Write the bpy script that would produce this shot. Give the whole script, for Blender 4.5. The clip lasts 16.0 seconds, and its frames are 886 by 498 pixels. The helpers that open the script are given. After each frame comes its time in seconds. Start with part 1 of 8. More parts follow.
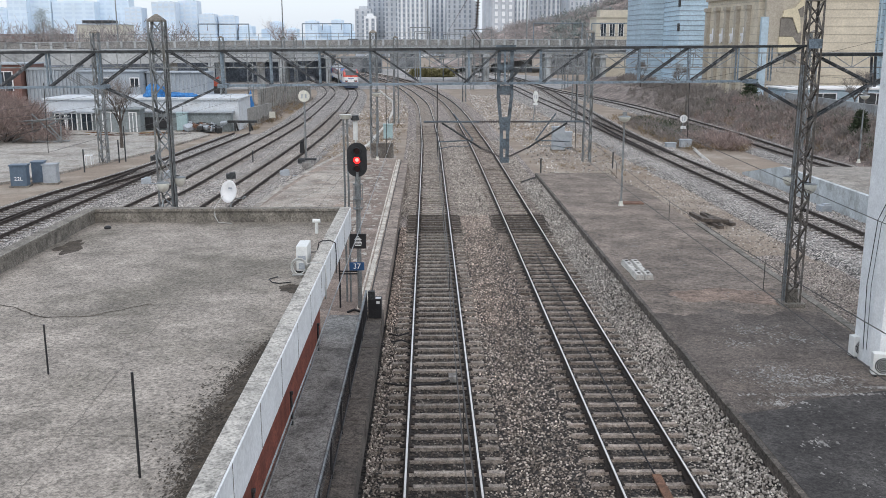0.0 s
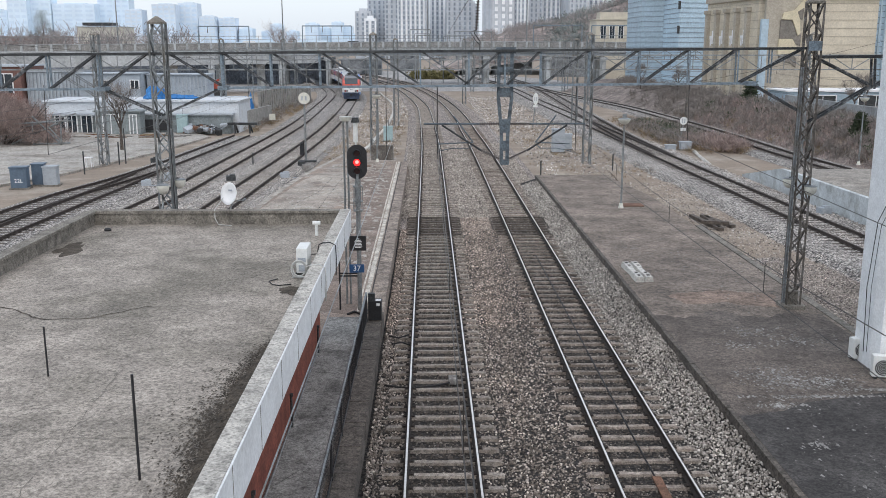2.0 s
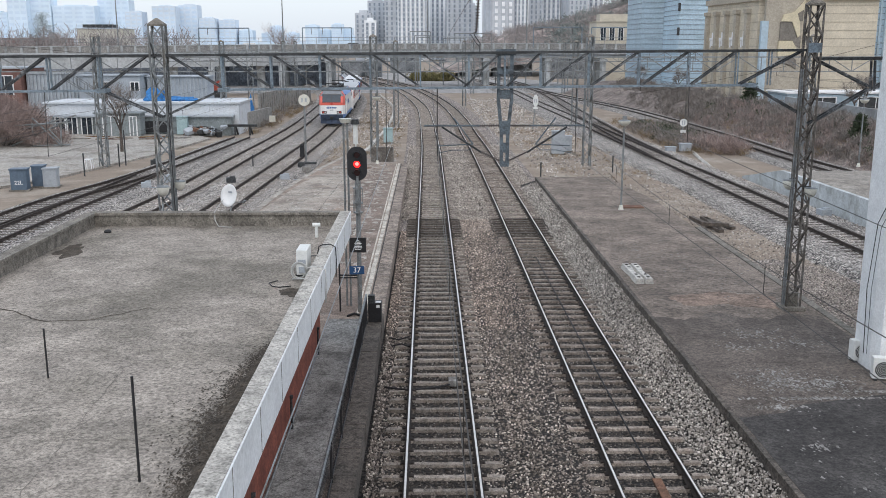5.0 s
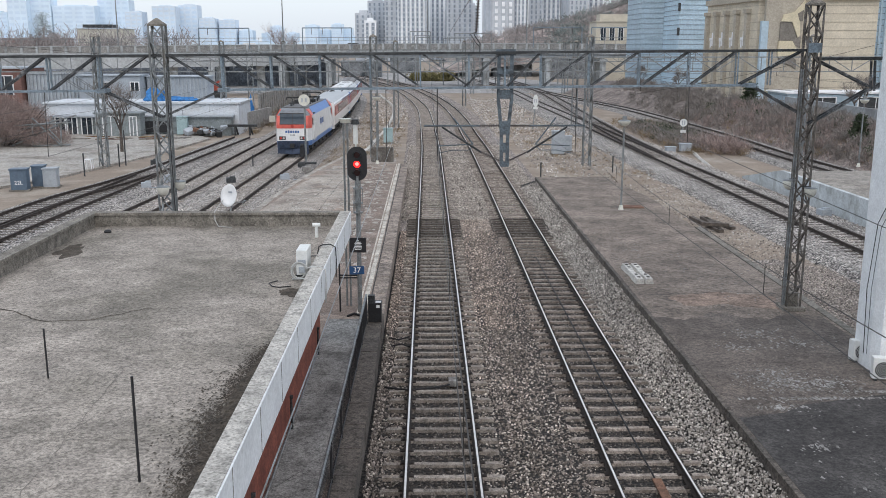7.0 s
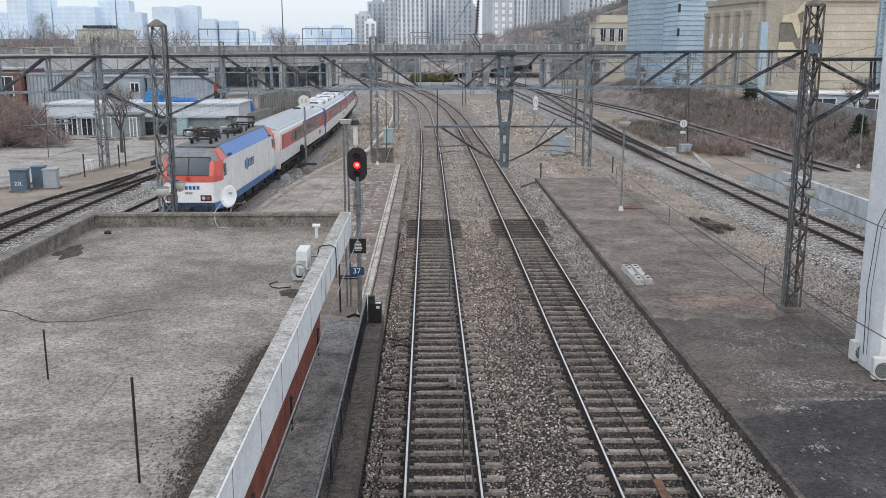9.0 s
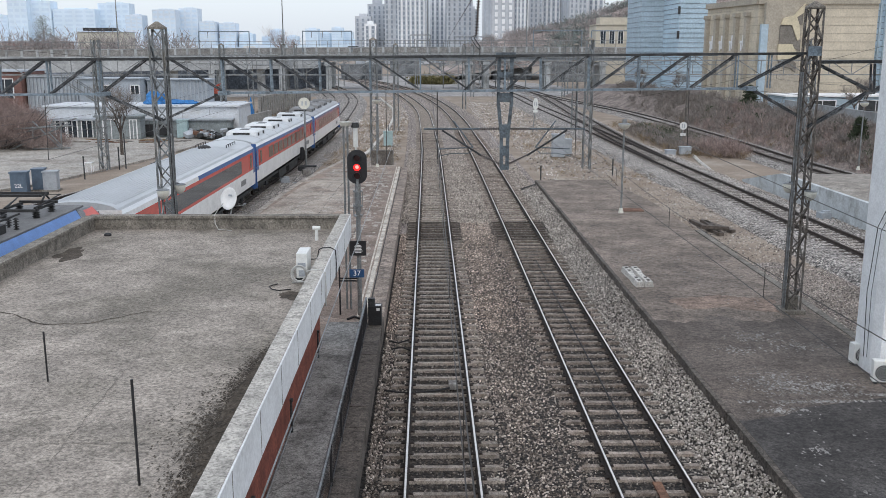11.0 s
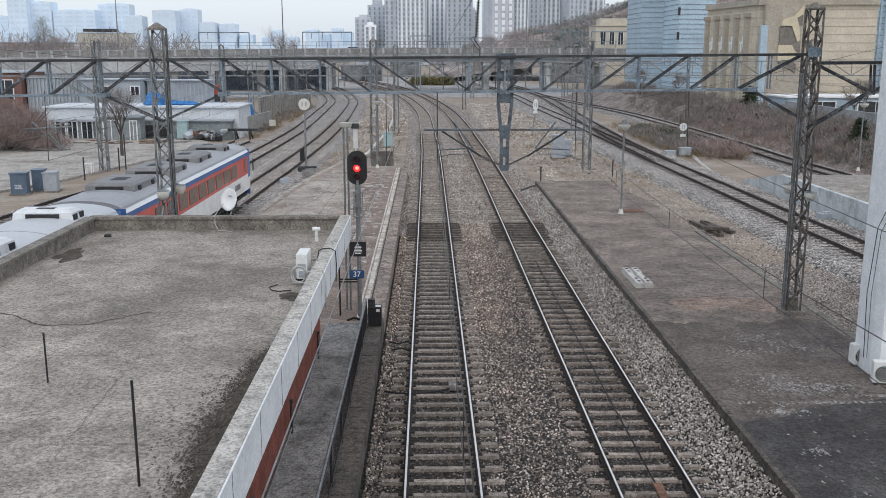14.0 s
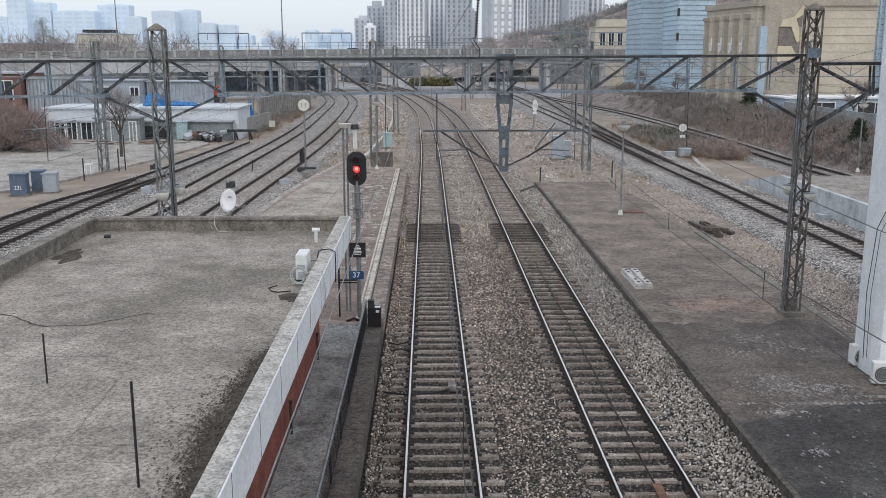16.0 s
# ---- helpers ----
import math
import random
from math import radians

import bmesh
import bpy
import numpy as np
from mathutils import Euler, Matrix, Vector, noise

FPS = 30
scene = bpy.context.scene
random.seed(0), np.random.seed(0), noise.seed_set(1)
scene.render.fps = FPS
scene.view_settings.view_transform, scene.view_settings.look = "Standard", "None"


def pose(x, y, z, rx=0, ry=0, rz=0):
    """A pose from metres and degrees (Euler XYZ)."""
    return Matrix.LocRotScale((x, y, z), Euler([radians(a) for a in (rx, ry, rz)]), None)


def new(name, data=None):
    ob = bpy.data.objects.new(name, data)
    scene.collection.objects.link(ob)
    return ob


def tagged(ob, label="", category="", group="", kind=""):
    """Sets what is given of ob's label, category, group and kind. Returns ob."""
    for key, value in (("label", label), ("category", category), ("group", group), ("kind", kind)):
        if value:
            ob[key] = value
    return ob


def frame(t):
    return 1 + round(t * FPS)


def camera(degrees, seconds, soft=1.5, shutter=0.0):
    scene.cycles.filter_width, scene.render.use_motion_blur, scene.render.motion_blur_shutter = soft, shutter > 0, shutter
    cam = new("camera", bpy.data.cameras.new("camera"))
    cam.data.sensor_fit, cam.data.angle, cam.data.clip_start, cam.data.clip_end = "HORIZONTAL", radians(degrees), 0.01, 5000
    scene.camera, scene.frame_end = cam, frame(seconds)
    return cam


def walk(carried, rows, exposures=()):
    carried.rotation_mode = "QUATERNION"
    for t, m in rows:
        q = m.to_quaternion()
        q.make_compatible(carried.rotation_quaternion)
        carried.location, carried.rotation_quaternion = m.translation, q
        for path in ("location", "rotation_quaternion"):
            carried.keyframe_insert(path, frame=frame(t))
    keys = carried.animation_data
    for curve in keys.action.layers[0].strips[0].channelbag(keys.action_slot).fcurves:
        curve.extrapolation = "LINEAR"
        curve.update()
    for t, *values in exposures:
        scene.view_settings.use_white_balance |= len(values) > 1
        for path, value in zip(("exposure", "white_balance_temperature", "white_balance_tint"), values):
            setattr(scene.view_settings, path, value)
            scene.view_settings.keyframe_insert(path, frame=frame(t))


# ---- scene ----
# ---- camera: held by hand on a station footbridge, its tilt easing upwards ----
cam = camera(51.0, 16.0, soft=0.6)
EYE_Z = 8.5
HEADING = -0.962
TILTS = [(0.0, 12.53), (0.5, 12.51), (1.0, 12.485), (1.5, 12.44), (2.0, 12.40), (2.5, 12.355), (3.0, 12.335), (3.5, 12.295),
         (4.0, 12.287), (5.2, 12.29), (6.5, 12.287), (8.0, 12.285), (8.5, 12.28), (9.0, 12.235), (10.2, 12.15), (11.5, 12.068),
         (12.0, 12.057), (13.0, 12.05), (14.0, 12.038), (15.0, 12.0), (15.5, 11.997), (16.0, 11.987)]
walk(cam, [(t, pose(0, 0, EYE_Z, 90 - tilt, 0, HEADING + (0.03 if t < 15.8 else 0.0))) for t, tilt in TILTS],
     exposures=[(0.0, 0.19), (4.0, 0.15), (9.0, 0.11), (12.5, 0.06), (16.0, 0.03)])

# ---- light: a bright overcast winter sky with a faint veiled sun ----
world = bpy.data.worlds.new("overcast_sky")
scene.world = world
world.use_nodes = True
wn, wl = world.node_tree.nodes, world.node_tree.links
wn.clear()
sky = wn.new("ShaderNodeTexSky")
sky.sky_type = "NISHITA"
sky.sun_disc = False
sky.sun_elevation, sky.sun_rotation = radians(48), radians(150)
sky.air_density, sky.dust_density, sky.ozone_density = 1.0, 3.0, 1.0
skybg = wn.new("ShaderNodeBackground")
skybg.inputs["Strength"].default_value = 0.06
wl.new(sky.outputs[0], skybg.inputs["Color"])
cloud = wn.new("ShaderNodeBackground")
cloud.inputs["Color"].default_value = (0.80, 0.87, 0.97, 1)
cloud.inputs["Strength"].default_value = 0.78
both = wn.new("ShaderNodeAddShader")
wout = wn.new("ShaderNodeOutputWorld")
wl.new(skybg.outputs[0], both.inputs[0])
wl.new(cloud.outputs[0], both.inputs[1])
wl.new(both.outputs[0], wout.inputs["Surface"])

sun = new("sun", bpy.data.lights.new("sun", "SUN"))
sun.data.energy, sun.data.angle, sun.data.color = 0.6, radians(25), (1.0, 0.96, 0.9)
sun.matrix_world = pose(0, 0, 60, 42, 0, 150 - 180)


# ---- materials ----
def mat(name, color, rough=0.8, metal=0.0, vary=0.25, scale=3.0, fine=40.0, bump=0.2, dist=0.01, stain=None, stain_scale=0.6,
        stain_lo=0.5, stain_hi=0.65, per_piece=0.0, spec=0.4, speck=None, speck_scale=9.0, speck_lo=0.56, speck_hi=0.64, grit=0.0, grit_scale=26.0):
    """A worn surface: base colour, grain at two scales, an optional stain colour with its own shapes, and fine relief."""
    m = bpy.data.materials.new(name)
    m.use_nodes = True
    n, l = m.node_tree.nodes, m.node_tree.links
    b = n["Principled BSDF"]
    b.inputs["Roughness"].default_value, b.inputs["Metallic"].default_value = rough, metal
    b.inputs["Specular IOR Level"].default_value = spec
    co = n.new("ShaderNodeTexCoord")
    geo = n.new("ShaderNodeNewGeometry")
    src = geo.outputs["Position"] if per_piece >= 0 else co.outputs["Object"]

    def tex(s, detail=6.0, ro=0.6):
        t = n.new("ShaderNodeTexNoise")
        t.inputs["Scale"].default_value, t.inputs["Detail"].default_value, t.inputs["Roughness"].default_value = s, detail, ro
        l.new(src, t.inputs["Vector"])
        return t

    def mul(a, fac, low, high):
        r = n.new("ShaderNodeMapRange")
        r.inputs["From Min"].default_value, r.inputs["From Max"].default_value = 0.35, 0.65
        r.inputs["To Min"].default_value, r.inputs["To Max"].default_value = max(low, 0.25), high
        l.new(fac, r.inputs["Value"])
        x = n.new("ShaderNodeMixRGB")
        x.blend_type = "MULTIPLY"
        x.inputs["Fac"].default_value = 1
        l.new(a, x.inputs[1])
        l.new(r.outputs[0], x.inputs[2])
        return x.outputs[0]

    rgb = n.new("ShaderNodeRGB")
    rgb.outputs[0].default_value = (*color, 1)
    c = rgb.outputs[0]
    big, small = tex(scale), tex(fine, 3.0)
    if stain:
        st = tex(stain_scale, 8.0, 0.65)
        r = n.new("ShaderNodeMapRange")
        r.inputs["From Min"].default_value, r.inputs["From Max"].default_value = stain_lo, stain_hi
        l.new(st.outputs["Fac"], r.inputs["Value"])
        x = n.new("ShaderNodeMixRGB")
        x.inputs[2].default_value = (*stain, 1)
        l.new(r.outputs[0], x.inputs["Fac"])
        l.new(c, x.inputs[1])
        c = x.outputs[0]
    if speck:
        st = tex(speck_scale, 9.0, 0.75)
        r = n.new("ShaderNodeMapRange")
        r.inputs["From Min"].default_value, r.inputs["From Max"].default_value = speck_lo, speck_hi
        l.new(st.outputs["Fac"], r.inputs["Value"])
        x = n.new("ShaderNodeMixRGB")
        x.inputs[2].default_value = (*speck, 1)
        l.new(r.outputs[0], x.inputs["Fac"])
        l.new(c, x.inputs[1])
        c = x.outputs[0]
    c = mul(c, big.outputs["Fac"], 1 - vary, 1 + vary)
    c = mul(c, small.outputs["Fac"], 1 - vary * 1.2, 1 + vary * 1.2)
    c = mul(c, tex(fine * 0.27, 5.0, 0.7).outputs["Fac"], 1 - vary * 0.7, 1 + vary * 0.7)
    if grit:
        for sc, lo, hi in ((grit_scale, 0.40, 0.47), (grit_scale * 0.37, 0.38, 0.50)):
            g = n.new("ShaderNodeMapRange")
            g.inputs["From Min"].default_value, g.inputs["From Max"].default_value = lo, hi
            g.inputs["To Min"].default_value, g.inputs["To Max"].default_value = 1 - grit, 1 + grit * 0.3
            l.new(tex(sc, 2.0, 0.5).outputs["Fac"], g.inputs["Value"])
            x = n.new("ShaderNodeMixRGB")
            x.blend_type = "MULTIPLY"
            x.inputs["Fac"].default_value = 1
            l.new(c, x.inputs[1])
            l.new(g.outputs[0], x.inputs[2])
            c = x.outputs[0]
    if per_piece > 0:
        oi = n.new("ShaderNodeObjectInfo")
        r = n.new("ShaderNodeMapRange")
        r.inputs["To Min"].default_value, r.inputs["To Max"].default_value = 1 - per_piece, 1 + per_piece
        l.new(oi.outputs["Random"], r.inputs["Value"])
        x = n.new("ShaderNodeMixRGB")
        x.blend_type = "MULTIPLY"
        x.inputs["Fac"].default_value = 1
        l.new(c, x.inputs[1])
        l.new(r.outputs[0], x.inputs[2])
        c = x.outputs[0]
    l.new(c, b.inputs["Base Color"])
    if bump:
        bp = n.new("ShaderNodeBump")
        bp.inputs["Strength"].default_value, bp.inputs["Distance"].default_value = bump, dist
        l.new(small.outputs["Fac"], bp.inputs["Height"])
        l.new(bp.outputs[0], b.inputs["Normal"])
    return m


def stone_mat(name, ramp, scale, bump=1.0, dist=0.04, islands=False):
    """Broken stone: cells (or separate pieces) in the colours of the ramp; cells get painted shade at their edges."""
    m = bpy.data.materials.new(name)
    m.use_nodes = True
    n, l = m.node_tree.nodes, m.node_tree.links
    b = n["Principled BSDF"]
    b.inputs["Roughness"].default_value = 0.9
    geo = n.new("ShaderNodeNewGeometry")
    cr = n.new("ShaderNodeValToRGB")
    els = cr.color_ramp.elements
    for k, c in enumerate(ramp):
        e = els[k] if k < 2 else els.new(k / (len(ramp) - 1))
        e.position, e.color = k / (len(ramp) - 1), (*c, 1)
    big = n.new("ShaderNodeTexNoise")
    big.inputs["Scale"].default_value, big.inputs["Detail"].default_value = 0.5, 6
    l.new(geo.outputs["Position"], big.inputs["Vector"])
    r = n.new("ShaderNodeMapRange")
    r.inputs["From Min"].default_value, r.inputs["From Max"].default_value = 0.3, 0.7
    r.inputs["To Min"].default_value, r.inputs["To Max"].default_value = 0.78, 1.22
    l.new(big.outputs["Fac"], r.inputs["Value"])
    x = n.new("ShaderNodeMixRGB")
    x.blend_type = "MULTIPLY"
    x.inputs["Fac"].default_value = 1
    l.new(cr.outputs[0], x.inputs[1])
    l.new(r.outputs[0], x.inputs[2])
    if islands:
        l.new(geo.outputs["Random Per Island"], cr.inputs["Fac"])
        l.new(x.outputs[0], b.inputs["Base Color"])
        return m
    v = n.new("ShaderNodeTexVoronoi")
    v.inputs["Scale"].default_value = scale
    l.new(geo.outputs["Position"], v.inputs["Vector"])
    sep = n.new("ShaderNodeSeparateColor")
    l.new(v.outputs["Color"], sep.inputs[0])
    l.new(sep.outputs[0], cr.inputs["Fac"])
    # Base colour falls off towards cell edges, imitating shade between stones.
    gap_shade = n.new("ShaderNodeMapRange")
    gap_shade.inputs["From Min"].default_value, gap_shade.inputs["From Max"].default_value = 0.25, 0.75
    gap_shade.inputs["To Min"].default_value, gap_shade.inputs["To Max"].default_value = 1.1, 0.12
    l.new(v.outputs["Distance"], gap_shade.inputs["Value"])
    y = n.new("ShaderNodeMixRGB")
    y.blend_type = "MULTIPLY"
    y.inputs["Fac"].default_value = 1
    l.new(x.outputs[0], y.inputs[1])
    l.new(gap_shade.outputs[0], y.inputs[2])
    l.new(y.outputs[0], b.inputs["Base Color"])
    bp = n.new("ShaderNodeBump")
    bp.invert = True
    bp.inputs["Strength"].default_value, bp.inputs["Distance"].default_value = bump, dist
    l.new(v.outputs["Distance"], bp.inputs["Height"])
    l.new(bp.outputs[0], b.inputs["Normal"])
    return m


def glow(name, color, strength):
    m = bpy.data.materials.new(name)
    m.use_nodes = True
    b = m.node_tree.nodes["Principled BSDF"]
    b.inputs["Base Color"].default_value = (*color, 1)
    b.inputs["Emission Color"].default_value = (*color, 1)
    b.inputs["Emission Strength"].default_value = strength
    return m


BALLAST = [(0.014, 0.012, 0.01), (0.105, 0.088, 0.075), (0.225, 0.192, 0.165), (0.045, 0.036, 0.03), (0.15, 0.126, 0.107), (0.46, 0.41, 0.365)]
M_ground = mat("packed_earth", (0.27, 0.218, 0.172), 0.95, grit=0.0, vary=0.1, scale=0.5, fine=14, bump=0.5, dist=0.05, stain=(0.33, 0.285, 0.235), stain_scale=0.25)
M_yard = mat("pale_yard_concrete", (0.36, 0.335, 0.30), 0.9, grit=0.2, grit_scale=8, vary=0.18, scale=0.4, fine=12, stain=(0.24, 0.21, 0.18), stain_scale=0.3)
BALLAST_B = [(0.12, 0.10, 0.085), (0.27, 0.235, 0.205), (0.38, 0.34, 0.30), (0.19, 0.163, 0.14), (0.32, 0.285, 0.25), (0.62, 0.57, 0.52)]
BALLAST_B = [tuple(v * f for v, f in zip(c, (1.42, 1.36, 1.36))) for c in BALLAST_B]
M_ballast = stone_mat("ballast", BALLAST_B, 13.0)
# Near bed: ramp cut to near black, painting the shade between loose stones.
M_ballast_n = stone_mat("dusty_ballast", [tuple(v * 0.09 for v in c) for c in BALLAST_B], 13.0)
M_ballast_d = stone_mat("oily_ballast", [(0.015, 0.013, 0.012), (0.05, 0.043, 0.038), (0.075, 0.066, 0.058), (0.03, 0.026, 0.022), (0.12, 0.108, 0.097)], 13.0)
M_ballast_pale = stone_mat("pale_ballast", [(0.10, 0.088, 0.078), (0.46, 0.42, 0.38), (0.64, 0.59, 0.545), (0.27, 0.24, 0.215), (0.78, 0.74, 0.69)], 12.0)
M_stones_p = stone_mat("pale_ballast_stone", [(0.07, 0.06, 0.052), (0.40, 0.36, 0.325), (0.62, 0.57, 0.525), (0.2, 0.175, 0.155), (0.8, 0.76, 0.71)], 16.0, islands=True)
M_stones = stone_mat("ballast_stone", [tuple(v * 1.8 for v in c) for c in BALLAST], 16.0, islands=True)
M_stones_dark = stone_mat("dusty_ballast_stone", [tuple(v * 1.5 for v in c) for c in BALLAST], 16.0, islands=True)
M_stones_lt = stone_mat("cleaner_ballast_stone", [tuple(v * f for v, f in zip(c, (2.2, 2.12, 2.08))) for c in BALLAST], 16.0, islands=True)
M_stones_m = stone_mat("grey_ballast_stone", [(0.03, 0.026, 0.022), (0.31, 0.28, 0.247), (0.50, 0.455, 0.408), (0.12, 0.105, 0.091), (0.39, 0.353, 0.315), (0.80, 0.745, 0.68)], 16.0, islands=True)
M_stones_o = stone_mat("dull_ballast_stone", [tuple(v * 0.8 for v in c) for c in BALLAST], 16.0, islands=True)
M_stones_f = stone_mat("brown_ballast_stone", [(0.03, 0.025, 0.022), (0.31, 0.27, 0.235), (0.47, 0.415, 0.365), (0.10, 0.085, 0.073), (0.38, 0.335, 0.29), (0.72, 0.655, 0.58)], 16.0, islands=True)
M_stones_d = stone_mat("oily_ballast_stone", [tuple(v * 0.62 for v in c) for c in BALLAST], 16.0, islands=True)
M_sleeper = mat("sleeper_concrete", (0.275, 0.243, 0.212), 0.9, grit=0.25, grit_scale=30, vary=0.25, scale=4, fine=60, bump=0.4, stain=(0.19, 0.155, 0.125), stain_scale=2.5, stain_lo=0.48, stain_hi=0.7, per_piece=0.2)
M_sleeper_e = mat("brown_sleeper_concrete", (0.26, 0.222, 0.19), 0.9, grit=0.25, grit_scale=30, vary=0.28, scale=4, fine=60, bump=0.4, stain=(0.13, 0.1, 0.08), stain_scale=2.5, stain_lo=0.48, stain_hi=0.7, per_piece=0.22)
M_sleeper_wood = mat("dark_timber", (0.10, 0.083, 0.07), 0.85, vary=0.35, scale=6, fine=50, bump=0.5, per_piece=0.25)
M_railhead = mat("polished_rail", (0.82, 0.775, 0.72), 0.4, 1.0, vary=0.08, scale=2, fine=30, bump=0.05)
M_rust_pale = mat("weathered_siding_rail", (0.062, 0.049, 0.042), 0.7, 0.2, vary=0.3, scale=6, fine=60)
M_rust = mat("rusty_rail", (0.032, 0.024, 0.02), 0.75, 0.2, vary=0.3, scale=6, fine=60)
M_platform = mat("worn_platform", (0.275, 0.218, 0.178), 0.93, grit=0.2, grit_scale=30, speck=(0.13, 0.108, 0.09), vary=0.26, scale=0.9, fine=26, bump=0.3, dist=0.012, stain=(0.32, 0.285, 0.25), stain_scale=0.55, stain_lo=0.52, stain_hi=0.62)
M_palepave = mat("pale_worn_concrete", (0.36, 0.315, 0.27), 0.93, grit=0.2, grit_scale=24, vary=0.24, scale=0.8, fine=20, bump=0.3, stain=(0.24, 0.2, 0.168), stain_scale=0.5, stain_lo=0.5, stain_hi=0.6)
M_brownpave = mat("brown_worn_asphalt", (0.205, 0.158, 0.13), 0.93, grit=0.22, grit_scale=26, vary=0.24, scale=0.8, fine=22, bump=0.3, stain=(0.27, 0.22, 0.185), stain_scale=0.5, stain_lo=0.55, stain_hi=0.66)
M_platform_r = mat("weathered_asphalt", (0.178, 0.145, 0.12), 0.93, grit=0.34, grit_scale=20, speck=(0.24, 0.21, 0.185), speck_scale=5.0, speck_lo=0.6, speck_hi=0.66, vary=0.32, scale=0.7, fine=26, bump=0.35, dist=0.012, stain=(0.225, 0.185, 0.155), stain_scale=0.32, stain_lo=0.5, stain_hi=0.68)
M_patch2 = mat("worn_asphalt", (0.115, 0.096, 0.083), 0.92, grit=0.3, grit_scale=22, speck=(0.17, 0.155, 0.14), speck_scale=6.0, speck_lo=0.6, speck_hi=0.66, vary=0.3, scale=0.9, fine=26, bump=0.35, stain=(0.125, 0.102, 0.086), stain_scale=0.5)
M_walk = mat("grey_walkway", (0.27, 0.265, 0.25), 0.9, grit=0.3, grit_scale=26, vary=0.22, scale=1.0, fine=25, bump=0.3, stain=(0.11, 0.105, 0.1), stain_scale=0.9)
M_patch = mat("dark_asphalt_patch", (0.047, 0.043, 0.041), 0.9, grit=0.3, grit_scale=24, speck=(0.09, 0.085, 0.08), speck_scale=5.0, speck_lo=0.63, speck_hi=0.68, vary=0.25, scale=1.2, fine=30, bump=0.3, stain=(0.075, 0.07, 0.066), stain_scale=0.8)
M_coping = mat("edge_stone", (0.105, 0.09, 0.077), 0.92, grit=0.35, grit_scale=20, vary=0.25, scale=2, fine=30, bump=0.4, stain=(0.09, 0.08, 0.07), stain_scale=0.8, per_piece=0.12)
M_coping_w = mat("worn_edge_stone", (0.26, 0.215, 0.18), 0.92, grit=0.35, grit_scale=18, vary=0.28, scale=2, fine=30, bump=0.4, stain=(0.16, 0.13, 0.11), stain_scale=0.8, per_piece=0.15)
M_drop = mat("dark_blue_grey_steel", (0.105, 0.13, 0.15), 0.6, 0.15, vary=0.25, scale=2.5, fine=20, stain=(0.07, 0.08, 0.09), stain_scale=3)
M_tactile = mat("faded_edge_line", (0.50, 0.46, 0.40), 0.85, vary=0.25, scale=2.5, fine=25, stain=(0.30, 0.265, 0.225), stain_scale=1.6, per_piece=0.08)
M_roof = mat("roof_screed", (0.307, 0.272, 0.236), 0.93, grit=0.3, grit_scale=42, speck=(0.19, 0.172, 0.145), speck_scale=7.0, speck_lo=0.55, speck_hi=0.66, vary=0.2, scale=1.1, fine=22, bump=0.3, dist=0.01, stain=(0.185, 0.165, 0.138), stain_scale=0.32, stain_lo=0.46, stain_hi=0.62)
M_roofstain = mat("damp_roof_dirt", (0.07, 0.057, 0.044), 0.95, vary=0.35, scale=3, fine=30, bump=0.6, dist=0.02)
M_parapet = mat("parapet_concrete", (0.205, 0.187, 0.161), 0.93, grit=0.2, grit_scale=22, speck=(0.14, 0.125, 0.105), speck_scale=9.0, vary=0.25, scale=1.5, fine=25, bump=0.4, stain=(0.11, 0.10, 0.085), stain_scale=1.4, stain_lo=0.5, stain_hi=0.7)
M_white = mat("white_paint", (0.74, 0.76, 0.77), 0.6, vary=0.07, scale=1.5, fine=20, bump=0.08, stain=(0.5, 0.49, 0.46), stain_scale=2.2, stain_lo=0.62, stain_hi=0.8)
M_brick = mat("red_brick", (0.20, 0.06, 0.04), 0.85, vary=0.25, scale=2, fine=14, bump=0.4)
M_galv = mat("galvanised_steel", (0.25, 0.265, 0.27), 0.55, 0.55, vary=0.2, scale=3, fine=30, stain=(0.2, 0.19, 0.17), stain_scale=2.0)
M_bluegrey = mat("blue_grey_paint", (0.20, 0.25, 0.29), 0.6, 0.1, vary=0.2, scale=2.5, fine=20, stain=(0.13, 0.15, 0.165), stain_scale=3)
M_dark = mat("dark_steel", (0.055, 0.058, 0.06), 0.6, 0.35, vary=0.3, scale=3, fine=30)
M_black = mat("black_paint", (0.022, 0.022, 0.024), 0.5, vary=0.2, scale=4, fine=30)
M_wire = mat("copper_wire", (0.055, 0.05, 0.047), 0.5, 0.4, vary=0.2)
M_wire_pale = mat("alloy_wire", (0.38, 0.37, 0.35), 0.5, 0.4, vary=0.2)
M_diag = mat("weathered_grey_steel", (0.06, 0.064, 0.068), 0.5, 0.3, vary=0.3, scale=3, fine=20, stain=(0.2, 0.205, 0.21), stain_scale=2.5)
M_mastrust = mat("brown_grey_steel", (0.13, 0.115, 0.10), 0.75, 0.2, vary=0.3, scale=3, fine=25, stain=(0.2, 0.19, 0.18), stain_scale=2.0)
M_rustred = mat("rusty_steel", (0.16, 0.085, 0.055), 0.85, 0.1, vary=0.3, scale=4, fine=40)
M_lampwhite = mat("cream_lamp_glass", (0.62, 0.61, 0.54), 0.35, vary=0.08)
M_insul = mat("brown_porcelain", (0.10, 0.085, 0.08), 0.3, vary=0.15)
M_signblue = mat("sign_blue", (0.025, 0.08, 0.19), 0.5, vary=0.12)
M_signwhite = mat("sign_white", (0.8, 0.8, 0.8), 0.5, vary=0.04)
M_red_on = glow("red_signal_light", (1.0, 0.012, 0.012), 3.0)
M_red_core = glow("red_signal_core", (1.0, 0.16, 0.14), 3.2)
M_lens = mat("dark_lens", (0.05, 0.015, 0.015), 0.15, vary=0.1)
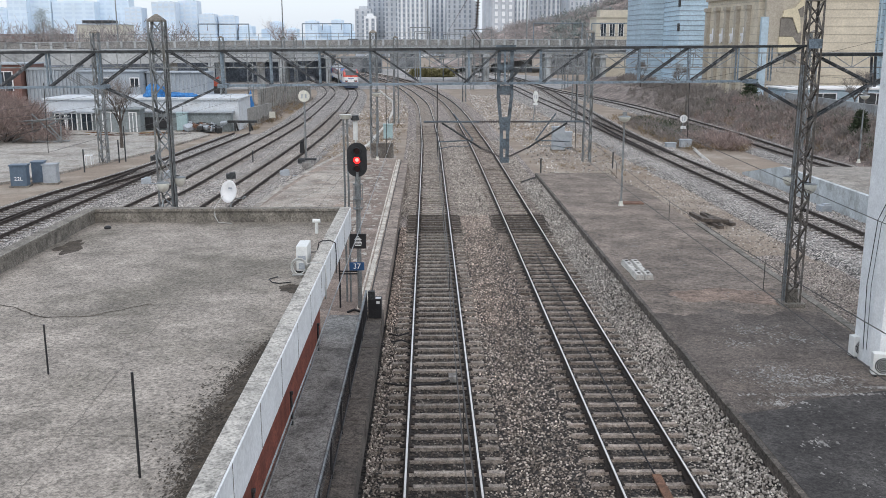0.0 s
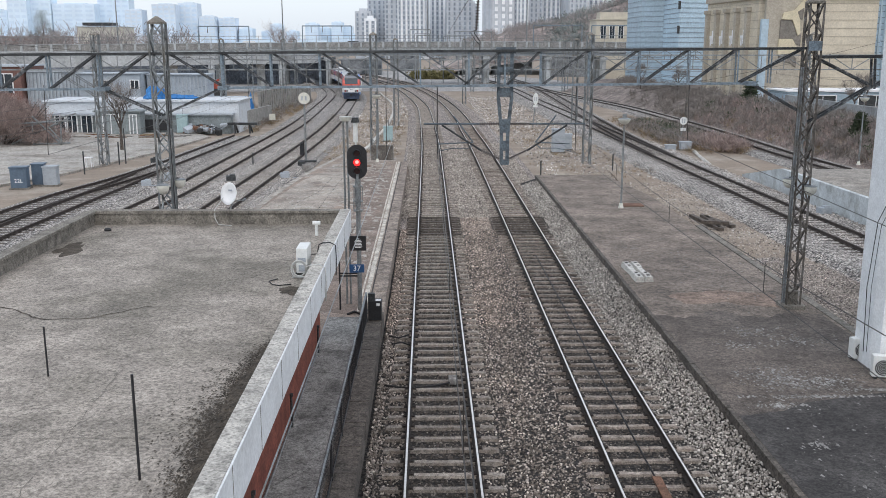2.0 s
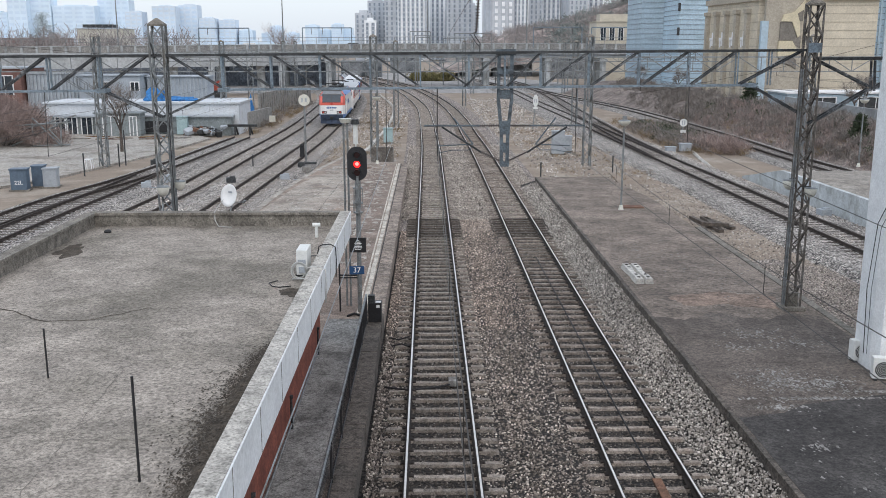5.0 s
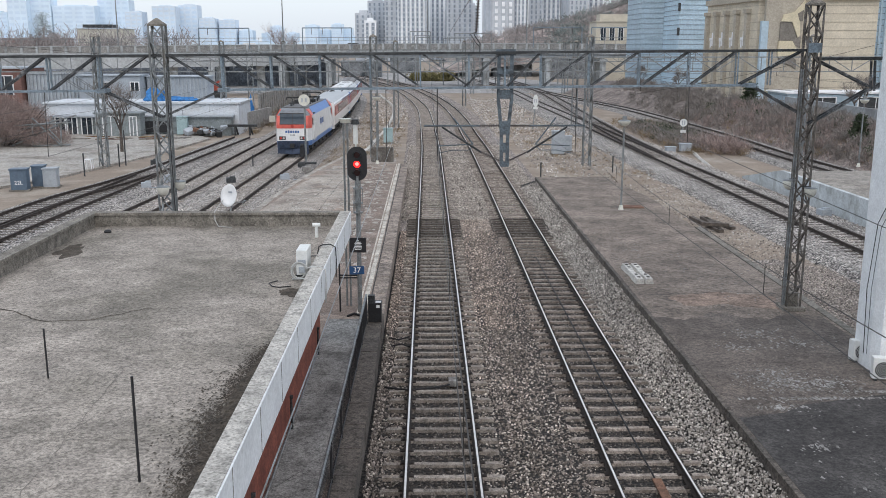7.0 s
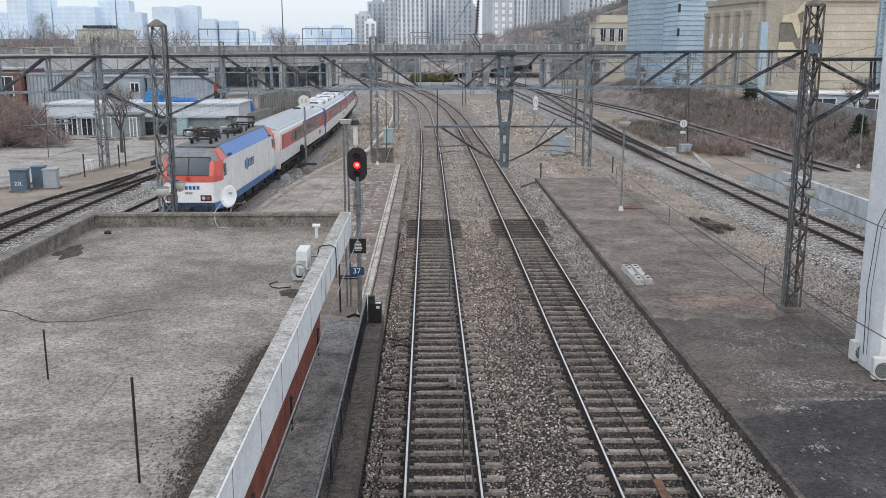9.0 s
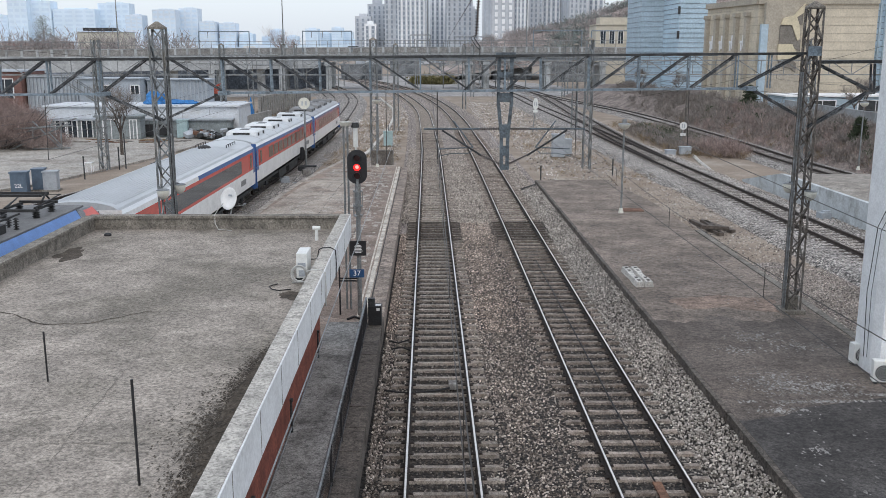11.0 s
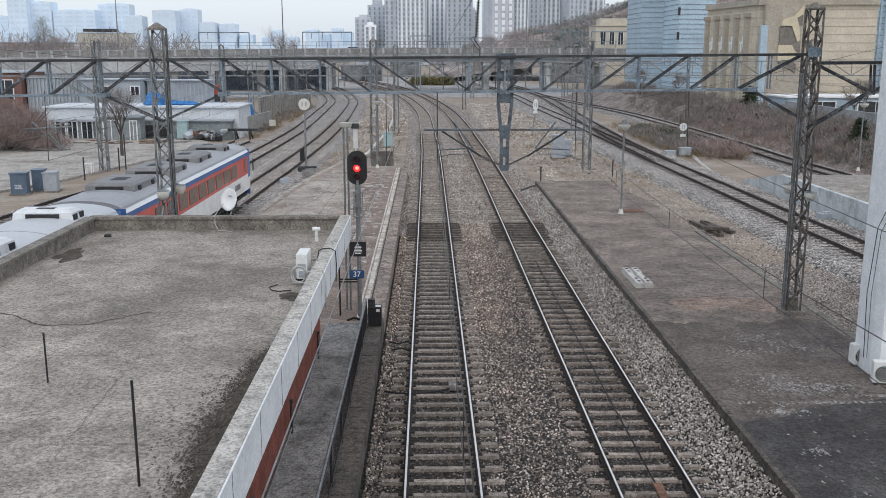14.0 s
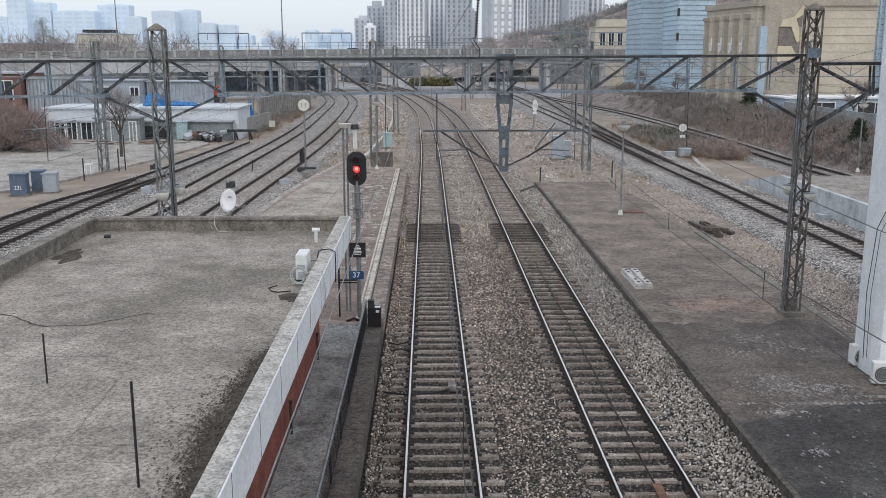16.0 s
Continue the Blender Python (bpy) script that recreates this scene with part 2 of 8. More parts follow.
M_teal = mat("pale_teal_paint", (0.33, 0.44, 0.45), 0.55, vary=0.1)
M_cabinet = mat("slate_blue_cabinet", (0.10, 0.14, 0.19), 0.5, vary=0.12)
M_cabinet_g = mat("grey_cabinet", (0.36, 0.39, 0.42), 0.55, vary=0.12)
M_acwhite = mat("off_white_plastic", (0.68, 0.69, 0.67), 0.5, vary=0.06)
M_hose = mat("pale_hose", (0.5, 0.5, 0.48), 0.6, vary=0.1)
M_rubber = mat("black_rubber", (0.025, 0.025, 0.027), 0.7, vary=0.15)
M_glass = mat("dark_window_glass", (0.035, 0.045, 0.055), 0.08, vary=0.1, bump=0.0, spec=0.6)

# train colours
M_tnavy = mat("plough_navy", (0.035, 0.05, 0.085), 0.6, vary=0.3, per_piece=-1, scale=2, fine=14)
M_twhite = mat("train_white", (0.80, 0.80, 0.79), 0.22, vary=0.05, per_piece=-1, scale=1.2, fine=9, bump=0.03, stain=(0.62, 0.6, 0.57), stain_scale=1.4, stain_lo=0.62, stain_hi=0.85)
M_tred = mat("train_red", (0.55, 0.065, 0.05), 0.16, spec=0.8, vary=0.08, per_piece=-1, bump=0.03)
M_tcoral = mat("loco_coral_red", (0.68, 0.13, 0.10), 0.4, vary=0.07, per_piece=-1, bump=0.03)
M_tblue = mat("train_blue", (0.055, 0.13, 0.33), 0.18, spec=0.7, vary=0.08, per_piece=-1, bump=0.03)
M_lblue = mat("loco_light_blue", (0.12, 0.25, 0.56), 0.4, vary=0.08, per_piece=-1, bump=0.03)
M_tskirt = mat("loco_skirt_blue", (0.10, 0.20, 0.42), 0.45, vary=0.12, per_piece=-1, bump=0.03)
M_troof = mat("train_roof_silver", (0.49, 0.51, 0.525), 0.42, 0.0, vary=0.04, per_piece=-1, scale=0.7, fine=14, bump=0.03)
M_cabroof = mat("cab_roof_grey", (0.221, 0.233, 0.248), 0.6, vary=0.2, per_piece=-1, stain=(0.2, 0.2, 0.2), stain_scale=1.5)
M_troofm = mat("train_roof_mid_grey", (0.31, 0.315, 0.325), 0.45, vary=0.06, per_piece=-1, scale=0.7, fine=14, bump=0.03)
M_tshoulder = mat("train_shoulder_white", (0.68, 0.70, 0.71), 0.35, vary=0.04, per_piece=-1, scale=0.7, fine=14, bump=0.03)
M_troofg = mat("train_roof_grey", (0.17, 0.17, 0.17), 0.7, vary=0.15, per_piece=-1)
M_tacw = mat("roof_unit_white", (0.66, 0.68, 0.69), 0.5, vary=0.06, per_piece=-1)
M_tacg = mat("roof_unit_grey", (0.20, 0.20, 0.20), 0.6, vary=0.12, per_piece=-1)
M_tdark = mat("underframe_black", (0.03, 0.03, 0.03), 0.7, vary=0.3, per_piece=-1)
M_tglass = mat("train_window", (0.13, 0.075, 0.055), 0.15, vary=0.2, per_piece=-1, bump=0.0, spec=0.6)
M_tscreen = mat("windscreen", (0.05, 0.065, 0.08), 0.08, vary=0.1, per_piece=-1, bump=0.0, spec=0.7)
M_headlamp = mat("headlamp_glass", (0.55, 0.5, 0.48), 0.15, vary=0.1, per_piece=-1)


# ---- mesh helpers ----
def box(bm, c, s, m=None):
    """An upright box with centre c and size s, optionally carried by the matrix m."""
    r = bmesh.ops.create_cube(bm, size=1.0)["verts"]
    bmesh.ops.scale(bm, verts=r, vec=s)
    bmesh.ops.translate(bm, verts=r, vec=c)
    if m is not None:
        bmesh.ops.transform(bm, matrix=m, verts=r)
    return r


def rod(bm, a, b, r, r2=None, n=6, caps=True):
    """A round bar from a to b."""
    a, b = Vector(a), Vector(b)
    d = b - a
    if d.length < 1e-6:
        return []
    v = bmesh.ops.create_cone(bm, cap_ends=caps, segments=n, radius1=r, radius2=r if r2 is None else r2, depth=d.length)["verts"]
    q = d.to_track_quat("Z", "Y").to_matrix().to_4x4()
    bmesh.ops.transform(bm, matrix=Matrix.Translation((a + b) / 2) @ q, verts=v)
    return v


def bar(bm, a, b, w, h):
    """A flat-sided bar from a to b, w wide and h high."""
    a, b = Vector(a), Vector(b)
    d = b - a
    v = bmesh.ops.create_cube(bm, size=1.0)["verts"]
    bmesh.ops.scale(bm, verts=v, vec=(w, h, d.length))
    q = d.to_track_quat("Z", "Y").to_matrix().to_4x4()
    bmesh.ops.transform(bm, matrix=Matrix.Translation((a + b) / 2) @ q, verts=v)
    return v


def angle_bar(bm, a, b, w, t=0.012, flip=1):
    """An L-section bar from a to b."""
    a, b = Vector(a), Vector(b)
    d = b - a
    q = Matrix.Translation((a + b) / 2) @ d.to_track_quat("Z", "Y").to_matrix().to_4x4()
    for c, s in (((w / 2 * flip, 0, 0), (w, t, d.length)), ((0, w / 2, 0), (t, w, d.length))):
        v = bmesh.ops.create_cube(bm, size=1.0)["verts"]
        bmesh.ops.scale(bm, verts=v, vec=s)
        bmesh.ops.translate(bm, verts=v, vec=c)
        bmesh.ops.transform(bm, matrix=q, verts=v)


def ball(bm, c, s, u=12, v=8):
    r = bmesh.ops.create_uvsphere(bm, u_segments=u, v_segments=v, radius=1.0)["verts"]
    bmesh.ops.scale(bm, verts=r, vec=s)
    bmesh.ops.translate(bm, verts=r, vec=c)
    return r


def prism(bm, outline, z0, z1):
    """An upright prism over a plan outline (anticlockwise)."""
    lo = [bm.verts.new((x, y, z0)) for x, y in outline]
    hi = [bm.verts.new((x, y, z1)) for x, y in outline]
    bm.faces.new(hi)
    bm.faces.new(lo[::-1])
    for k in range(len(lo)):
        j = (k + 1) % len(lo)
        bm.faces.new((lo[k], lo[j], hi[j], hi[k]))


def loft(bm, rings, close=True, caps=True):
    """A skin through rings of equally many points."""
    vs = [[bm.verts.new(p) for p in ring] for ring in rings]
    n = len(vs[0])
    for a, b in zip(vs, vs[1:]):
        for k in range(n if close else n - 1):
            j = (k + 1) % n
            bm.faces.new((a[k], a[j], b[j], b[k]))
    if caps and close:
        bm.faces.new(vs[0][::-1])
        bm.faces.new(vs[-1])
    return vs


def tube(bm, pts, r, n=5):
    """A bent round tube through points."""
    rings = []
    pts = [Vector(p) for p in pts]
    for k, p in enumerate(pts):
        d = (pts[min(k + 1, len(pts) - 1)] - pts[max(k - 1, 0)]).normalized()
        s = d.orthogonal().normalized() if abs(d.z) > 0.95 else d.cross(Vector((0, 0, 1))).normalized()
        u = s.cross(d)
        rings.append([p + r * (math.cos(a) * s + math.sin(a) * u) for a in (2 * math.pi * i / n for i in range(n))])
    loft(bm, rings)


def mesh_of(bm, name, material, smooth=False, bevel=0.0):
    if bevel:
        es = [e for e in bm.edges if len(e.link_faces) == 2 and e.calc_face_angle(0) > 0.6]
        bmesh.ops.bevel(bm, geom=es, offset=bevel, segments=2, affect="EDGES", profile=0.6)
    bmesh.ops.recalc_face_normals(bm, faces=bm.faces)
    me = bpy.data.meshes.new(name)
    bm.to_mesh(me)
    bm.free()
    if smooth:
        me.polygons.foreach_set("use_smooth", [True] * len(me.polygons))
    me.materials.append(material)
    return me


def part(name, bm, material, parent, label="", smooth=False, bevel=0.0):
    """One mesh object under a thing or under a part."""
    ob = new(name, mesh_of(bm, name, material, smooth, bevel))
    ob.parent = parent
    if label:
        ob["label"] = label
    return ob


def thing(name, m, label, category, group="", kind=""):
    ob = new(name)
    ob.empty_display_size = 0.2
    ob.matrix_world = m
    return tagged(ob, label, category, group, kind)


def solid(name, bm, material, label, category, group="", kind="", m=None, smooth=False, bevel=0.0):
    """A thing of one mesh."""
    ob = new(name, mesh_of(bm, name, material, smooth, bevel))
    if m is not None:
        ob.matrix_world = m
    return tagged(ob, label, category, group, kind)


def B():
    return bmesh.new()


def words(text, size, material, name, parent, m, depth=0.004):
    """Raised lettering in the built-in font, as a mesh."""
    cu = bpy.data.curves.new(name, "FONT")
    cu.body, cu.size, cu.extrude, cu.align_x, cu.align_y = text, size, depth, "CENTER", "CENTER"
    tmp = bpy.data.objects.new(name, cu)
    me = bpy.data.meshes.new_from_object(tmp)
    bpy.data.objects.remove(tmp)
    me.materials.clear()
    me.materials.append(material)
    ob = new(name, me)
    ob.parent = parent
    ob.matrix_basis = m
    return ob


# ---- the lines of the tracks, in plan ----
def smooth_line(pts, step=1.0):
    """A flowing line through plan points, as points every step metres."""
    p = [Vector((x, y)) for x, y in pts]
    p = [2 * p[0] - p[1]] + p + [2 * p[-1] - p[-2]]
    dense = []
    for k in range(1, len(p) - 2):
        a, b, c, d = p[k - 1:k + 3]
        m1, m2 = (c - a) * ((c - b).length / max((c - a).length, 1e-6)), (d - b) * ((c - b).length / max((d - b).length, 1e-6))
        for i in range(40):
            t = i / 40
            dense.append((2 * t**3 - 3 * t**2 + 1) * b + (t**3 - 2 * t**2 + t) * m1 + (-2 * t**3 + 3 * t**2) * c + (t**3 - t**2) * m2)
    dense.append(p[-2])
    out, left = [dense[0]], step
    for a, b in zip(dense, dense[1:]):
        while (b - a).length >= left:
            a = a + (b - a).normalized() * left
            out.append(a)
            left = step
        left -= (b - a).length
    return out


MAIN_W = [(0.28, -25), (0.28, 20), (0.28, 60), (0.25, 80), (0.12, 92), (-0.1, 108), (-0.72, 133), (-2.2, 155), (-4.3, 178), (-6.8, 198), (-10.3, 220), (-17, 255), (-27, 295)]
MAIN_E = [(4.52, -25), (4.52, 20), (4.5, 60), (4.4, 80), (4.2, 93), (3.95, 112), (3.2, 134), (1.5, 160), (-0.7, 183), (-4.6, 213), (-11, 248), (-20, 285)]
LOOP_E = [(-11.85, -120), (-11.8, 20), (-11.6, 40), (-11.38, 49), (-11.1, 60), (-10.85, 68.6), (-10.65, 78), (-10.5, 91), (-10.7, 108), (-11.45, 133.6), (-13.0, 164), (-16.2, 190.6), (-19.9, 213), (-27, 245), (-38, 280), (-52, 315)]
LOOP_W = [(-16.3, -60), (-16.1, 20), (-15.7, 42), (-15.4, 49.5), (-15.05, 56), (-14.9, 65), (-14.7, 76), (-14.45, 89), (-14.45, 106), (-15.4, 133.7), (-16.9, 164), (-19.8, 186), (-25, 213), (-33, 245), (-44, 280)]
YARD_A = [(-23.2, 0), (-22.6, 30), (-21.8, 46), (-21.2, 54), (-20.2, 59.5), (-19.4, 66), (-18.7, 78), (-18.0, 91)]
YARD_B = [(-20.6, 0), (-20.4, 30), (-20.1, 43), (-19.8, 51), (-19.5, 57), (-19.35, 64)]
EAST_A = [(20.2, 0), (19.7, 25), (19.25, 41), (19.05, 47), (18.85, 58), (18.6, 70), (18.35, 82), (18.1, 100), (17.6, 125), (17.1, 150), (16.8, 185), (15, 225), (10, 270)]
EAST_B = [(18.7, 74), (18.8, 88), (19.2, 102), (20.0, 122), (21.0, 145), (22.2, 180), (22, 225), (19, 270)]
EAST_C = [(31, 0), (30.0, 40), (29.1, 64), (28.8, 75), (29.1, 88), (29.0, 106), (28.3, 130), (26.6, 147), (24.6, 162), (22.6, 184), (21, 215)]


def offset_line(line, d):
    out = []
    for k, p in enumerate(line):
        t = (line[min(k + 1, len(line) - 1)] - line[max(k - 1, 0)]).normalized()
        out.append((p.x + t.y * d, p.y - t.x * d))
    return out


def sweep(bm, line, profile):
    """A section (offset to the right, height) swept along a plan line."""
    sides = [offset_line(line, d) for d, z in profile]
    loft(bm, [[(sides[i][k][0], sides[i][k][1], profile[i][1]) for i in range(len(profile))] for k in range(len(line))])


# ---- ground: one sheet to the horizon ----
bm = B()
xs = [-4000, -1200, -500, -250, -120, -80, -60, -45, -30, -20, -10, 0, 10, 20, 30, 40, 60, 90, 140, 300, 600, 1500, 4000]
ys = [-4000, -1000, -300, -100, -30, 0, 20, 40, 60, 80, 100, 130, 160, 200, 240, 300, 400, 600, 1000, 2000, 4000]
grid = [[bm.verts.new((x, y, -0.45)) for x in xs] for y in ys]
for a, b in zip(grid, grid[1:]):
    for k in range(len(xs) - 1):
        bm.faces.new((a[k], a[k + 1], b[k + 1], b[k]))
solid("ground", bm, M_ground, "packed brown earth of the railway yard", "ground", kind="structure")

bm = B()
prism(bm, [(-70, 40), (-30, 54), (-25.8, 63.5), (-22.8, 78), (-21.4, 92), (-24, 96), (-70, 97)], -0.5, -0.28)
solid("yard_paving", bm, M_yard, "pale worn concrete paving of the yard", "paving", kind="structure")


def bed(name, line, wl_, wr_, material, label, top=-0.2, slope=0.45):
    bm = B()
    sweep(bm, line, [(-wl_ - slope, -0.44), (-wl_, top), (-wl_ * 0.4, top + 0.015), (wr_ * 0.4, top + 0.015), (wr_, top), (wr_ + slope, -0.44)])
    solid(name, bm, material, label, "ballast", kind="structure")


L_MW, L_ME, L_LE, L_LW = (smooth_line(p) for p in (MAIN_W, MAIN_E, LOOP_E, LOOP_W))
L_YA, L_YB, L_EA, L_EB, L_EC = (smooth_line(p) for p in (YARD_A, YARD_B, EAST_A, EAST_B, EAST_C))
bm = B()
prism(bm, [(-60, 185), (30, 185), (34, 240), (10, 330), (-80, 330)], -0.5, -0.43)
solid("ballast_far", bm, mat("far_ballast", (0.30, 0.29, 0.28), 0.95, vary=0.25, scale=0.2, fine=3), "grey-brown ballast field beyond the overpass", "ballast", kind="structure")
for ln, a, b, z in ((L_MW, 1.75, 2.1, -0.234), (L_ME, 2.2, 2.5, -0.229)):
    bed("ballast_main_near", [p for p in ln if p.y < 44.5], a, b, M_ballast_n, "ballast bed coloured dark as shade between the stones", top=z)
bed("ballast_main_west", [p for p in L_MW if p.y > 43.5], 1.75, 2.1, M_ballast, "grey-brown crushed stone ballast under the main line", top=-0.235)
bed("ballast_main_east", [p for p in L_ME if p.y > 43.5], 2.2, 2.5, M_ballast, "grey-brown crushed stone ballast under the main line", top=-0.23)
bed("ballast_loop_east", L_LE, 1.9, 1.9, M_ballast_pale, "pale crushed stone ballast under a loop line", top=-0.178)
bed("ballast_loop_west", L_LW, 2.0, 1.9, M_ballast_pale, "pale crushed stone ballast under a loop line", top=-0.174)
bed("ballast_yard", L_YA, 1.6, 1.5, M_ballast_pale, "pale crushed stone ballast of a siding", top=-0.178)
bed("ballast_yard_branch", L_YB, 1.5, 1.9, M_ballast_pale, "pale crushed stone ballast of a siding", top=-0.174)
bed("ballast_east", L_EA, 2.6, 2.0, M_ballast_pale, "pale crushed stone ballast under the eastern line", top=-0.176)
bed("ballast_east_branch", L_EB, 1.5, 1.6, M_ballast_pale, "pale crushed stone ballast under the diverging line", top=-0.181)
bed("ballast_far_east", L_EC, 1.8, 1.8, M_ballast_pale, "pale crushed stone ballast under the far eastern line", top=-0.176)

for ln in (L_MW, L_ME):
    bm = B()
    sweep(bm, [p for p in ln if p.y > 46.5], [(-0.98, -0.4), (-0.98, -0.205), (0.0, -0.2), (0.98, -0.205), (0.98, -0.4)])
    solid("ballast_fill", bm, M_ballast, "grey ballast filled between the rails", "ballast", kind="structure")
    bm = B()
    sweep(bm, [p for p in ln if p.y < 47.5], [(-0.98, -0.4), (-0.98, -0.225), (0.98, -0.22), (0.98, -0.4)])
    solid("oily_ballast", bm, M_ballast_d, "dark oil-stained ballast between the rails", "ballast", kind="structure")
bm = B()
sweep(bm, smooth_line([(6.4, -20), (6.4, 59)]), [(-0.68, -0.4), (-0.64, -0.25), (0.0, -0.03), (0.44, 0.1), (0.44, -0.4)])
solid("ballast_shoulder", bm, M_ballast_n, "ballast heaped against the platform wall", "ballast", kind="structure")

RAIL_PROFILE = [(-0.065, -0.172), (-0.065, -0.155), (-0.01, -0.125), (-0.01, -0.045), (-0.037, -0.035), (-0.037, -0.003), (0.037, -0.003), (0.037, -0.035), (0.01, -0.045), (0.01, -0.125), (0.065, -0.155), (0.065, -0.172)]
HEAD_PROFILE = [(-0.023, -0.006), (-0.021, 0.0), (0.021, 0.0), (0.023, -0.006)]


def sleeper_mesh(material, name, w=0.135):
    """A concrete sleeper: thicker under the rails, waisted in the middle, with its fastenings' shoulders."""
    bm = B()
    rings = []
    for x, hw, z in ((-1.27, w * 0.42, -0.185), (-1.22, w * 0.5, -0.16), (-0.5, w * 0.5, -0.158), (-0.3, w * 0.46, -0.162), (0.3, w * 0.46, -0.162), (0.5, w * 0.5, -0.158), (1.22, w * 0.5, -0.16), (1.27, w * 0.42, -0.185)):
        rings.append([(x, -hw - 0.015, -0.32), (x, -hw, z + 0.02), (x, hw, z + 0.02), (x, hw + 0.015, -0.32)])
    loft(bm, rings)
    plain = len(bm.faces)
    for s in (-1, 1):
        box(bm, (s * 0.753, 0, -0.137), (0.3, w * 0.9, 0.024))
        for o in (-0.1, 0.1):
            box(bm, (s * 0.753 + o, 0, -0.12), (0.05, 0.11, 0.03))
    bm.faces.ensure_lookup_table()
    for f in bm.faces[plain:]:
        f.material_index = 1
    me = mesh_of(bm, name, material)
    me.materials.append(M_rust)
    return me


ME_SLEEPER = sleeper_mesh(M_sleeper, "sleeper")
ME_SLEEPER_E = sleeper_mesh(M_sleeper_e, "sleeper_brown")
ME_TIMBER = sleeper_mesh(M_sleeper_wood, "sleeper_timber", 0.17)


def along(line, spacing, start, stop):
    """Poses every spacing metres between two northings."""
    pts, left = [], 0.0
    for a, b in zip(line, line[1:]):
        d = (b - a).length
        s = left
        while s < d:
            p = a + (b - a) * (s / d)
            if start <= p.y <= stop:
                pts.append((p.x, p.y, math.degrees(math.atan2(-(b.x - a.x), b.y - a.y))))
            s += spacing
        left = s - d
    return pts


def track(line, label, singles, rest, timber=(), shiny=True, spacing=0.61, dull=False, plain=ME_SLEEPER):
    tr = thing("railway_track", pose(0, 0, 0), label, "railway track", "tracks", "structure")
    for s in (-0.7525, 0.7525):
        bm = B()
        sweep(bm, line, [(d + s, z) for d, z in RAIL_PROFILE])
        r = part("rail", bm, M_rust if shiny and not dull else M_rust_pale, tr)
        bm = B()
        sweep(bm, line, [(d + s, z) for d, z in HEAD_PROFILE])
        part("running_surface", bm, M_railhead if shiny and not dull else M_rust_pale, r, "bright worn rail head" if shiny else "")
    for x, y, a in along(line, spacing, *singles):
        dark = any(lo < y < hi for lo, hi in timber)
        ob = new("sleeper", ME_TIMBER if dark else plain)
        ob.matrix_basis = pose(x + random.uniform(-0.02, 0.02), y, -0.004 + random.uniform(-0.004, 0.004), 0, 0, a + random.uniform(-0.7, 0.7))
        ob.parent = tr
    if rest:
        bm = B()
        for x, y, a in along(line, spacing, *rest) + (along(line, spacing, -24, 8.9) if singles[0] == 9 else []):
            box(bm, (0, 0, -0.24), (2.5, 0.25, 0.15), pose(x, y, 0, 0, 0, a))
        ob = part("sleepers", bm, M_sleeper if shiny else M_sleeper_wood, tr)
        ob["kind"] = "stuff"


track(L_MW, "main line with bright rails on concrete sleepers in ballast", (9, 100), (100, 260), timber=((42.2, 47.2),))
track(L_ME, "main line with bright rails on brown-stained sleepers in ballast", (9, 100), (100, 260), timber=((42.2, 47.2),), plain=ME_SLEEPER_E)
track(L_LE, "curving loop line on concrete sleepers in pale ballast", (45, 120), (120, 260), dull=True)
track(L_LW, "curving loop line on concrete sleepers in pale ballast", (45, 110), (110, 260), dull=True)
track(L_YA, "rusty siding on old timber sleepers", (38, 66), (66, 92), timber=((0, 400),), shiny=False)
track(L_YB, "rusty siding branching off on old timber sleepers", (36, 64), None, timber=((0, 400),), shiny=False)
track(L_EA, "eastern line with dark rails on timber sleepers", (30, 100), (100, 230), timber=((0, 400),), shiny=False)
track(L_EB, "diverging eastern line with dark rails", (74, 110), (110, 230), timber=((0, 400),), shiny=False)
track(L_EC, "far eastern line with dark rails in pale ballast", (62, 110), (110, 200), timber=((0, 400),), shiny=False)


# loose stones of the ballast where it lies nearest
def stones(name, x0, x1, y0, y1, per_m2, r0, r1, z, label, material=None):
    rng = np.random.default_rng(int(x0 * 10 + y0 * 7) % 97 + 5)
    n = int((x1 - x0) * (y1 - y0) * per_m2)
    c = np.stack([rng.uniform(x0, x1, n), rng.uniform(y0, y1, n), z + rng.uniform(-0.03, 0.02, n)], 1)
    if name == "ballast_stones":
        c[:, 2] += np.clip((c[:, 0] - 5.75) / 1.05, 0, 1) * 0.36 + np.clip((-1.05 - c[:, 0]) / 0.3, 0, 1) * 0.06
    stone_cloud(name, c, rng, r0, r1, label, material)


def stones_along(name, line, y0, y1, d0, d1, per_m2, r0, r1, z, label, material):
    """Stones strewn beside a plan line, between two offsets from it."""
    pts = [p for p in line if y0 <= p.y <= y1]
    a, b = np.array(offset_line(pts, d0)), np.array(offset_line(pts, d1))
    rng = np.random.default_rng(len(pts) + int(d1 * 10) + 7)
    n = int((d1 - d0) * (y1 - y0) * per_m2)
    s, f = rng.uniform(0, len(pts) - 1.001, n), rng.uniform(0, 1, (n, 1))
    i, g = s.astype(int), (s % 1)[:, None]
    xy = (a[i] * (1 - g) + a[i + 1] * g) * (1 - f) + (b[i] * (1 - g) + b[i + 1] * g) * f
    stone_cloud(name, np.concatenate([xy, z + rng.uniform(-0.025, 0.012, (n, 1))], 1), rng, r0, r1, label, material)


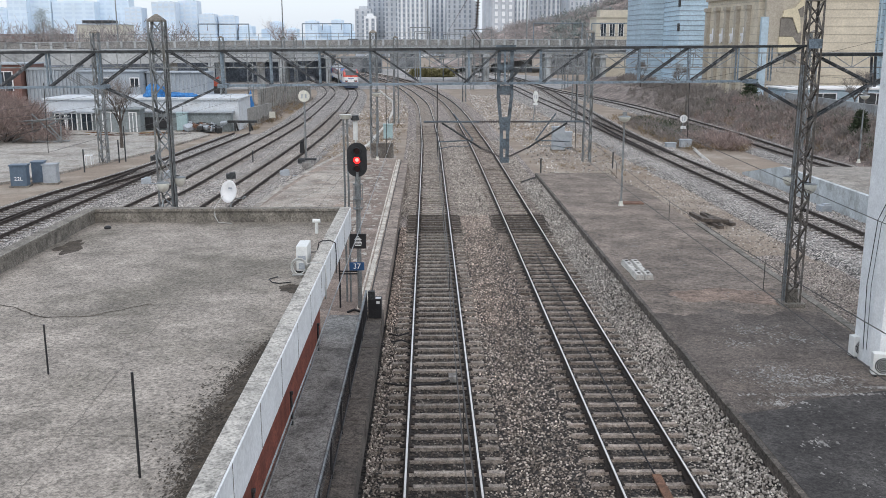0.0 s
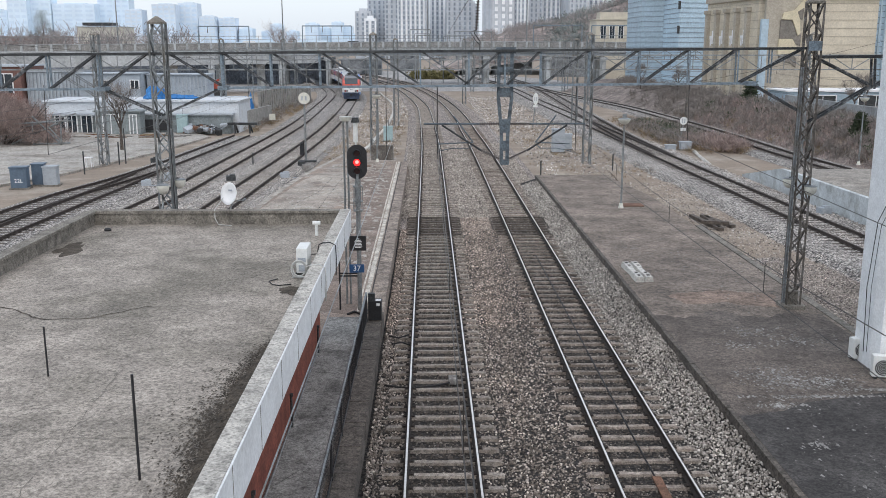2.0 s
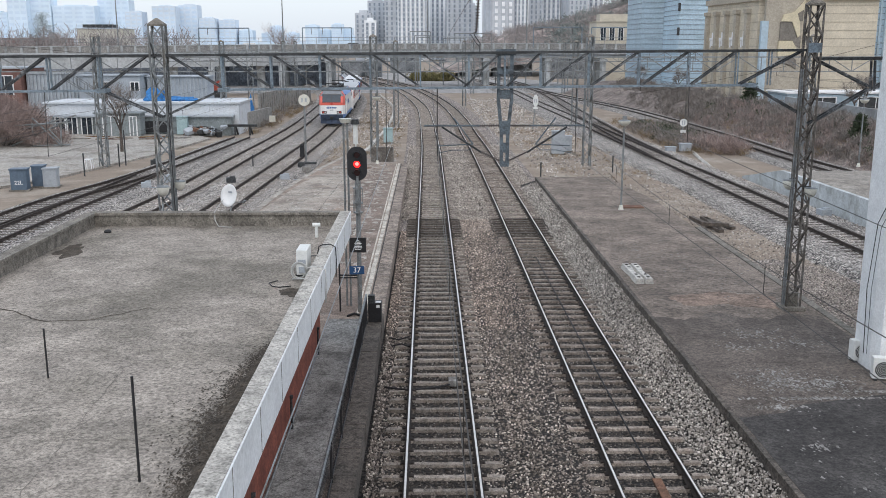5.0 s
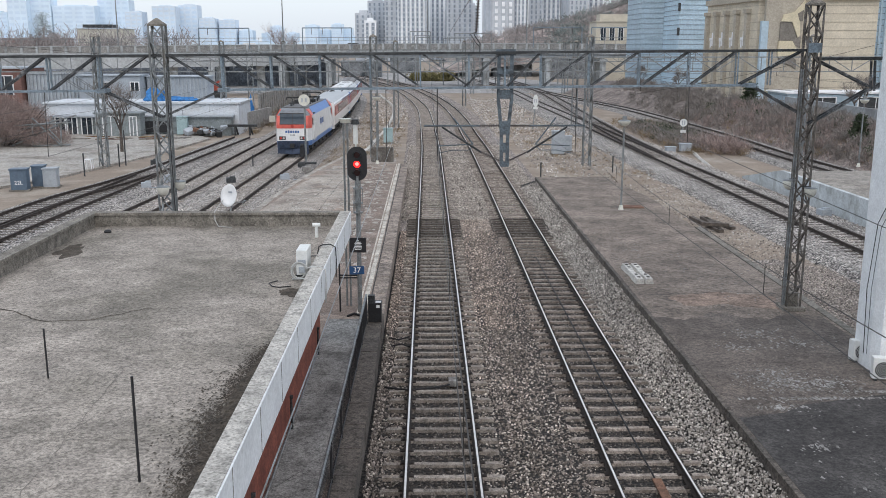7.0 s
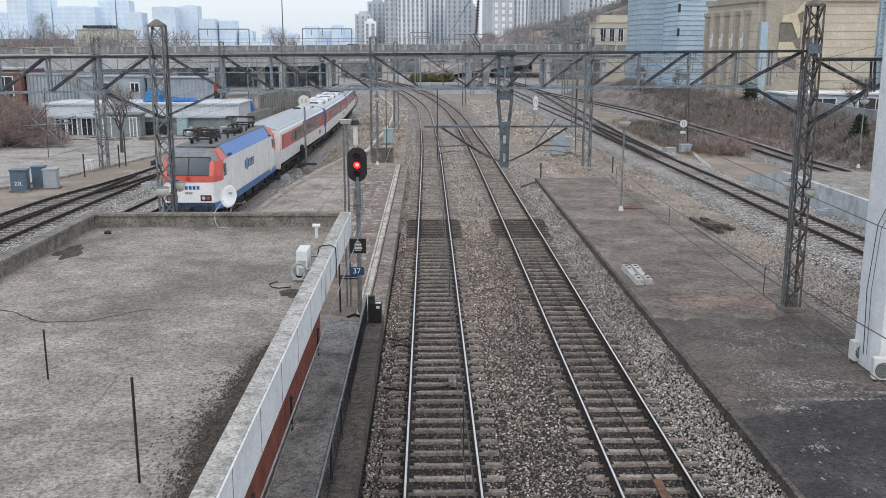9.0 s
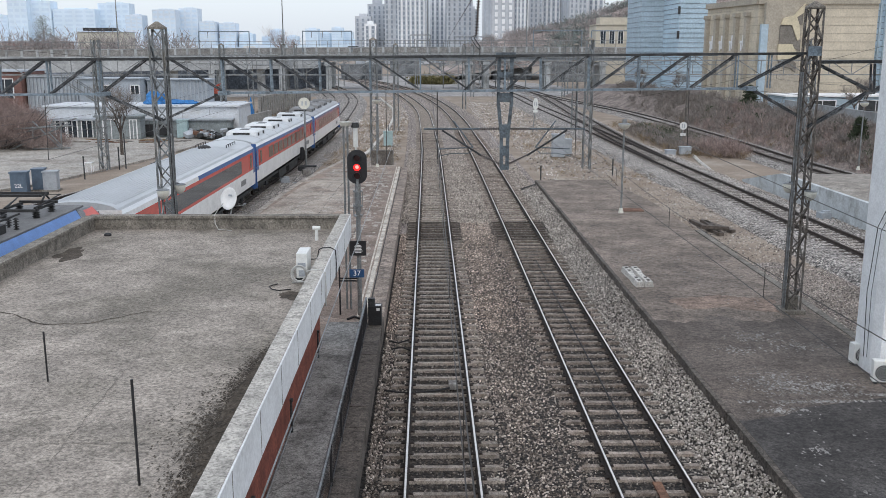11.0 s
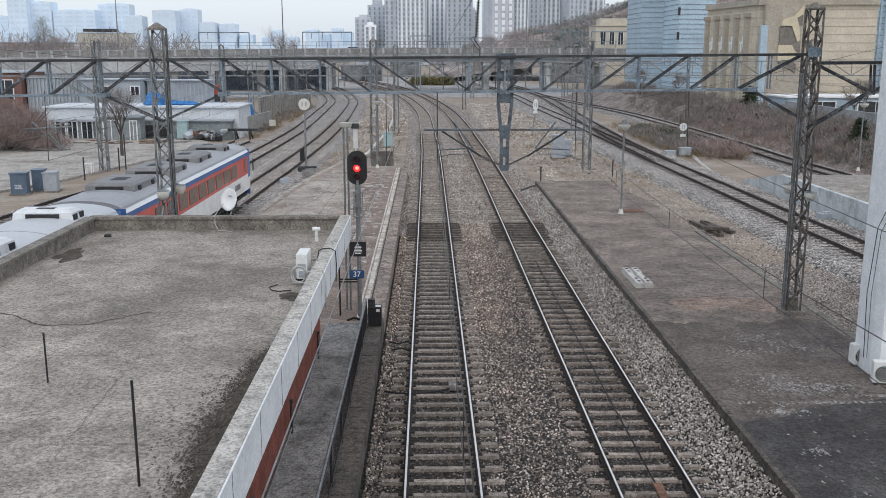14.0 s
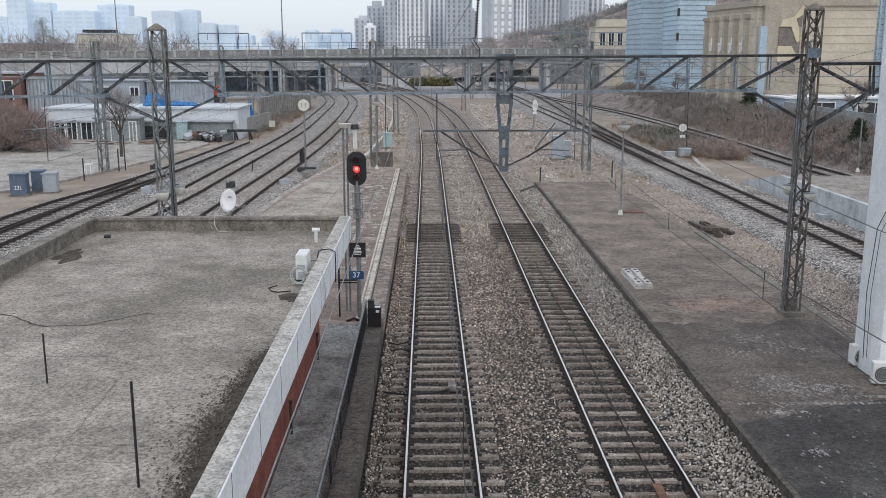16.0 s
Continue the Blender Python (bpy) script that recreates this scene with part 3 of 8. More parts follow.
def stone_cloud(name, c, rng, r0, r1, label, material):
    n = len(c)
    base = np.array([(1, 0, 0), (-1, 0, 0), (0, 1, 0), (0, -1, 0), (0, 0, 1), (0, 0, -1)], float)
    q = rng.normal(size=(n, 4))
    q /= np.linalg.norm(q, axis=1)[:, None]
    w, x, y, zz = q.T
    R = np.stack([1 - 2 * (y * y + zz * zz), 2 * (x * y - zz * w), 2 * (x * zz + y * w), 2 * (x * y + zz * w), 1 - 2 * (x * x + zz * zz), 2 * (y * zz - x * w),
                  2 * (x * zz - y * w), 2 * (y * zz + x * w), 1 - 2 * (x * x + y * y)], 1).reshape(n, 3, 3)
    s = rng.uniform(r0, r1, (n, 1, 1)) * rng.uniform(0.65, 1.35, (n, 6, 1))
    v = np.einsum("nij,nkj->nki", R, base[None] * s) + c[:, None]
    f = np.array([(0, 2, 4), (2, 1, 4), (1, 3, 4), (3, 0, 4), (2, 0, 5), (1, 2, 5), (3, 1, 5), (0, 3, 5)])
    F = (f[None] + 6 * np.arange(n)[:, None, None]).reshape(-1, 3)
    me = bpy.data.meshes.new(name)
    me.from_pydata(v.reshape(-1, 3).tolist(), [], F.tolist())
    me.materials.append(material or M_stones)
    tagged(new(name, me), label, "ballast stones", kind="stuff")


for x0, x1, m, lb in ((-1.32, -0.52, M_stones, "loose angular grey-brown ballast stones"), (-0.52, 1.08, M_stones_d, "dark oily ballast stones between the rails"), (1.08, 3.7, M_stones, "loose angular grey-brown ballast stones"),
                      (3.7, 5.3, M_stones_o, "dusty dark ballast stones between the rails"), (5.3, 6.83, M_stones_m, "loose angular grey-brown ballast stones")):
    # Three zones: darker stones nearest, paler ones farther along the line.
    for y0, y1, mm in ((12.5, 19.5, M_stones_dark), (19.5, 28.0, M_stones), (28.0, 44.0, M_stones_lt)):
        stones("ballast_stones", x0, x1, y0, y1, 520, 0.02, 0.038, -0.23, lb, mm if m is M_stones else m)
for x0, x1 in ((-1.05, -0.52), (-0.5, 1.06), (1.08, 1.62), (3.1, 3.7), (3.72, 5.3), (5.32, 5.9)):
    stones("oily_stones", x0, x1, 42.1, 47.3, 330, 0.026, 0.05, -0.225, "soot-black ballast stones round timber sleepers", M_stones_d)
stones("ballast_stones", 1.62, 3.1, 44, 47.2, 420, 0.02, 0.04, -0.22, "loose angular grey-brown ballast stones", M_stones_lt)
stones("ballast_stones", 5.9, 6.8, 44, 47.2, 300, 0.026, 0.05, -0.2, "loose angular grey-brown ballast stones", M_stones_m)
stones("ballast_stones", 5.9, 6.83, 47.2, 58, 240, 0.026, 0.05, -0.2, "loose angular grey-brown ballast stones", M_stones_m)
bm = B()
prism(bm, [(12.62, 20.5), (16.6, 20.5), (16.3, 36), (14.6, 38.2), (12.7, 37.4)], -0.4, -0.292)
solid("gravel_bed", bm, M_ballast, "grey gravel bed beside the platform", "gravel", kind="structure")
stones("gravel", 12.65, 16.2, 22, 37, 330, 0.014, 0.034, -0.285, "dense grey gravel beside the platform", M_stones_f)
stones("gravel", 12.7, 16.0, 37, 60, 60, 0.018, 0.045, -0.295, "grey gravel strewn on bare earth", M_stones_f)
stones("rubble", 12.7, 15.9, 37, 60, 8, 0.02, 0.06, -0.285, "small rubble strewn on bare earth", M_stones_p)
stones("rubble", 8.2, 15.8, 60, 96, 9, 0.025, 0.09, -0.425, "small rubble strewn on bare earth", M_stones_p)
stones("rubble", 6.5, 15.8, 96, 165, 5, 0.04, 0.13, -0.42, "rubble and ballast strewn on bare earth", M_stones_p)
stones("rubble", -9.5, -2.6, 112, 170, 5, 0.04, 0.13, -0.43, "rubble and ballast strewn on bare earth", M_stones_p)
stones("rubble", -8.8, -2.6, 72.5, 112, 9, 0.025, 0.09, -0.44, "small rubble strewn on bare earth", M_stones_p)
for ln, y0, y1, w, dens, m, lb in ((L_MW, 47, 84, 1.9, 190, M_stones_f, "loose angular grey-brown ballast stones"), (L_ME, 47, 84, 2.3, 190, M_stones_f, "loose angular grey-brown ballast stones"),
                                   (L_LE, 44, 88, 1.95, 130, M_stones_p, "pale loose ballast stones of the loop line"), (L_LW, 44, 88, 2.0, 130, M_stones_p, "pale loose ballast stones of the loop line"),
                                   (L_EA, 30, 86, 2.4, 140, M_stones_p, "pale loose ballast stones of the eastern line")):
    stones_along("ballast_stones", ln, y0, y1, -w, -0.84, dens, 0.025, 0.055, -0.195, lb, m)
    stones_along("ballast_stones", ln, y0, y1, 0.84, w, dens, 0.025, 0.055, -0.195, lb, m)
    stones_along("ballast_stones", ln, y0, y1, -0.66, 0.66, dens, 0.022, 0.045, -0.165 if m is M_stones_p else -0.198, lb, m)

# ---- platforms ----
PZ = 0.35


def platform(name, outline, material, label):
    bm = B()
    prism(bm, outline, -0.6, PZ)
    return solid(name, bm, material, label, "platform", kind="structure")


left_plat = platform("platform_west", [(-1.86, -20), (-1.86, 66), (-3.2, 71), (-6.3, 72), (-8.2, 58), (-8.95, 46), (-9.1, 26.5), (-9.1, -20)], M_platform, "worn concrete platform with cracks and a faded edge line")
right_plat = platform("platform_east", [(6.97, -20), (12.2, -20), (12.3, 50), (11.4, 59), (6.97, 59)], M_platform_r, "weathered patched platform of old asphalt and concrete")
ground_strip = B()
prism(ground_strip, [(12.4, 20), (16.0, 20), (15.8, 60), (13, 66), (12.4, 58)], -0.5, -0.30)
solid("cess_path", ground_strip, M_ground, "strip of bare earth beside the platform", "ground", kind="structure")


def edge_stones(parent, x0, x1, y0, y1, material, length, name="edge_stone", zt=PZ + 0.004):
    bm = B()
    box(bm, (0, 0, 0), (x1 - x0, length - 0.015, 0.75))
    me = mesh_of(bm, name, material, bevel=0.012)
    y = y0
    while y < y1:
        ob = new(name, me)
        ob.matrix_basis = pose((x0 + x1) / 2 + random.uniform(-0.012, 0.012), y + length / 2, zt - 0.375 + random.uniform(-0.01, 0.006), 0, random.uniform(-0.4, 0.4), random.uniform(-0.15, 0.15))
        ob.parent = parent
        y += length


edge_stones(left_plat, -1.86, -1.4, 8, 28, M_coping, 1.25)
edge_stones(left_plat, -1.86, -1.4, 28, 66, M_coping_w, 1.1875)
edge_stones(right_plat, 6.84, 6.97, 8, 59, M_coping, 1.5)


def line_tiles(parent, x0, x1, y0, y1, length):
    bm = B()
    box(bm, (0, 0, 0), (x1 - x0, length - 0.02, 0.02))
    me = mesh_of(bm, "line_tile", M_tactile)
    y = y0
    while y < y1:
        ob = new("line_tile", me)
        ob.matrix_basis = pose((x0 + x1) / 2 + random.uniform(-0.008, 0.008), y, PZ + 0.004)
        ob.parent = parent
        y += length


line_tiles(left_plat, -2.13, -1.97, 28.6, 66, 0.6)
bm = B()
box(bm, (-1.9, 47, PZ), (0.05, 38, 0.006))
part("edge_gap", bm, M_patch, left_plat, "dark joint behind the edge stones")
bm = B()
box(bm, (-2.22, 47, PZ), (0.06, 38, 0.008))
part("edge_line", bm, M_tactile, left_plat, "thin faded line")

# paler concrete and browner asphalt on the western platform
rngq = random.Random(23)
bm = B()
prism(bm, [(-8.6, 30)] + [(-4.6 + 0.35 * math.sin(k * 0.55) + rngq.uniform(-0.15, 0.15), 30 + k * 0.8) for k in range(38)] + [(-5.4, 61.0), (-6.9, 60.4), (-7.7, 57.0), (-8.6, 46)], PZ - 0.02, PZ + 0.002)
part("pale_paving", bm, M_palepave, left_plat, "pale cracked concrete paving")
bm = B()
prism(bm, [(-3.95 + 0.2 * math.sin(k * 0.7) + rngq.uniform(-0.1, 0.1), 62 - k * 0.8) for k in range(43)] + [(-2.26, 27.6), (-2.26, 62)], PZ - 0.02, PZ + 0.0025)
part("brown_paving", bm, M_brownpave, left_plat, "brown worn asphalt strip")

# dark asphalt patches on the eastern platform
bm = B()
rngp = random.Random(4)
prism(bm, [(6.972, 16), (12.15, 16), (12.15, 27.5)] + [(12.0 - k * 0.12, 27.5 + 0.35 * math.sin(k * 0.31) + rngp.uniform(-0.12, 0.12)) for k in range(42)] + [(6.972, 27.4)], PZ - 0.02, PZ + 0.003)
part("asphalt_patch", bm, M_patch2, right_plat, "older worn asphalt")
bm = B()
prism(bm, [(6.974, 9), (12.1, 9), (12.1, 21.15), (10.6, 20.75), (8.6, 20.2), (8.1, 19.75), (6.974, 19.5)], PZ - 0.02, PZ + 0.006)
part("asphalt_patch", bm, M_patch, right_plat, "newer dark asphalt patch")


# ---- station building with a flat roof ----
RZ = 3.62
M_copetop = mat("speckled_coping", (0.40, 0.38, 0.345), 0.93, grit=0.25, grit_scale=20, speck=(0.11, 0.10, 0.088), speck_scale=6.0, speck_lo=0.6, speck_hi=0.68, vary=0.2, scale=2, fine=25, bump=0.4)
bld = thing("station_building", pose(0, 0, 0), "low brick station building with a flat concrete roof and white fascia", "building")
bm = B()
prism(bm, [(-9.3, -12), (-2.4, -12), (-2.4, 25.5), (-9.3, 25.5)], 3.3, RZ)
part("roof", bm, M_roof, bld, "weathered grey roof screed")
bm = B()
prism(bm, [(-9.1, -12), (-3.07, -12), (-3.07, 25.3), (-9.1, 25.3)], 0.3, 3.3)
part("wall", bm, M_brick, bld, "red brick wall")
bm = B()
prism(bm, [(-2.46, -12), (-2.19, -12), (-2.19, 25.72), (-2.46, 25.72)], RZ - 0.1, 4.0)
part("coping", bm, M_copetop, bld, "pale speckled concrete coping", bevel=0.015)
bm = B()
prism(bm, [(-2.2, -12), (-2.165, -12), (-2.165, 25.74), (-2.2, 25.74)], 3.36, 3.985)
part("fascia", bm, M_white, bld, "white painted fascia board")
bm = B()
prism(bm, [(-3.07, -12), (-2.2, -12), (-2.2, 25.7), (-3.07, 25.7)], 3.26, 3.298)
part("soffit", bm, M_white, bld)
bm = B()
prism(bm, [(-9.4, 25.5), (-2.47, 25.5), (-2.47, 25.7), (-9.4, 25.7)], 3.2, 3.94)
box(bm, (-5.93, 25.6, 3.97), (6.94, 0.3, 0.07))
part("parapet", bm, M_parapet, bld, "stained concrete parapet")
bm = B()
prism(bm, [(-9.45, -12), (-9.25, -12), (-9.25, 25.5), (-9.45, 25.5)], 3.2, 3.94)
box(bm, (-9.35, 6.8, 3.97), (0.3, 37.5, 0.07))
part("parapet", bm, M_parapet, bld, "stained concrete parapet")
for k in range(20):
    bm = B()
    box(bm, (-2.163, -8 + k * 1.75, 3.67), (0.006, 0.012, 0.62))
    part("seam", bm, M_parapet, bld)
M_paleborder = mat("pale_edge_concrete", (0.36, 0.33, 0.29), 0.9, vary=0.25, scale=1.5, fine=14, stain=(0.24, 0.2, 0.17), stain_scale=1.2)
bm = B()
sweep(bm, smooth_line([(-8.93, 30), (-8.78, 46), (-8.05, 58), (-6.3, 71)]), [(-0.15, PZ - 0.3), (-0.15, PZ + 0.012), (0.16, PZ + 0.012), (0.16, PZ - 0.3)])
part("edge_border", bm, M_paleborder, left_plat, "pale concrete border")
rngw = random.Random(51)
bm = B()
for k in range(1500):
    x, y = rngw.uniform(-8.4, -2.4), rngw.uniform(34, 70)
    if x < -8.2 + max(0, (y - 46)) * 0.085:
        continue
    a, b, ph = rngw.uniform(0.03, 0.3) * rngw.uniform(0.2, 1), rngw.uniform(0.04, 0.4) * rngw.uniform(0.2, 1), rngw.uniform(0, 6.28)
    bm.faces.new([bm.verts.new((x + a * (1 + 0.4 * math.sin(3 * t + ph)) * math.cos(t), y + b * (1 + 0.5 * math.sin(2 * t + ph)) * math.sin(t), PZ + 0.003 + 0.000002 * k)) for t in (2 * math.pi * i / 9 for i in range(9))])
part("worn_flakes", bm, M_paleborder, left_plat, "pale worn flakes")["kind"] = "stuff"


# ---- overhead line: lattice masts and portal beams ----
def lattice_mast(x, y, z0, h, w, w_top, label, material=None, cap=True, pitch=None, group="lattice masts"):
    material = material or M_galv
    t = thing("lattice_mast", pose(x, y, z0), label, "mast", group)
    for sx in (-1, 1):
        for sy in (-1, 1):
            bm = B()
            angle_bar(bm, (sx * w / 2, sy * w / 2, 0), (sx * w_top / 2, sy * w_top / 2, h), 0.06 * (w / 0.4) ** 0.5 * (1.4 if y > 50 else 1.0), 0.014, -sx)
            part("leg", bm, material, t)
    pitch = pitch or w * 0.95
    n = max(3, int(h / pitch))
    for face in range(4):
        bm = B()
        for k in range(n):
            za, zb = h * k / n, h * (k + 1) / n
            wa, wb = w + (w_top - w) * k / n, w + (w_top - w) * (k + 1) / n
            s = 1 if (k + face) % 2 else -1
            ca, cb = (s * wa / 2, wa / 2), (-s * wb / 2, wb / 2)
            rot = Matrix.Rotation(face * math.pi / 2, 3, "Z")
            bar(bm, rot @ Vector((ca[0], ca[1], za)), rot @ Vector((cb[0], cb[1], zb)), 0.045 * (w / 0.4) ** 0.5 * (1.5 if y > 50 else 1.0), 0.035)
        part("lacing", bm, material, t)["kind"] = "stuff"
    if cap:
        bm = B()
        loft(bm, [[(-a, -a, z), (a, -a, z), (a, a, z), (-a, a, z)] for a, z in ((w_top * 0.62, h), (w_top * 0.62, h + 0.05), (0.03, h + 0.22))])
        part("cap", bm, M_parapet, t, "dull pyramid cap")
    return t


GY = 28.3
mast_w = lattice_mast(-7.98, GY, 0.35, 8.75, 0.37, 0.37, "tall grey lattice steel mast behind the station roof", pitch=0.42)
mast_e = lattice_mast(11.52, GY, 0.35, 9.35, 0.38, 0.36, "tall rusty-grey lattice steel mast standing on the platform", M_mastrust, pitch=0.42)
bm = B()
box(bm, (0, 0, 0.06), (0.7, 0.7, 0.14))
box(bm, (0.0, 0.0, 0.3), (0.3, 0.3, 0.5))
part("footing", bm, M_parapet, mast_e, "concrete footing", bevel=0.02)
bm = B()
for dx in (0.3, 0.36):
    rod(bm, (-dx, -0.2, 0.2), (-dx + 0.02, -0.2, 7.5), 0.025)
part("conduit", bm, M_galv, mast_e)
for z in (8.42,):
    bm = B()
    box(bm, (0, -0.25, z - 0.3), (0.4, 0.02, 0.28))
    part("gusset_plate", bm, M_bluegrey, mast_e)
bm = B()
tube(bm, [(0.25, -0.22, 0.2), (0.28, -0.27, 3), (0.26, -0.26, 5.5), (0.27, -0.26, 7.4)], 0.016)
part("conduit", bm, M_black, mast_w)

portal = thing("portal_beam", pose(0.06, GY, 0, 0, -0.45, 0), "long lattice steel portal beam carrying the overhead line", "portal beam")
ZT, ZB = 8.31, 7.29


def beam_member(name, a, b, w=0.075, material=None):
    bm = B()
    angle_bar(bm, a, b, w, 0.014)
    part(name, bm, material or M_bluegrey, portal)


for y in (-0.12, 0.12):
    bm = B()
    box(bm, (-2.5, y, ZT), (28.2, 0.1, 0.075))
    part("top_chord", bm, M_dark, portal)
    bm = B()
    box(bm, (1.75, y, ZB), (16.0, 0.08, 0.06))
    part("bottom_chord", bm, M_bluegrey, portal)
    bm = B()
    box(bm, (-13.4, y, ZB), (7.2, 0.08, 0.06))
    part("bottom_chord", bm, M_bluegrey, portal)
    bm = B()
    box(bm, (14.6, y, ZT - 0.26), (5.8, 0.13, 0.09))
    part("top_chord", bm, M_dark, portal)
PX = [-6.1, -4.65, -3.2, -1.7, -0.2, 1.25, 2.33]
for y in (-0.12, 0.12):
    for k, x in enumerate(PX):
        beam_member("post", (x, y, ZT), (x, y, ZB), 0.04)
        if k < 6:
            beam_member("post", (2 * 2.33 - x - 0.45 * (k == 0), y, ZT), (2 * 2.33 - x - 0.45 * (k == 0), y, ZB), 0.04)
    for a, b in zip([-7.7] + PX[:-2], PX[:-1]):
        beam_member("diagonal", (a, y, ZT), (b, y, ZB), 0.042, M_diag)
    RX = [2.33 + (2.33 - x) for x in PX[::-1]]
    for a, b in zip(RX[:-1], RX[1:-1] + [11.3]):
        beam_member("diagonal", (b, y, ZT), (a + 0.05, y, ZB), 0.042, M_diag)
    beam_member("diagonal", (2.2, y, ZT), (1.1, y, ZB), 0.042, M_diag)
    for x in (-9.75, -11.25, -12.75, -14.25):
        beam_member("post", (x, y, ZT), (x, y, ZB), 0.04)
        beam_member("diagonal", (x, y, ZB), (x + 1.45, y, ZT), 0.042, M_diag)
    for a, b in (((-9.75, y, ZB), (-8.0, y, 6.48)), ((-6.1, y, ZB), (-7.96, y, 6.48)), ((9.7, y, ZB), (11.3, y, 6.4)), ((13.35, y, 7.14), (11.6, y, 6.1)), ((11.7, y, 7.99), (13.35, y, 7.19)), ((13.4, y, 7.99), (13.45, y, 7.09)), ((14.9, y, 7.99), (13.5, y, 7.14))):
        beam_member("knee_brace", a, b, 0.05, M_diag)
for x in (-9.7, -6.1, 9.7):
    bm = B()
    box(bm, (x, 0, ZB), (0.28, 0.5, 0.12))
    part("joint_plate", bm, M_bluegrey, portal)


def ribbed(bm, a, b, r, n):
    """An insulator: a rod with sheds."""
    a, b = Vector(a), Vector(b)
    rod(bm, a, b, r * 0.35)
    for k in range(n):
        p = a + (b - a) * ((k + 0.5) / n)
        d = (b - a).normalized() * 0.012
        rod(bm, p - d, p + d, r, r * 0.6, n=8)


drop = thing("drop_post", pose(2.33, GY, 0), "blue-grey drop post hanging from the portal beam with two cantilevers", "drop post")
for s in (-1, 1):
    for a, b in (((s * 0.19, 0, ZT), (s * 0.2, 0, 6.9)), ((s * 0.2, 0, 6.95), (s * 0.1, 0, 6.0)), ((s * 0.1, 0, 6.1), (s * 0.085, 0, 4.95))):
        bm = B()
        bar(bm, a, b, 0.065, 0.1)
        part("hanger", bm, M_drop, drop)
for z, w, h in ((8.34, 0.6, 0.18), (7.78, 0.46, 0.16), (7.1, 0.44, 0.26), (6.1, 0.3, 0.4), (5.5, 0.28, 0.3), (5.0, 0.28, 0.16)):
    bm = B()
    box(bm, (0, -0.08, z), (w, 0.02, h))
    part("plate", bm, M_drop, drop)
for s in (-1, 1):
    bm = B()
    rod(bm, (s * 0.75, 0, 6.16), (s * 2.45, 0, 6.16), 0.028)
    rod(bm, (s * 1.55, 0, 6.4), (s * 0.95, 0, 5.6), 0.02)
    rod(bm, (s * 2.0, 0, 5.55), (s * 0.95, 0, 5.6), 0.018)
    tube(bm, [(s * 2.05, 0, 5.32), (s * 1.6, 0, 5.42), (s * 1.1, 0, 5.42), (s * 0.95, 0, 5.55)], 0.014)
    part("cantilever", bm, M_drop, drop)
    bm = B()
    rod(bm, (s * 0.7, 0, 5.35), (s * 1.9, 0, 6.12), 0.03)
    part("stay", bm, M_dark, drop)
    for a, b in (((s * 0.16, 0, 6.16), (s * 0.78, 0, 6.16)), ((s * 0.14, 0, 5.1), (s * 0.72, 0, 5.37))):
        bm = B()
        ribbed(bm, a, b, 0.065, 9)
        part("insulator", bm, M_insul, drop)


def wire(name, pts, r, material, label, n=4):
    bm = B()
    tube(bm, pts, r, n)
    return solid(name, bm, material, label, "wire", "overhead wires")


def sag(a, b, drop_, n=9):
    a, b = Vector(a), Vector(b)
    return [a + (b - a) * (k / n) - Vector((0, 0, 4 * drop_ * (k / n) * (1 - k / n))) for k in range(n + 1)]


def catenary(x, zs, y0, y1, x1=None, r=0.0065):
    """A contact wire under its messenger wire, hung from the beams at its ends."""
    x1 = x if x1 is None else x1
    t = thing("catenary", pose(0, 0, 0), "dark contact and messenger wires strung along the line", "overhead wire", "overhead wires")

    def piece(name, pts, rr):
        bm = B()
        tube(bm, pts, rr, 4)
        part(name, bm, M_wire, t)

    piece("contact_wire", [(x, y0, zs), (x1, y1, zs)], r)
    piece("messenger_wire", sag((x, y0, zs + 0.75), (x1, y1, zs + 0.75), 0.4), r)
    for yy, xx, zz in ((GY, x1 if y1 == GY else x, ZB), (70, x1, 6.7)):
        if y0 - 0.1 < yy < y1 + 0.1:
            piece("hanger", [(xx, yy, zs), (xx, yy + (0.12 if yy < 50 else 0), zz + 0.03)], 0.012)
    k = 1
    while y0 + 5 * k < y1:
        f = 5 * k / (y1 - y0)
        xx = x + (x1 - x) * f
        zz = zs + 0.75 - 1.6 * f * (1 - f)
        piece("dropper", [(xx, y0 + 5 * k, zs), (xx, y0 + 5 * k, zz)], 0.006)
        k += 1


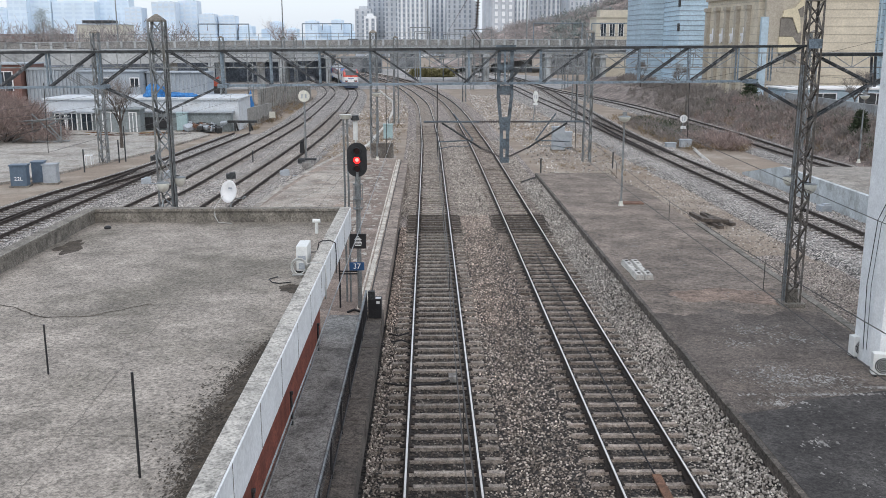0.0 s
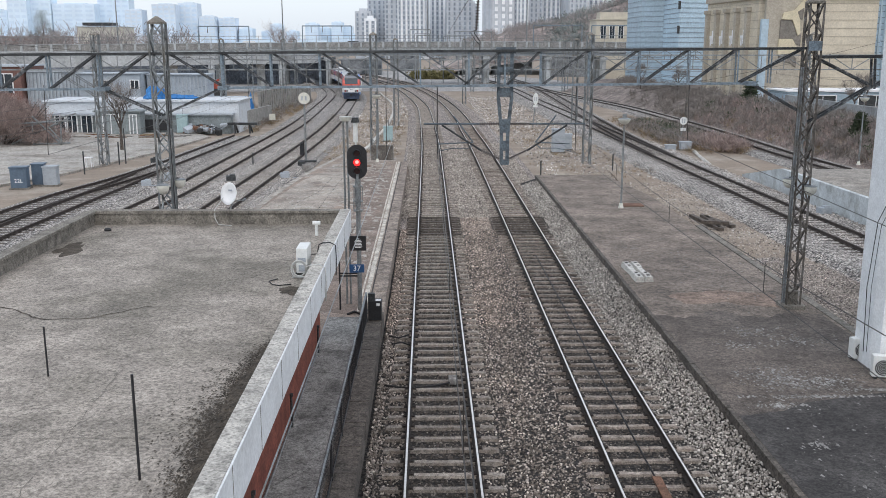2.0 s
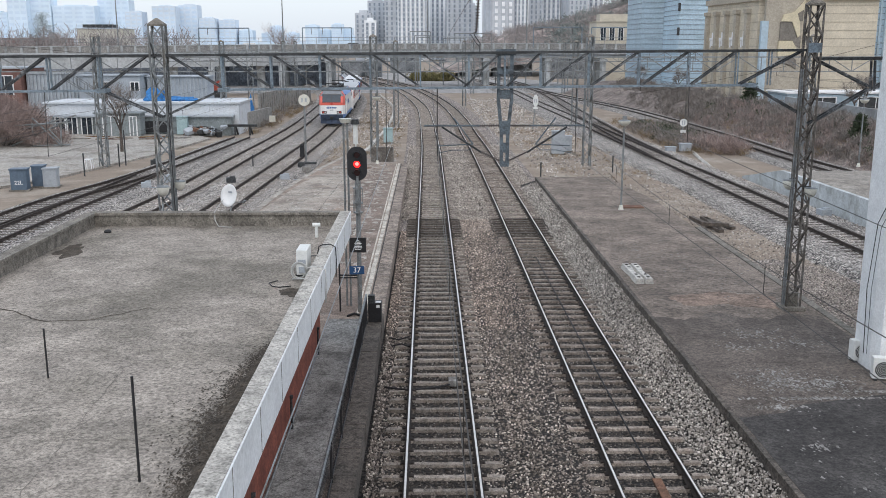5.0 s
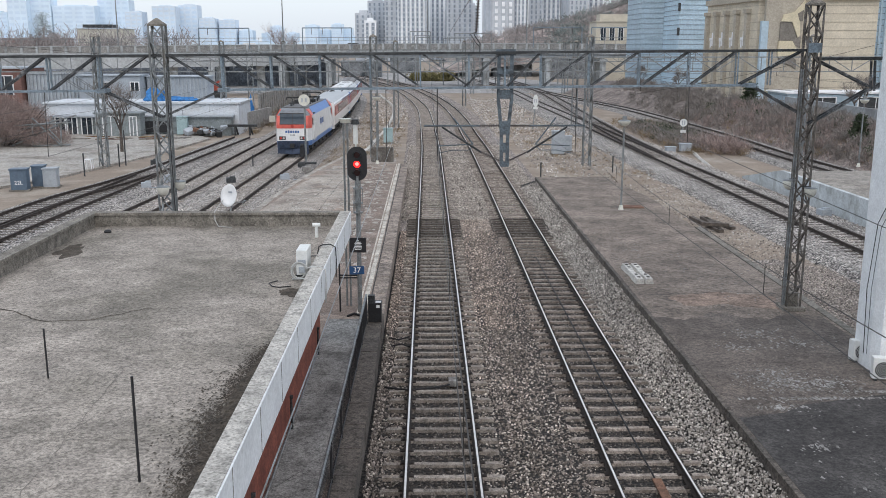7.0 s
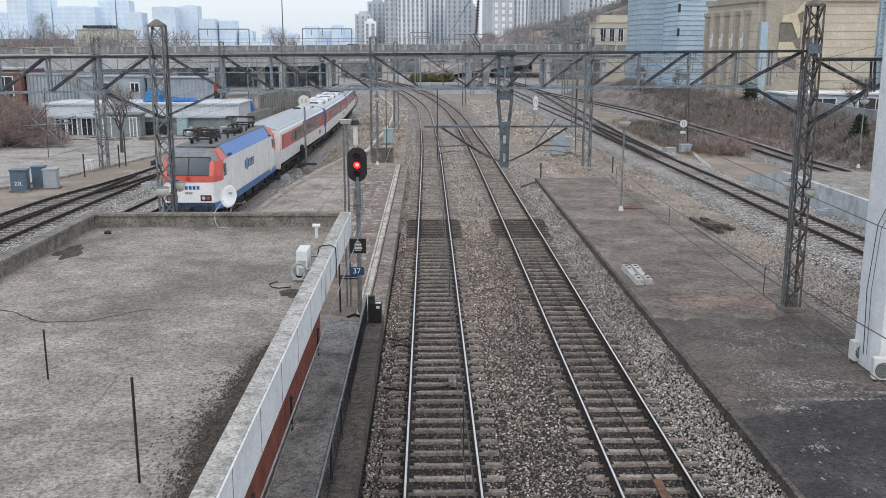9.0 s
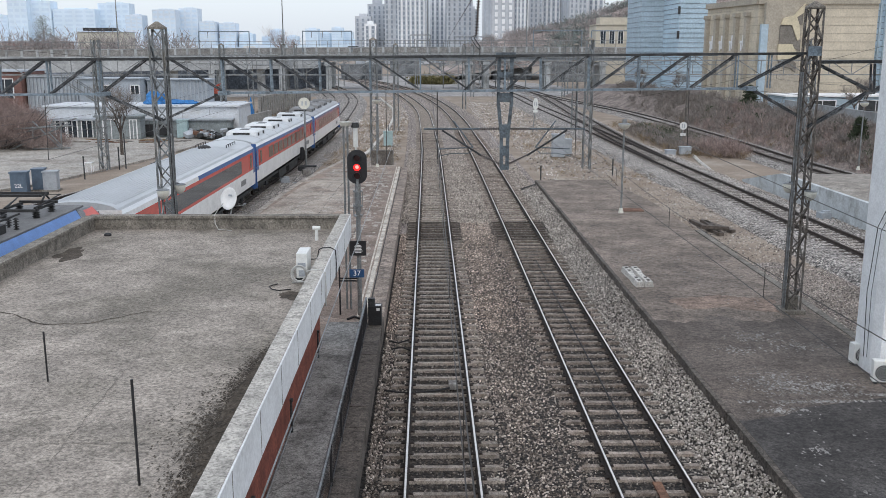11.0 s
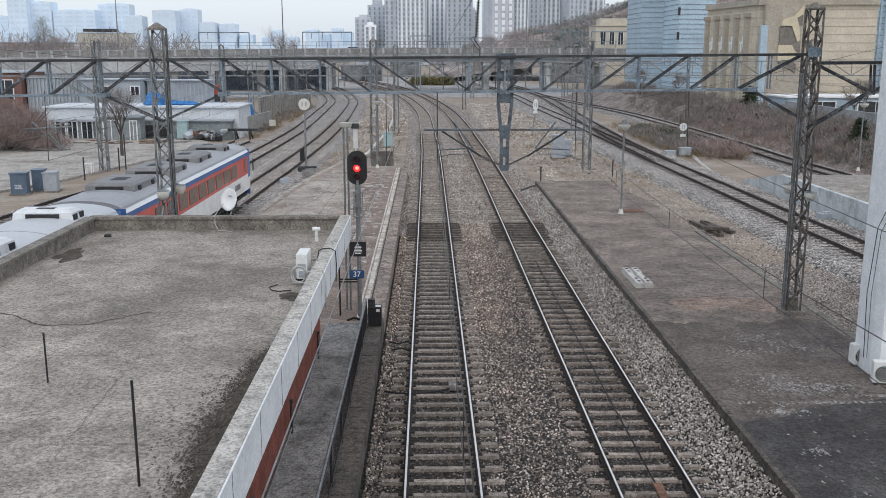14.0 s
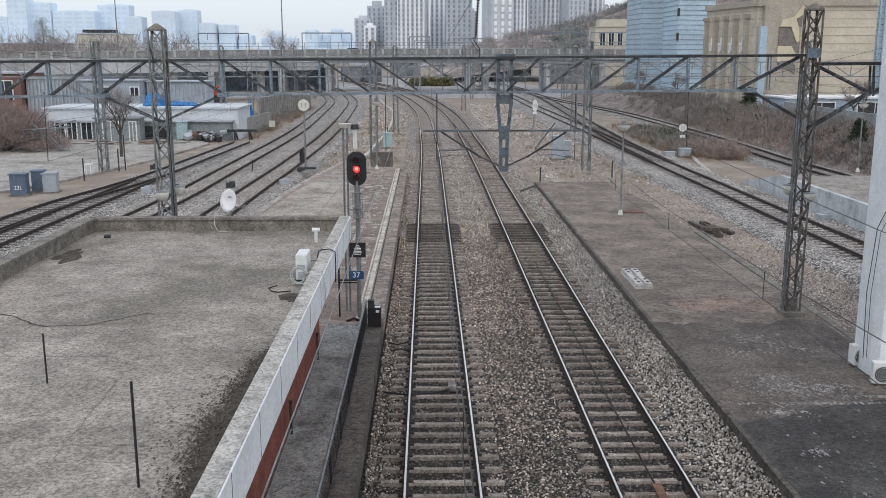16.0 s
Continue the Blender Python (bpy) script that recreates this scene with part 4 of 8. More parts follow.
catenary(0.28, 5.25, 2, GY)
catenary(0.30, 5.25, GY, 70)
catenary(4.5, 5.25, 2, GY)
catenary(4.5, 5.25, GY, 70, 4.35)
catenary(-11.5, 5.25, GY, 70, -10.9)
catenary(-15.6, 5.25, GY, 70, -14.8)
for x, z, y0, y1, x1, z1, m in ((-1.23, 5.3, 3, 62, -1.3, 5.6, M_galv), (2.42, 5.25, 30, 75, 2.5, 6.4, M_wire_pale), (7.3, 5.52, 4, 70, 9.0, 6.6, M_wire),
                               (18.6, 5.6, 20, 70, 18.5, 5.6, M_wire), (29, 5.6, 20, 70, 28.8, 5.6, M_wire), (-20, 5.6, GY, 70, -20, 5.7, M_wire), (19, 7.4, 28, 70, 26, 6.4, M_wire),
                               (24, 5.5, 28, 110, 21, 6.0, M_wire), (14.2, 7.0, 24, 105, 15, 6.6, M_wire)):
    f = (GY - y0) / (y1 - y0)
    line_ = sag((x, y0, z), (x1, y1, z1), 0.25)
    fw_ = wire("feeder_wire", line_, 0.008, m, "thin overhead feeder wire")
    for yy, zz in ((GY, ZB), (70, 6.72)):
        if y0 < yy <= y1:
            f = (yy - y0) / (y1 - y0)
            zw = z + (z1 - z) * f - f * (1 - f)
            xw = x + (x1 - x) * f
            if xw < (16 if yy < 50 else 36):
                bm = B()
                rod(bm, (xw, yy, zw - 0.02), (xw, yy + (0.12 if yy < 50 else 0), zz + 0.03), 0.012, n=4)
                part("hanger", bm, M_wire, fw_)
wire("feeder_wire", sag((-30, 45, 9.7), (-2, 75, 7.4), 0.8), 0.01, M_wire, "thin overhead feeder wire")
wire("feeder_wire", sag((13, 60, 5.5), (36, 58, 11.0), 0.5), 0.01, M_wire, "thin overhead feeder wire")


wire("feeder_wire", [(1.55, 2, 10.35), (1.55, 30, 10.3), (1.5, 70, 9.3)], 0.012, M_wire, "high feeder wire along the main line")
hang = thing("insulator_string", pose(1.55, GY + 0.4, 0), "dark ribbed insulator with a jumper wire above the beam", "insulator")
bm = B()
ribbed(bm, (0, 0, 10.3), (-0.08, 0, 8.95), 0.075, 16)
part("insulator", bm, M_insul, hang)
bm = B()
tube(bm, [(-0.08, 0, 8.95), (-0.15, -0.05, 8.85), (0.03, -0.1, 8.6), (0.02, -0.2, 8.34)], 0.018)
tube(bm, [(-0.08, 0, 8.95), (-0.25, -0.05, 8.86), (-0.1, -0.1, 8.62), (0.02, -0.15, 8.5)], 0.012)
part("jumper", bm, M_black, hang)


def portal_far(y, xs, z0, zt, depth, w, beam_ends, label, x_mat=None):
    for x in xs:
        lattice_mast(x, y, -0.3, z0 + 0.3, w, w * 0.85, "grey lattice mast of the overhead line", pitch=w * 1.3)
    t = thing("portal_beam", pose(0, y, 0), label, "portal beam", "far portals")
    a, b = beam_ends
    bm = B()
    box(bm, ((a + b) / 2, 0, zt), (b - a, 0.25, 0.09))
    part("top_chord", bm, M_galv, t)
    bm = B()
    box(bm, ((a + b) / 2, 0, zt - depth), (b - a, 0.25, 0.08))
    part("bottom_chord", bm, M_galv, t)
    x, k = a, 0
    bm = B()
    while x < b - 1.7:
        bar(bm, (x, 0, zt if k % 2 else zt - depth), (x + 1.7, 0, zt - depth if k % 2 else zt), 0.06, 0.06)
        bar(bm, (x, 0, zt), (x, 0, zt - depth), 0.05, 0.05)
        x += 1.7
        k += 1
    part("web", bm, M_galv, t)
    for x0, x1, z1 in ([(-1.9, 0.3, 2.2), (3, 7, 2.0)] if y > 100 else []):
        bm = B()
        for p, q in (((x0, 0, zt), (x0, 0, zt + z1)), ((x0, 0, zt + z1), (x1, 0, zt + z1)), ((x1, 0, zt + z1), (x1, 0, zt))):
            rod(bm, p, q, 0.05)
        part("bracket", bm, M_galv, t)


portal_far(70, [-24.3, -4.0, 12.0, 28.6], 9.2, 7.75, 1.05, 0.5, (-33, 36), "grey lattice portal beam farther down the line")
portal_far(104, [-22.5, -3.5, 16.3], 9.0, 7.9, 1.0, 0.5, (-30, 32), "grey lattice portal beam farther down the line")
portal_far(142, [-21.5, 5.5, 24.5], 9.2, 7.9, 1.0, 0.5, (-34, 33), "distant grey portal beam over the tracks")
portal_far(180, [-25, 8.5, 26], 9.4, 8.0, 1.0, 0.5, (-40, 36), "distant grey portal beam over the tracks")


# ---- the train: an electric locomotive and three coaches ----
def vehicle_body(bm, L, prof, ends=0.0):
    """A body shell: a cross-section (x, z) lofted along the length."""
    loft(bm, [[(x, y, z) for x, z in prof] for y in (-L / 2, L / 2)])


def bogie(t, y, parent_label=""):
    bm = B()
    for s in (-1, 1):
        box(bm, (s * 1.0, y, 0.55), (0.14, 3.1, 0.3))
        for o in (-1.1, 1.1):
            box(bm, (s * 1.05, y + o, 0.5), (0.22, 0.4, 0.42))
    box(bm, (0, y, 0.6), (2.0, 0.5, 0.35))
    b = part("bogie", bm, M_tdark, t, bevel=0.02)
    for o in (-1.1, 1.1):
        bm = B()
        for s in (-1, 1):
            rod(bm, (s * 0.69, y + o, 0.46), (s * 0.82, y + o, 0.46), 0.45, n=20)
        rod(bm, (-0.8, y + o, 0.46), (0.8, y + o, 0.46), 0.08)
        part("wheelset", bm, M_rust, b)


def locomotive(L):
    t = thing("electric_locomotive", pose(0, 0, 0), "white electric locomotive with coral-red cab front, blue skirt and roof edge", "locomotive")
    h = L / 2
    nose, W = 1.5, 1.5

    def ring(y, w, z0, z1, lean=0.0):
        return [(-w, y, z0), (w, y, z0), (w, y + lean, z1), (-w, y + lean, z1)]

    def side_band(name, z0, z1, m, w0, w1, label=""):
        """A band of the body all round, with its raked cab ends."""
        bm = B()
        rake = lambda z: 0.0 if z < 2.45 else (z - 2.45) * 0.42
        rings = []
        for z, w in ((z0, w0), (z1, w1)):
            r = rake(z)
            n = 1.28
            rings.append([(-n * w / W, -h + r, z), (n * w / W, -h + r, z), (w, -h + r + 0.75, z), (w, h - r - 0.75, z), (n * w / W, h - r, z), (-n * w / W, h - r, z), (-w, h - r - 0.75, z), (-w, -h + r + 0.75, z)])
        loft(bm, rings)
        return part(name, bm, m, t, label)

    side_band("skirt", 0.82, 1.2, M_tskirt, 1.46, 1.5, "dark blue skirt")
    side_band("body", 1.2, 2.05, M_twhite, 1.5, 1.5)
    band = side_band("cab_band", 2.05, 2.5, M_twhite, 1.5, 1.49)
    upper = side_band("upper_body", 2.5, 3.12, M_twhite, 1.49, 1.46)
    # sloping blue cantrail and dark roof
    bm = B()
    r0, r1 = (3.12 - 2.45) * 0.42, (3.62 - 2.45) * 0.42
    loft(bm, [[(-w, -h + 2.2, z), (w, -h + 2.2, z), (w, h - 2.2, z), (-w, h - 2.2, z)] for w, z in ((1.46, 3.12), (1.08, 3.72))])
    part("cantrail", bm, M_lblue, t, "bright blue sloping roof edge")
    for s in (-1, 1):
        bm = B()
        y0 = s * (h - 0.55)
        loft(bm, [[(-1.25, s * (h - r0), 3.12), (1.25, s * (h - r0), 3.12), (1.47, s * (h - r0 - 0.75), 3.12), (1.47, s * (h - 2.3), 3.12), (-1.47, s * (h - 2.3), 3.12), (-1.47, s * (h - r0 - 0.75), 3.12)],
                  [(-0.95, s * (h - r1 - 0.15), 3.56), (0.95, s * (h - r1 - 0.15), 3.56), (1.1, s * (h - r1 - 0.7), 3.66), (1.1, s * (h - 2.3), 3.735), (-1.1, s * (h - 2.3), 3.735), (-1.1, s * (h - r1 - 0.7), 3.66)]])
        part("cab_roof", bm, M_cabroof, t, "dark grey cab roof")
        # red front below the screen and round its posts
        zz = [(2.45, 0.0), (3.16, r0)]
        for sx in (-1, 1):
            bm = B()
            loft(bm, [[(sx * 1.285, s * (h - r + 0.012), z), (sx * 1.06, s * (h - r + 0.012), z), (sx * 1.06, s * (h - r - 0.1), z), (sx * 1.2, s * (h - r - 0.1), z)] for z, r in zz])
            part("screen_pillar", bm, M_tcoral, t, "coral-red pillar beside the windscreen")
            bm = B()
            loft(bm, [[(sx * (1.285 * w / W + 0.0), s * (h - r + 0.006), z), (sx * (w + 0.012), s * (h - r - 0.74), z), (sx * (w + 0.012), s * (h - r - 1.15), z), (sx * (w - 0.2), s * (h - r - 0.5), z)] for (z, r), w in zip(zz, (1.5, 1.46))])
            part("corner_pillar", bm, M_tcoral, t, "coral-red cab corner")
            bm = B()
            loft(bm, [[(sx * 1.28, s * (h + 0.012), z), (sx * 1.512, s * (h - 0.74), z), (sx * 1.512, s * (h - 1.15), z), (sx * 1.3, s * (h - 0.5), z)] for z in (2.18, 2.46)])
            part("corner_band", bm, M_tcoral, t, "coral-red band round the cab corner")
        bm = B()
        box(bm, (0, s * h, 2.335), (2.56, 0.03, 0.3))
        part("cab_front", bm, M_tcoral, t, "coral-red band under the windscreen")
        for sx in (-1, 1):
            bm = B()
            loft(bm, [[(sx * (1.50 - 0.36 * f), s * (h - 0.28 - 0.21 * f - 0.6), 3.13 + 0.5 * f), (sx * (1.50 - 0.36 * f), s * (h - 1.95), 3.13 + 0.52 * f), (sx * (1.40 - 0.37 * f), s * (h - 1.95), 3.12 + 0.5 * f), (sx * (1.40 - 0.37 * f), s * (h - 0.9), 3.12 + 0.5 * f)] for f in (0, 1)])
            part("cab_corner", bm, M_tcoral, t, "coral-red cab roof corner")
        # windscreen in two panes
        for sx in (-1, 1):
            bm = B()
            loft(bm, [[(sx * 0.03, s * (h - r + 0.015), z), (sx * 1.05, s * (h - r + 0.015), z), (sx * 1.05, s * (h - r - 0.04), z), (sx * 0.03, s * (h - r - 0.04), z)] for z, r in ((2.53, 0.034), (3.3, 0.357))])
            part("windscreen", bm, M_tscreen, t, "dark cab windscreen")
        bm = B()
        loft(bm, [[(-1.08, s * (h - r + 0.006), z), (1.08, s * (h - r + 0.006), z), (1.08, s * (h - r - 0.06), z), (-1.08, s * (h - r - 0.06), z)] for z, r in ((2.48, 0.013), (3.36, 0.382))])
        part("windscreen_seal", bm, M_black, t)
        bm = B()
        rod(bm, (0, s * (h - 0.02), 2.36), (0, s * (h + 0.05), 2.36), 0.12, n=16)
        part("top_headlamp", bm, M_tred, t)
        for sx in (-1, 1):
            bm = B()
            box(bm, (sx * 0.86, s * h, 1.42), (0.56, 0.06, 0.28))
            p = part("lamp_housing", bm, M_tdark, t, bevel=0.02)
            for o in (-0.12, 0.12):
                bm = B()
                rod(bm, (sx * 0.86 + o, s * (h + 0.02), 1.42), (sx * 0.86 + o, s * (h + 0.05), 1.42), 0.09, n=14)
                part("headlamp", bm, M_headlamp if o * sx < 0 else M_tred, p)
        # operator's emblem and number as plain shapes
        bm = B()
        for k in range(6):
            if k:
                bm = B()
            box(bm, (-0.52 + k * 0.2, s * (h + 0.008), 1.92), (0.14, 0.02, 0.17 if k != 1 else 0.22))
            part("emblem_bar", bm, M_tblue, t, "dark blue emblem bar")
        bm = B()
        for k in range(4):
            box(bm, (-0.15 + k * 0.1, s * (h + 0.008), 1.66), (0.06, 0.02, 0.1))
        part("number", bm, M_tacg, t)
        # buffer beam, snow plough, coupler
        bm = B()
        box(bm, (0, s * (h - 0.04), 0.9), (2.58, 0.14, 0.58))
        for sx in (-1, 1):
            rod(bm, (sx * 0.9, s * h, 0.95), (sx * 0.9, s * (h + 0.3), 0.95), 0.12)
        for k in range(-3, 4):
            tube(bm, [(k * 0.3, s * (h + 0.12), 0.95), (k * 0.32, s * (h + 0.22), 0.75), (k * 0.3, s * (h + 0.12), 0.6)], 0.03)
        part("buffer_beam", bm, M_tnavy, t)
        bm = B()
        loft(bm, [[(-1.3, s * (h - 0.1), z), (0, s * (h + o), z), (1.3, s * (h - 0.1), z), (0, s * (h - 0.3), z)] for z, o in ((0.18, 0.35), (0.6, 0.2))])
        part("snow_plough", bm, M_tnavy, t)
        bm = B()
        box(bm, (0, s * (h + 0.3), 0.85), (0.3, 0.6, 0.3))
        part("coupler", bm, M_tdark, t)
        for sx in (-1, 1):
            bm = B()
            box(bm, (sx * 1.49, s * (h - 1.55), 2.62), (0.05, 0.42, 0.6))
            part("side_window", bm, M_tscreen, t)
            bm = B()
            for o in (-0.35, 0.35):
                rod(bm, (sx * 1.56, s * (h - 2.4 + o), 1.1), (sx * 1.56, s * (h - 2.4 + o), 2.5), 0.02)
            box(bm, (sx * 1.502, s * (h - 2.4), 1.85), (0.015, 0.6, 1.6))
            part("door", bm, M_twhite, t)
            bm = B()
            loft(bm, [[(sx * (1.475 - k * 0.36), s * (h - 2.5) + a, 3.16 + k * 0.36) for a in (0, 0.9)] + [(sx * (1.45 - k * 0.36), s * (h - 2.5) + a, 3.15 + k * 0.36) for a in (0.9, 0)] for k in (0, 1)])
            part("roof_grille", bm, M_tdark, t)
    for sx in (-1, 1):
        bm = B()
        for k in range(6):
            if k:
                bm = B()
            box(bm, (sx * 1.505, -1.7 + k * 0.4, 2.3), (0.02, 0.26, 0.44 if k != 1 else 0.66))
            part("emblem_bar", bm, M_tblue, t)
        bm = B()
        for y in (-2.2, 0, 2.2):
            box(bm, (sx * 0.95, y, 0.62), (0.6, 1.5, 0.5))
        part("equipment_case", bm, M_tdark, t)
    bm = B()
    box(bm, (0, 0, 3.74), (2.1, L - 3.2, 0.06))
    part("roof", bm, M_troofg, t, "dark sooty roof deck")
    for y in (-h + 3.3, h - 3.3):
        bm = B()
        for sx in (-1, 1):
            for o in (-0.55, 0.55):
                ribbed(bm, (sx * 0.5, y + o, 3.75), (sx * 0.5, y + o, 4.0), 0.13, 5)
            bar(bm, (sx * 0.5, y - 0.8, 4.0), (sx * 0.5, y + 0.8, 4.0), 0.06, 0.06)
            tube(bm, [(sx * 0.45, y - 0.5, 4.03), (sx * 0.62, y + 1.0, 4.22), (sx * 0.5, y - 0.6, 4.42)], 0.045)
            bar(bm, (-0.85, y - 0.6 + 0.25 * sx, 4.46), (0.85, y - 0.6 + 0.25 * sx, 4.46), 0.07, 0.07)
            tube(bm, [(sx * 0.85, y - 0.85, 4.3), (sx * 0.85, y - 0.6, 4.46), (sx * 0.85, y - 0.35, 4.3)], 0.03)
            bar(bm, (-0.6, y + sx * 0.8, 4.02), (0.6, y + sx * 0.8, 4.02), 0.08, 0.08)
        part("pantograph", bm, M_tdark, t, "folded pantograph")
    bm = B()
    for k in range(7):
        ribbed(bm, ((-1) ** k * 0.35, -2.6 + k * 0.85, 3.66), ((-1) ** k * 0.35, -2.6 + k * 0.85, 4.0), 0.1, 5)
    box(bm, (0.2, 1.0, 3.85), (0.9, 1.4, 0.3))
    box(bm, (-0.45, -1.2, 3.88), (0.6, 1.0, 0.36))
    for k in range(4):
        ribbed(bm, (0.75, -2.4 + k * 1.5, 3.7), (0.75, -2.4 + k * 1.5, 4.1), 0.09, 6)
    tube(bm, [(0.75, -2.4, 4.12), (0.75, 0.4, 4.16), (0.2, 2.6, 4.1)], 0.03)
    rod(bm, (0.35, -3.2, 4.02), (0.35, 3.2, 4.02), 0.03)
    part("roof_equipment", bm, M_tdark, t)
    for y in (-h + 3.7, h - 3.7):
        bogie(t, y)
    return t


def coach(L, ac, roof_mat, ribs, windows, ac_mat, label):
    t = thing("passenger_coach", pose(0, 0, 0), label, "railway coach", "coaches of the train")
    h = L / 2
    mid = -h * 0.1 if ribs else -h
    bands = [("lower_side", 1.08, 1.95, 1.48, 1.5, M_twhite, "", -h, h), ("window_band", 1.95, 2.9, 1.5, 1.49, M_tred, "red window band", -h, h),
             ("upper_stripe", 2.9, 3.08, 1.49, 1.465, M_tblue, "blue stripe under the roof", mid, h), ("cantrail", 3.08, 3.2, 1.465, 1.36, M_tshoulder, "", -h, h)]
    if ribs:
        bands.append(("upper_side", 2.9, 3.08, 1.49, 1.465, M_twhite, "", -h, mid))
    for name, z0, z1, w0, w1, m, lb, ya, yb in bands:
        bm = B()
        loft(bm, [[(-w, ya, z), (w, ya, z), (w, yb, z), (-w, yb, z)] for z, w in ((z0, w0), (z1, w1))])
        part(name, bm, m, t, lb)
    bm = B()
    n = 12
    loft(bm, [[(1.36 * math.cos(a), y, 3.2 + 0.33 * math.sin(a)) for a in (math.pi * k / n for k in range(n + 1))] for y in (-h, h)])
    part("roof", bm, roof_mat, t, smooth=False)
    if ribs:
        for k in range(5, 24):
            a = math.pi * (k / 28)
            bm = B()
            bar(bm, (1.365 * math.cos(a), -h + 0.4, 3.203 + 0.333 * math.sin(a)), (1.365 * math.cos(a), h - 3.5, 3.203 + 0.333 * math.sin(a)), 0.025, 0.02)
            part("roof_rib", bm, M_troof, t)
    else:
        for k in range(1, 9):
            bm = B()
            y = -h + k * 2 * h / 9
            loft(bm, [[(1.366 * math.cos(a), y + o, 3.203 + 0.334 * math.sin(a)) for a in (math.pi * i / n for i in range(n + 1))] for o in (-0.02, 0.02)])
            part("roof_seam", bm, M_troofm, t)
    for s in (-1, 1):
        bm = B()
        box(bm, (0, s * (h - 0.012), 2.0), (2.96, 0.05, 2.5))
        part("end_wall", bm, M_tblue if not (ribs and s < 0) else M_twhite, t)
        for sx in (-1, 1):
            bm = B()
            box(bm, (sx * 1.49, s * (h - 0.25), 2.42), (0.03, 0.5, 1.35))
            part("end_stripe", bm, M_tblue if not (ribs and s < 0) else M_twhite, t)
            bm = B()
            box(bm, (sx * 1.497, s * (h - 1.15), 2.42), (0.03, 0.8, 0.92))
            d = part("door", bm, M_tred, t)
            bm = B()
            box(bm, (sx * 1.507, s * (h - 1.15), 2.45), (0.03, 0.42, 0.7))
            part("door_window", bm, M_tglass, d)
        bm = B()
        box(bm, (0, s * (h + 0.22), 2.0), (1.1, 0.44, 2.2))
        part("gangway", bm, M_tdark, t)
    for sx in (-1, 1):
        for y0, ln in windows:
            bm = B()
            box(bm, (sx * 1.495, y0 + ln / 2, 2.42), (0.04, ln, 0.66))
            part("window", bm, M_tglass if len(windows) > 3 else M_tscreen, t, bevel=0.012)
        bm = B()
        for k in range(4):
            box(bm, (sx * 1.5, h - 3.6 + k * 0.32, 1.55), (0.02, 0.22, 0.28))
        part("emblem", bm, M_tacg, t)
        bm = B()
        for y, ln in ((-2.5, 2.6), (1.6, 3.2)):
            box(bm, (sx * 1.1, y, 0.62), (0.6, ln, 0.5))
        part("equipment_case", bm, M_tdark, t)
    for y, ln in ac:
        bm = B()
        loft(bm, [[(-a, y - ln / 2 + o, z), (a, y - ln / 2 + o, z), (a, y + ln / 2 - o, z), (-a, y + ln / 2 - o, z)] for a, z, o in ((0.95, 3.3, 0), (0.9, 3.66, 0.06), (0.76, 3.76, 0.2))])
        u = part("roof_unit", bm, ac_mat, t, "roof air-conditioning unit")
        vents = [((0, y - ln / 2 + 0.02, 3.56), (1.0, 0.08, 0.14)), ((0, y - 0.1, 3.763), (0.55, ln * 0.3, 0.012))]
        vents += [((sx * 0.925, y + o, 3.52), (0.05, 0.3, 0.18)) for sx in (-1, 1) for o in (-ln * 0.28, ln * 0.3)]
        for c, s in vents:
            bm = B()
            box(bm, c, s)
            part("vent_grille", bm, M_tdark, u)
    bm = B()
    box(bm, (0, 0, 0.8), (2.7, L - 0.5, 0.14))
    part("underframe", bm, M_tdark, t)
    for y in (-h + 3.2, h - 3.2):
        bogie(t, y)
    return t


SPEED = 14.8
loco = locomotive(15.6)
for ob in loco.children:
    if not ob.name.startswith("bogie"):
        for o in (ob, *ob.children):
            o.data.transform(Matrix.Diagonal((0.95, 1, 1, 1)))
c1 = coach(21.8, [], M_troof, True, [(-6.2, 13.6)], M_tacg, "red and white coach with a ribbed grey roof, long window")
bm = B()
for k in range(5):
    for sx in (-0.8, 0.8):
        rod(bm, (sx, 7.2 + k * 0.5, 3.35), (sx, 7.2 + k * 0.5, 3.62), 0.02)
for sx in (-0.8, 0.8):
    rod(bm, (sx, 7.2, 3.61), (sx, 9.2, 3.61), 0.02)
ball(bm, (-0.2, 6.6, 3.5), (0.35, 0.4, 0.18))
part("roof_rail", bm, M_tdark, c1)
wins = [(-7.4 + k * 1.62, 1.35) for k in range(9)]
c2 = coach(22.0, [(-6.8, 2.5), (-1.8, 2.6), (3.6, 1.5), (8.7, 0.9)], M_troof, False, wins, M_tacw, "red and white coach with white roof units")
c3 = coach(20.0, [(-6.0, 2.7), (-1.6, 2.7), (2.8, 2.6), (7.2, 1.2)], M_troofm, False, [(-6.9 + k * 1.55, 1.3) for k in range(9)], M_tacg, "red and white coach, mid-grey roof, dark grey roof units")
TRAIN = [(loco, 0.0, 15.6, 4.0), (c1, 16.1, 21.8, 7.5), (c2, 38.4, 22.0, 7.8), (c3, 60.9, 20.0, 6.8)]


